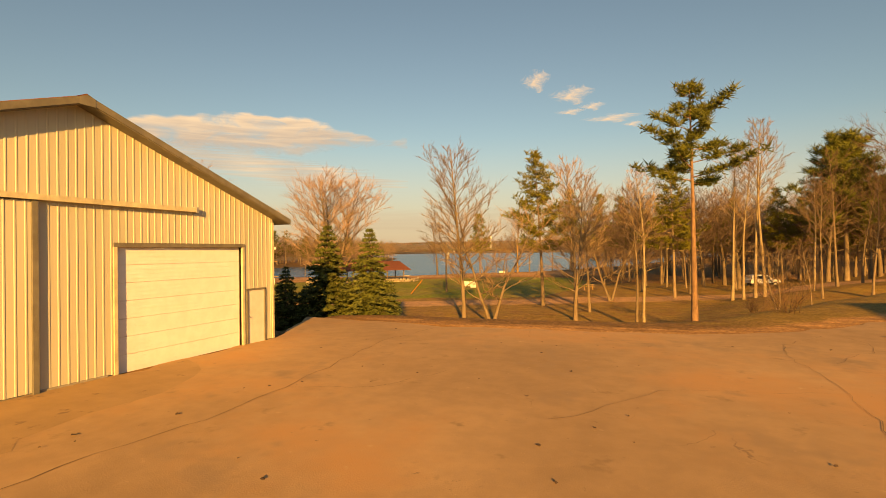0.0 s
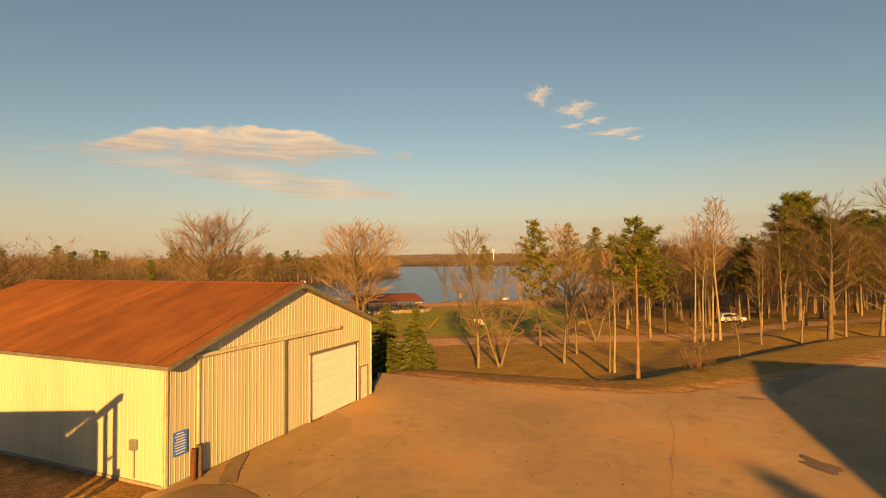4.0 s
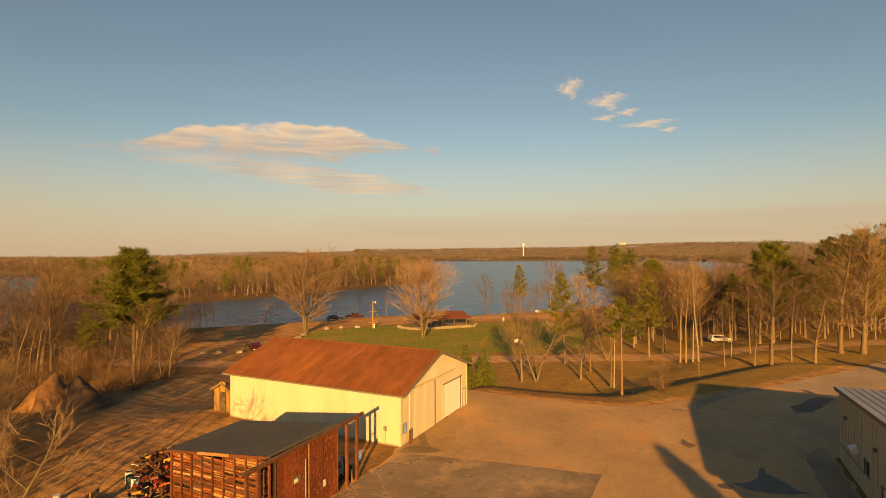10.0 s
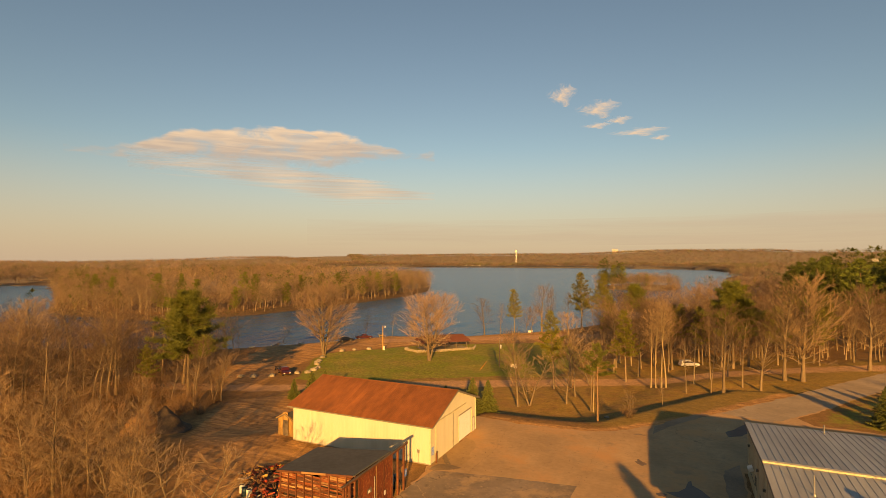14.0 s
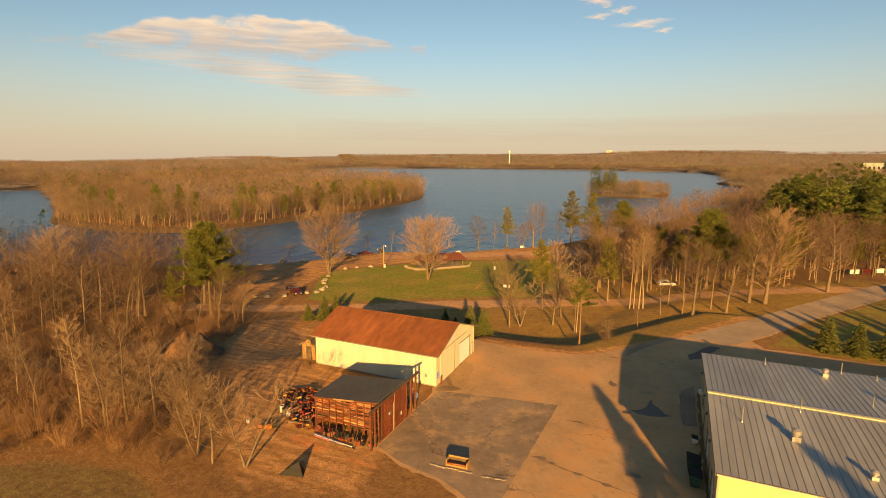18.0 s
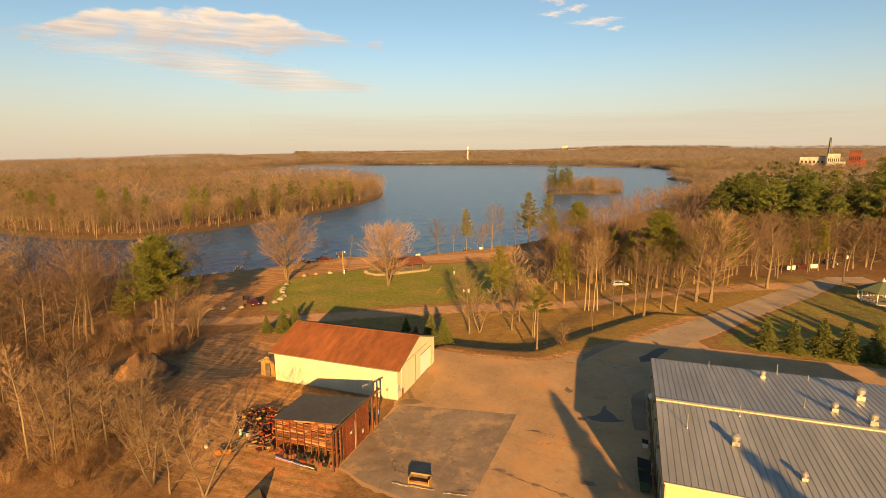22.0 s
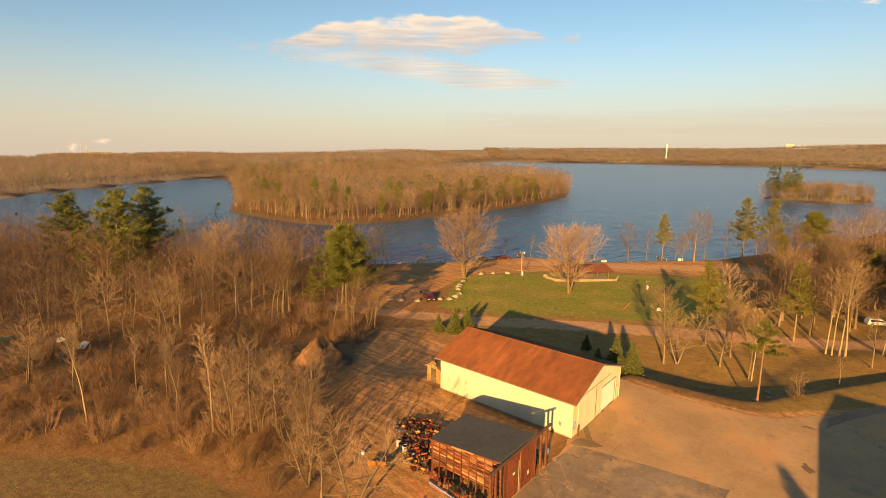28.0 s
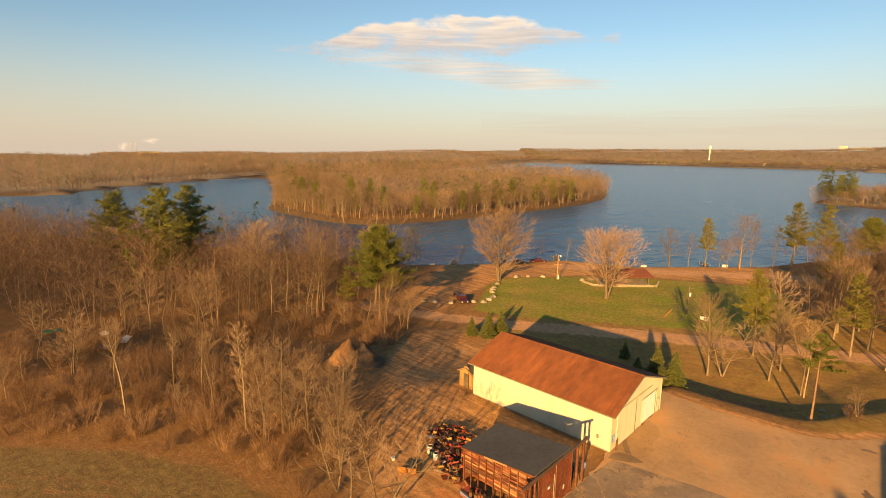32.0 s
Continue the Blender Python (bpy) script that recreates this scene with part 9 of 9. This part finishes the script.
def cloud(name, label, az0, az1, el0, el1, dist, material, shape, nu=60, nv=24):
    me = bpy.data.meshes.new(name)
    U, V = np.meshgrid(np.linspace(0, 1, nu), np.linspace(0, 1, nv))
    az, el = np.radians(az0 + (az1 - az0) * U.ravel()), np.radians(el0 + (el1 - el0) * V.ravel())
    bulge = dist - 60 * np.sin(np.pi * U.ravel()) * np.sin(np.pi * V.ravel())
    v = np.stack([np.sin(az) * np.cos(el) * bulge, np.cos(az) * np.cos(el) * bulge, np.sin(el) * bulge + 20], 1)
    k = np.arange(nu * nv).reshape(nv, nu)
    a, b, c, d = k[:-1, :-1].ravel(), k[:-1, 1:].ravel(), k[1:, 1:].ravel(), k[1:, :-1].ravel()
    tri = np.concatenate([np.stack([a, b, c], 1), np.stack([a, c, d], 1)])
    me = array_mesh(name, v, tri, material)
    u, w = U.ravel(), V.ravel()
    thick, lit = shape(u, w)
    mask("thick", me, thick)
    mask("lit", me, lit)
    layer = me.uv_layers.new(name="UVMap")
    lu = np.stack([u, w], 1)[tri.ravel()]
    layer.data.foreach_set("uv", lu.astype(np.float32).ravel())
    ob = solid(name, me, None, label, "cloud", kind="structure")
    return ob


CL = ((0.245, 0.216, 0.208), (0.47, 0.39, 0.305))


def bank_shape(u, v):
    """A long lens of cloud: flat grey base, lit crest."""
    az, el = -62 + 36 * u, 8.6 + 6.6 * v
    top = np.interp(az, (-62, -57, -53, -48, -44, -39, -34, -30, -26), (10.4, 11.2, 12.9, 13.7, 14.15, 14.25, 13.5, 12.3, 12.0)) + 0.18 * np.sin(az * 2.1) * np.sin(az * 0.9)
    base = np.interp(az, (-62, -55, -50, -42, -36, -31, -26), (10.3, 10.1, 10.5, 10.5, 11.0, 11.8, 11.9))
    t = np.minimum((top - el) / 0.45, (el - base + 0.5) / 1.5)
    ends = np.minimum((az + 62) / 5, (-26.5 - az) / 3)
    return np.clip(np.minimum(t, ends), -1, 0.92), np.clip((el - base - 0.25) / (top - base + 0.1), 0, 1) ** 1.5 * (0.55 + 0.6 * u)


def wisp_shape(u, v):
    """Thin streaks that slope down below the bank."""
    az, el = -57 + 31 * u, 5.8 + 5.2 * v
    top = np.interp(az, (-57, -50, -42, -34, -29, -26), (10.0, 10.5, 9.9, 9.0, 7.7, 7.2))
    base = np.interp(az, (-57, -50, -42, -36, -30, -26), (9.5, 8.7, 7.6, 6.5, 6.8, 7.0))
    t = np.minimum((top - el + 0.3) / 1.0, (el - base + 0.2) / 1.1)
    ends = np.minimum((az + 57) / 6, (-26.5 - az) / 4)
    return np.clip(np.minimum(t, ends), -1, 0.75), 0.38 + 0.2 * np.sin(az * 0.7)


cloud("cloud", "long lens-shaped cloud bank lit cream along its top", -62, -26, 8.6, 15.2, 4350, cloud_material("cloud_bank", "bank", CL, 1.0, 0.82, 0.6), bank_shape, 90, 40)
cloud("cloud", "thin streaks of cloud below the bank", -57, -26, 5.8, 11.0, 4340, cloud_material("cloud_streaks", "streak", ((0.235, 0.205, 0.195), (0.40, 0.335, 0.275)), 1.0, 0.72, 0.75), wisp_shape, 70, 40)


def puff(u, v):
    t = 1.05 - 2.2 * np.hypot(u - 0.5, (v - 0.5))
    return t, np.clip(v + 0.1, 0, 1)


PUFF = cloud_material("cloud_puff", "puff", ((0.33, 0.28, 0.24), (0.46, 0.365, 0.28)), 1.0, 0.72, 0.5)
for az, el, wa, we in ((-11.8, 17.7, 3.4, 2.4), (-8.0, 16.05, 5.0, 2.0), (-5.9, 14.75, 3.0, 0.9), (-8.2, 14.35, 3.4, 0.7), (-4.0, 13.4, 6.4, 0.95), (-1.9, 12.65, 2.2, 0.6)):
    cloud("cloud", "small cream wisp of cloud", az - wa / 2, az + wa / 2, el - we / 2, el + we / 2, 4350, PUFF, puff, 24, 14)
for az, el, wa, we in ((-75.9, 0.35, 1.0, 1.1), (-73.6, 0.95, 1.7, 0.6)):
    cloud("steam_plume", "white steam drifting from the distant mill", az - wa / 2, az + wa / 2, el - we / 2, el + we / 2, 3500, PUFF, puff, 14, 10)


def stratus_shape(u, v):
    """A faint layer that fades out at its ends and edges."""
    return np.clip(np.minimum(np.minimum(v, 1 - v) * 3.2, np.minimum(u, 1 - u) * 5), 0, 0.75), 0.2 + 0.3 * v


STRATUS = cloud_material("cloud_stratus", "layer", ((0.2, 0.172, 0.17), (0.25, 0.21, 0.19)), 1.0, 0.36, 0.9)
cloud("cloud", "faint mauve layer of cloud low over the far shore", -40, 24, 1.7, 4.6, 4360, STRATUS, stratus_shape, 60, 16)


def haze_band():
    """Cream evening haze that thins out upwards behind the far shore."""
    m = bpy.data.materials.new("evening_haze")
    m.use_nodes = True
    nt = m.node_tree
    n, l = nt.nodes, nt.links
    for q in list(n):
        n.remove(q)
    out, mixs, em, tp, at = (n.new(k) for k in ("ShaderNodeOutputMaterial", "ShaderNodeMixShader", "ShaderNodeEmission", "ShaderNodeBsdfTransparent", "ShaderNodeAttribute"))
    at.attribute_name = "thick"
    em.inputs["Color"].default_value, em.inputs["Strength"].default_value = (0.243, 0.215, 0.198, 1), 1.0
    l.new(at.outputs["Fac"], mixs.inputs["Fac"])
    l.new(tp.outputs[0], mixs.inputs[1])
    l.new(em.outputs[0], mixs.inputs[2])
    l.new(mixs.outputs[0], out.inputs["Surface"])
    U, V = np.meshgrid(np.linspace(-105, 60, 60), np.linspace(0, 1, 14))
    az, el = np.radians(U.ravel()), np.radians(-1.5 + 17 * V.ravel() ** 1.3)
    v = np.stack([np.sin(az) * 4540, np.cos(az) * 4540, np.tan(el) * 4540 + 20], 1)
    k = np.arange(U.size).reshape(14, 60)
    a, b, c, d = k[:-1, :-1].ravel(), k[:-1, 1:].ravel(), k[1:, 1:].ravel(), k[1:, :-1].ravel()
    me = array_mesh("haze", v, np.concatenate([np.stack([a, b, c], 1), np.stack([a, c, d], 1)]), m)
    fade = np.clip(np.minimum((U.ravel() + 105) / 15, (60 - U.ravel()) / 15), 0, 1)
    mask("thick", me, 0.86 * fade * (1 - smooth01((np.degrees(el) + 1.0) / 14.0)))
    solid("backdrop_haze", me, None, "pale cream evening haze above the horizon", "sky", kind="structure")


haze_band()
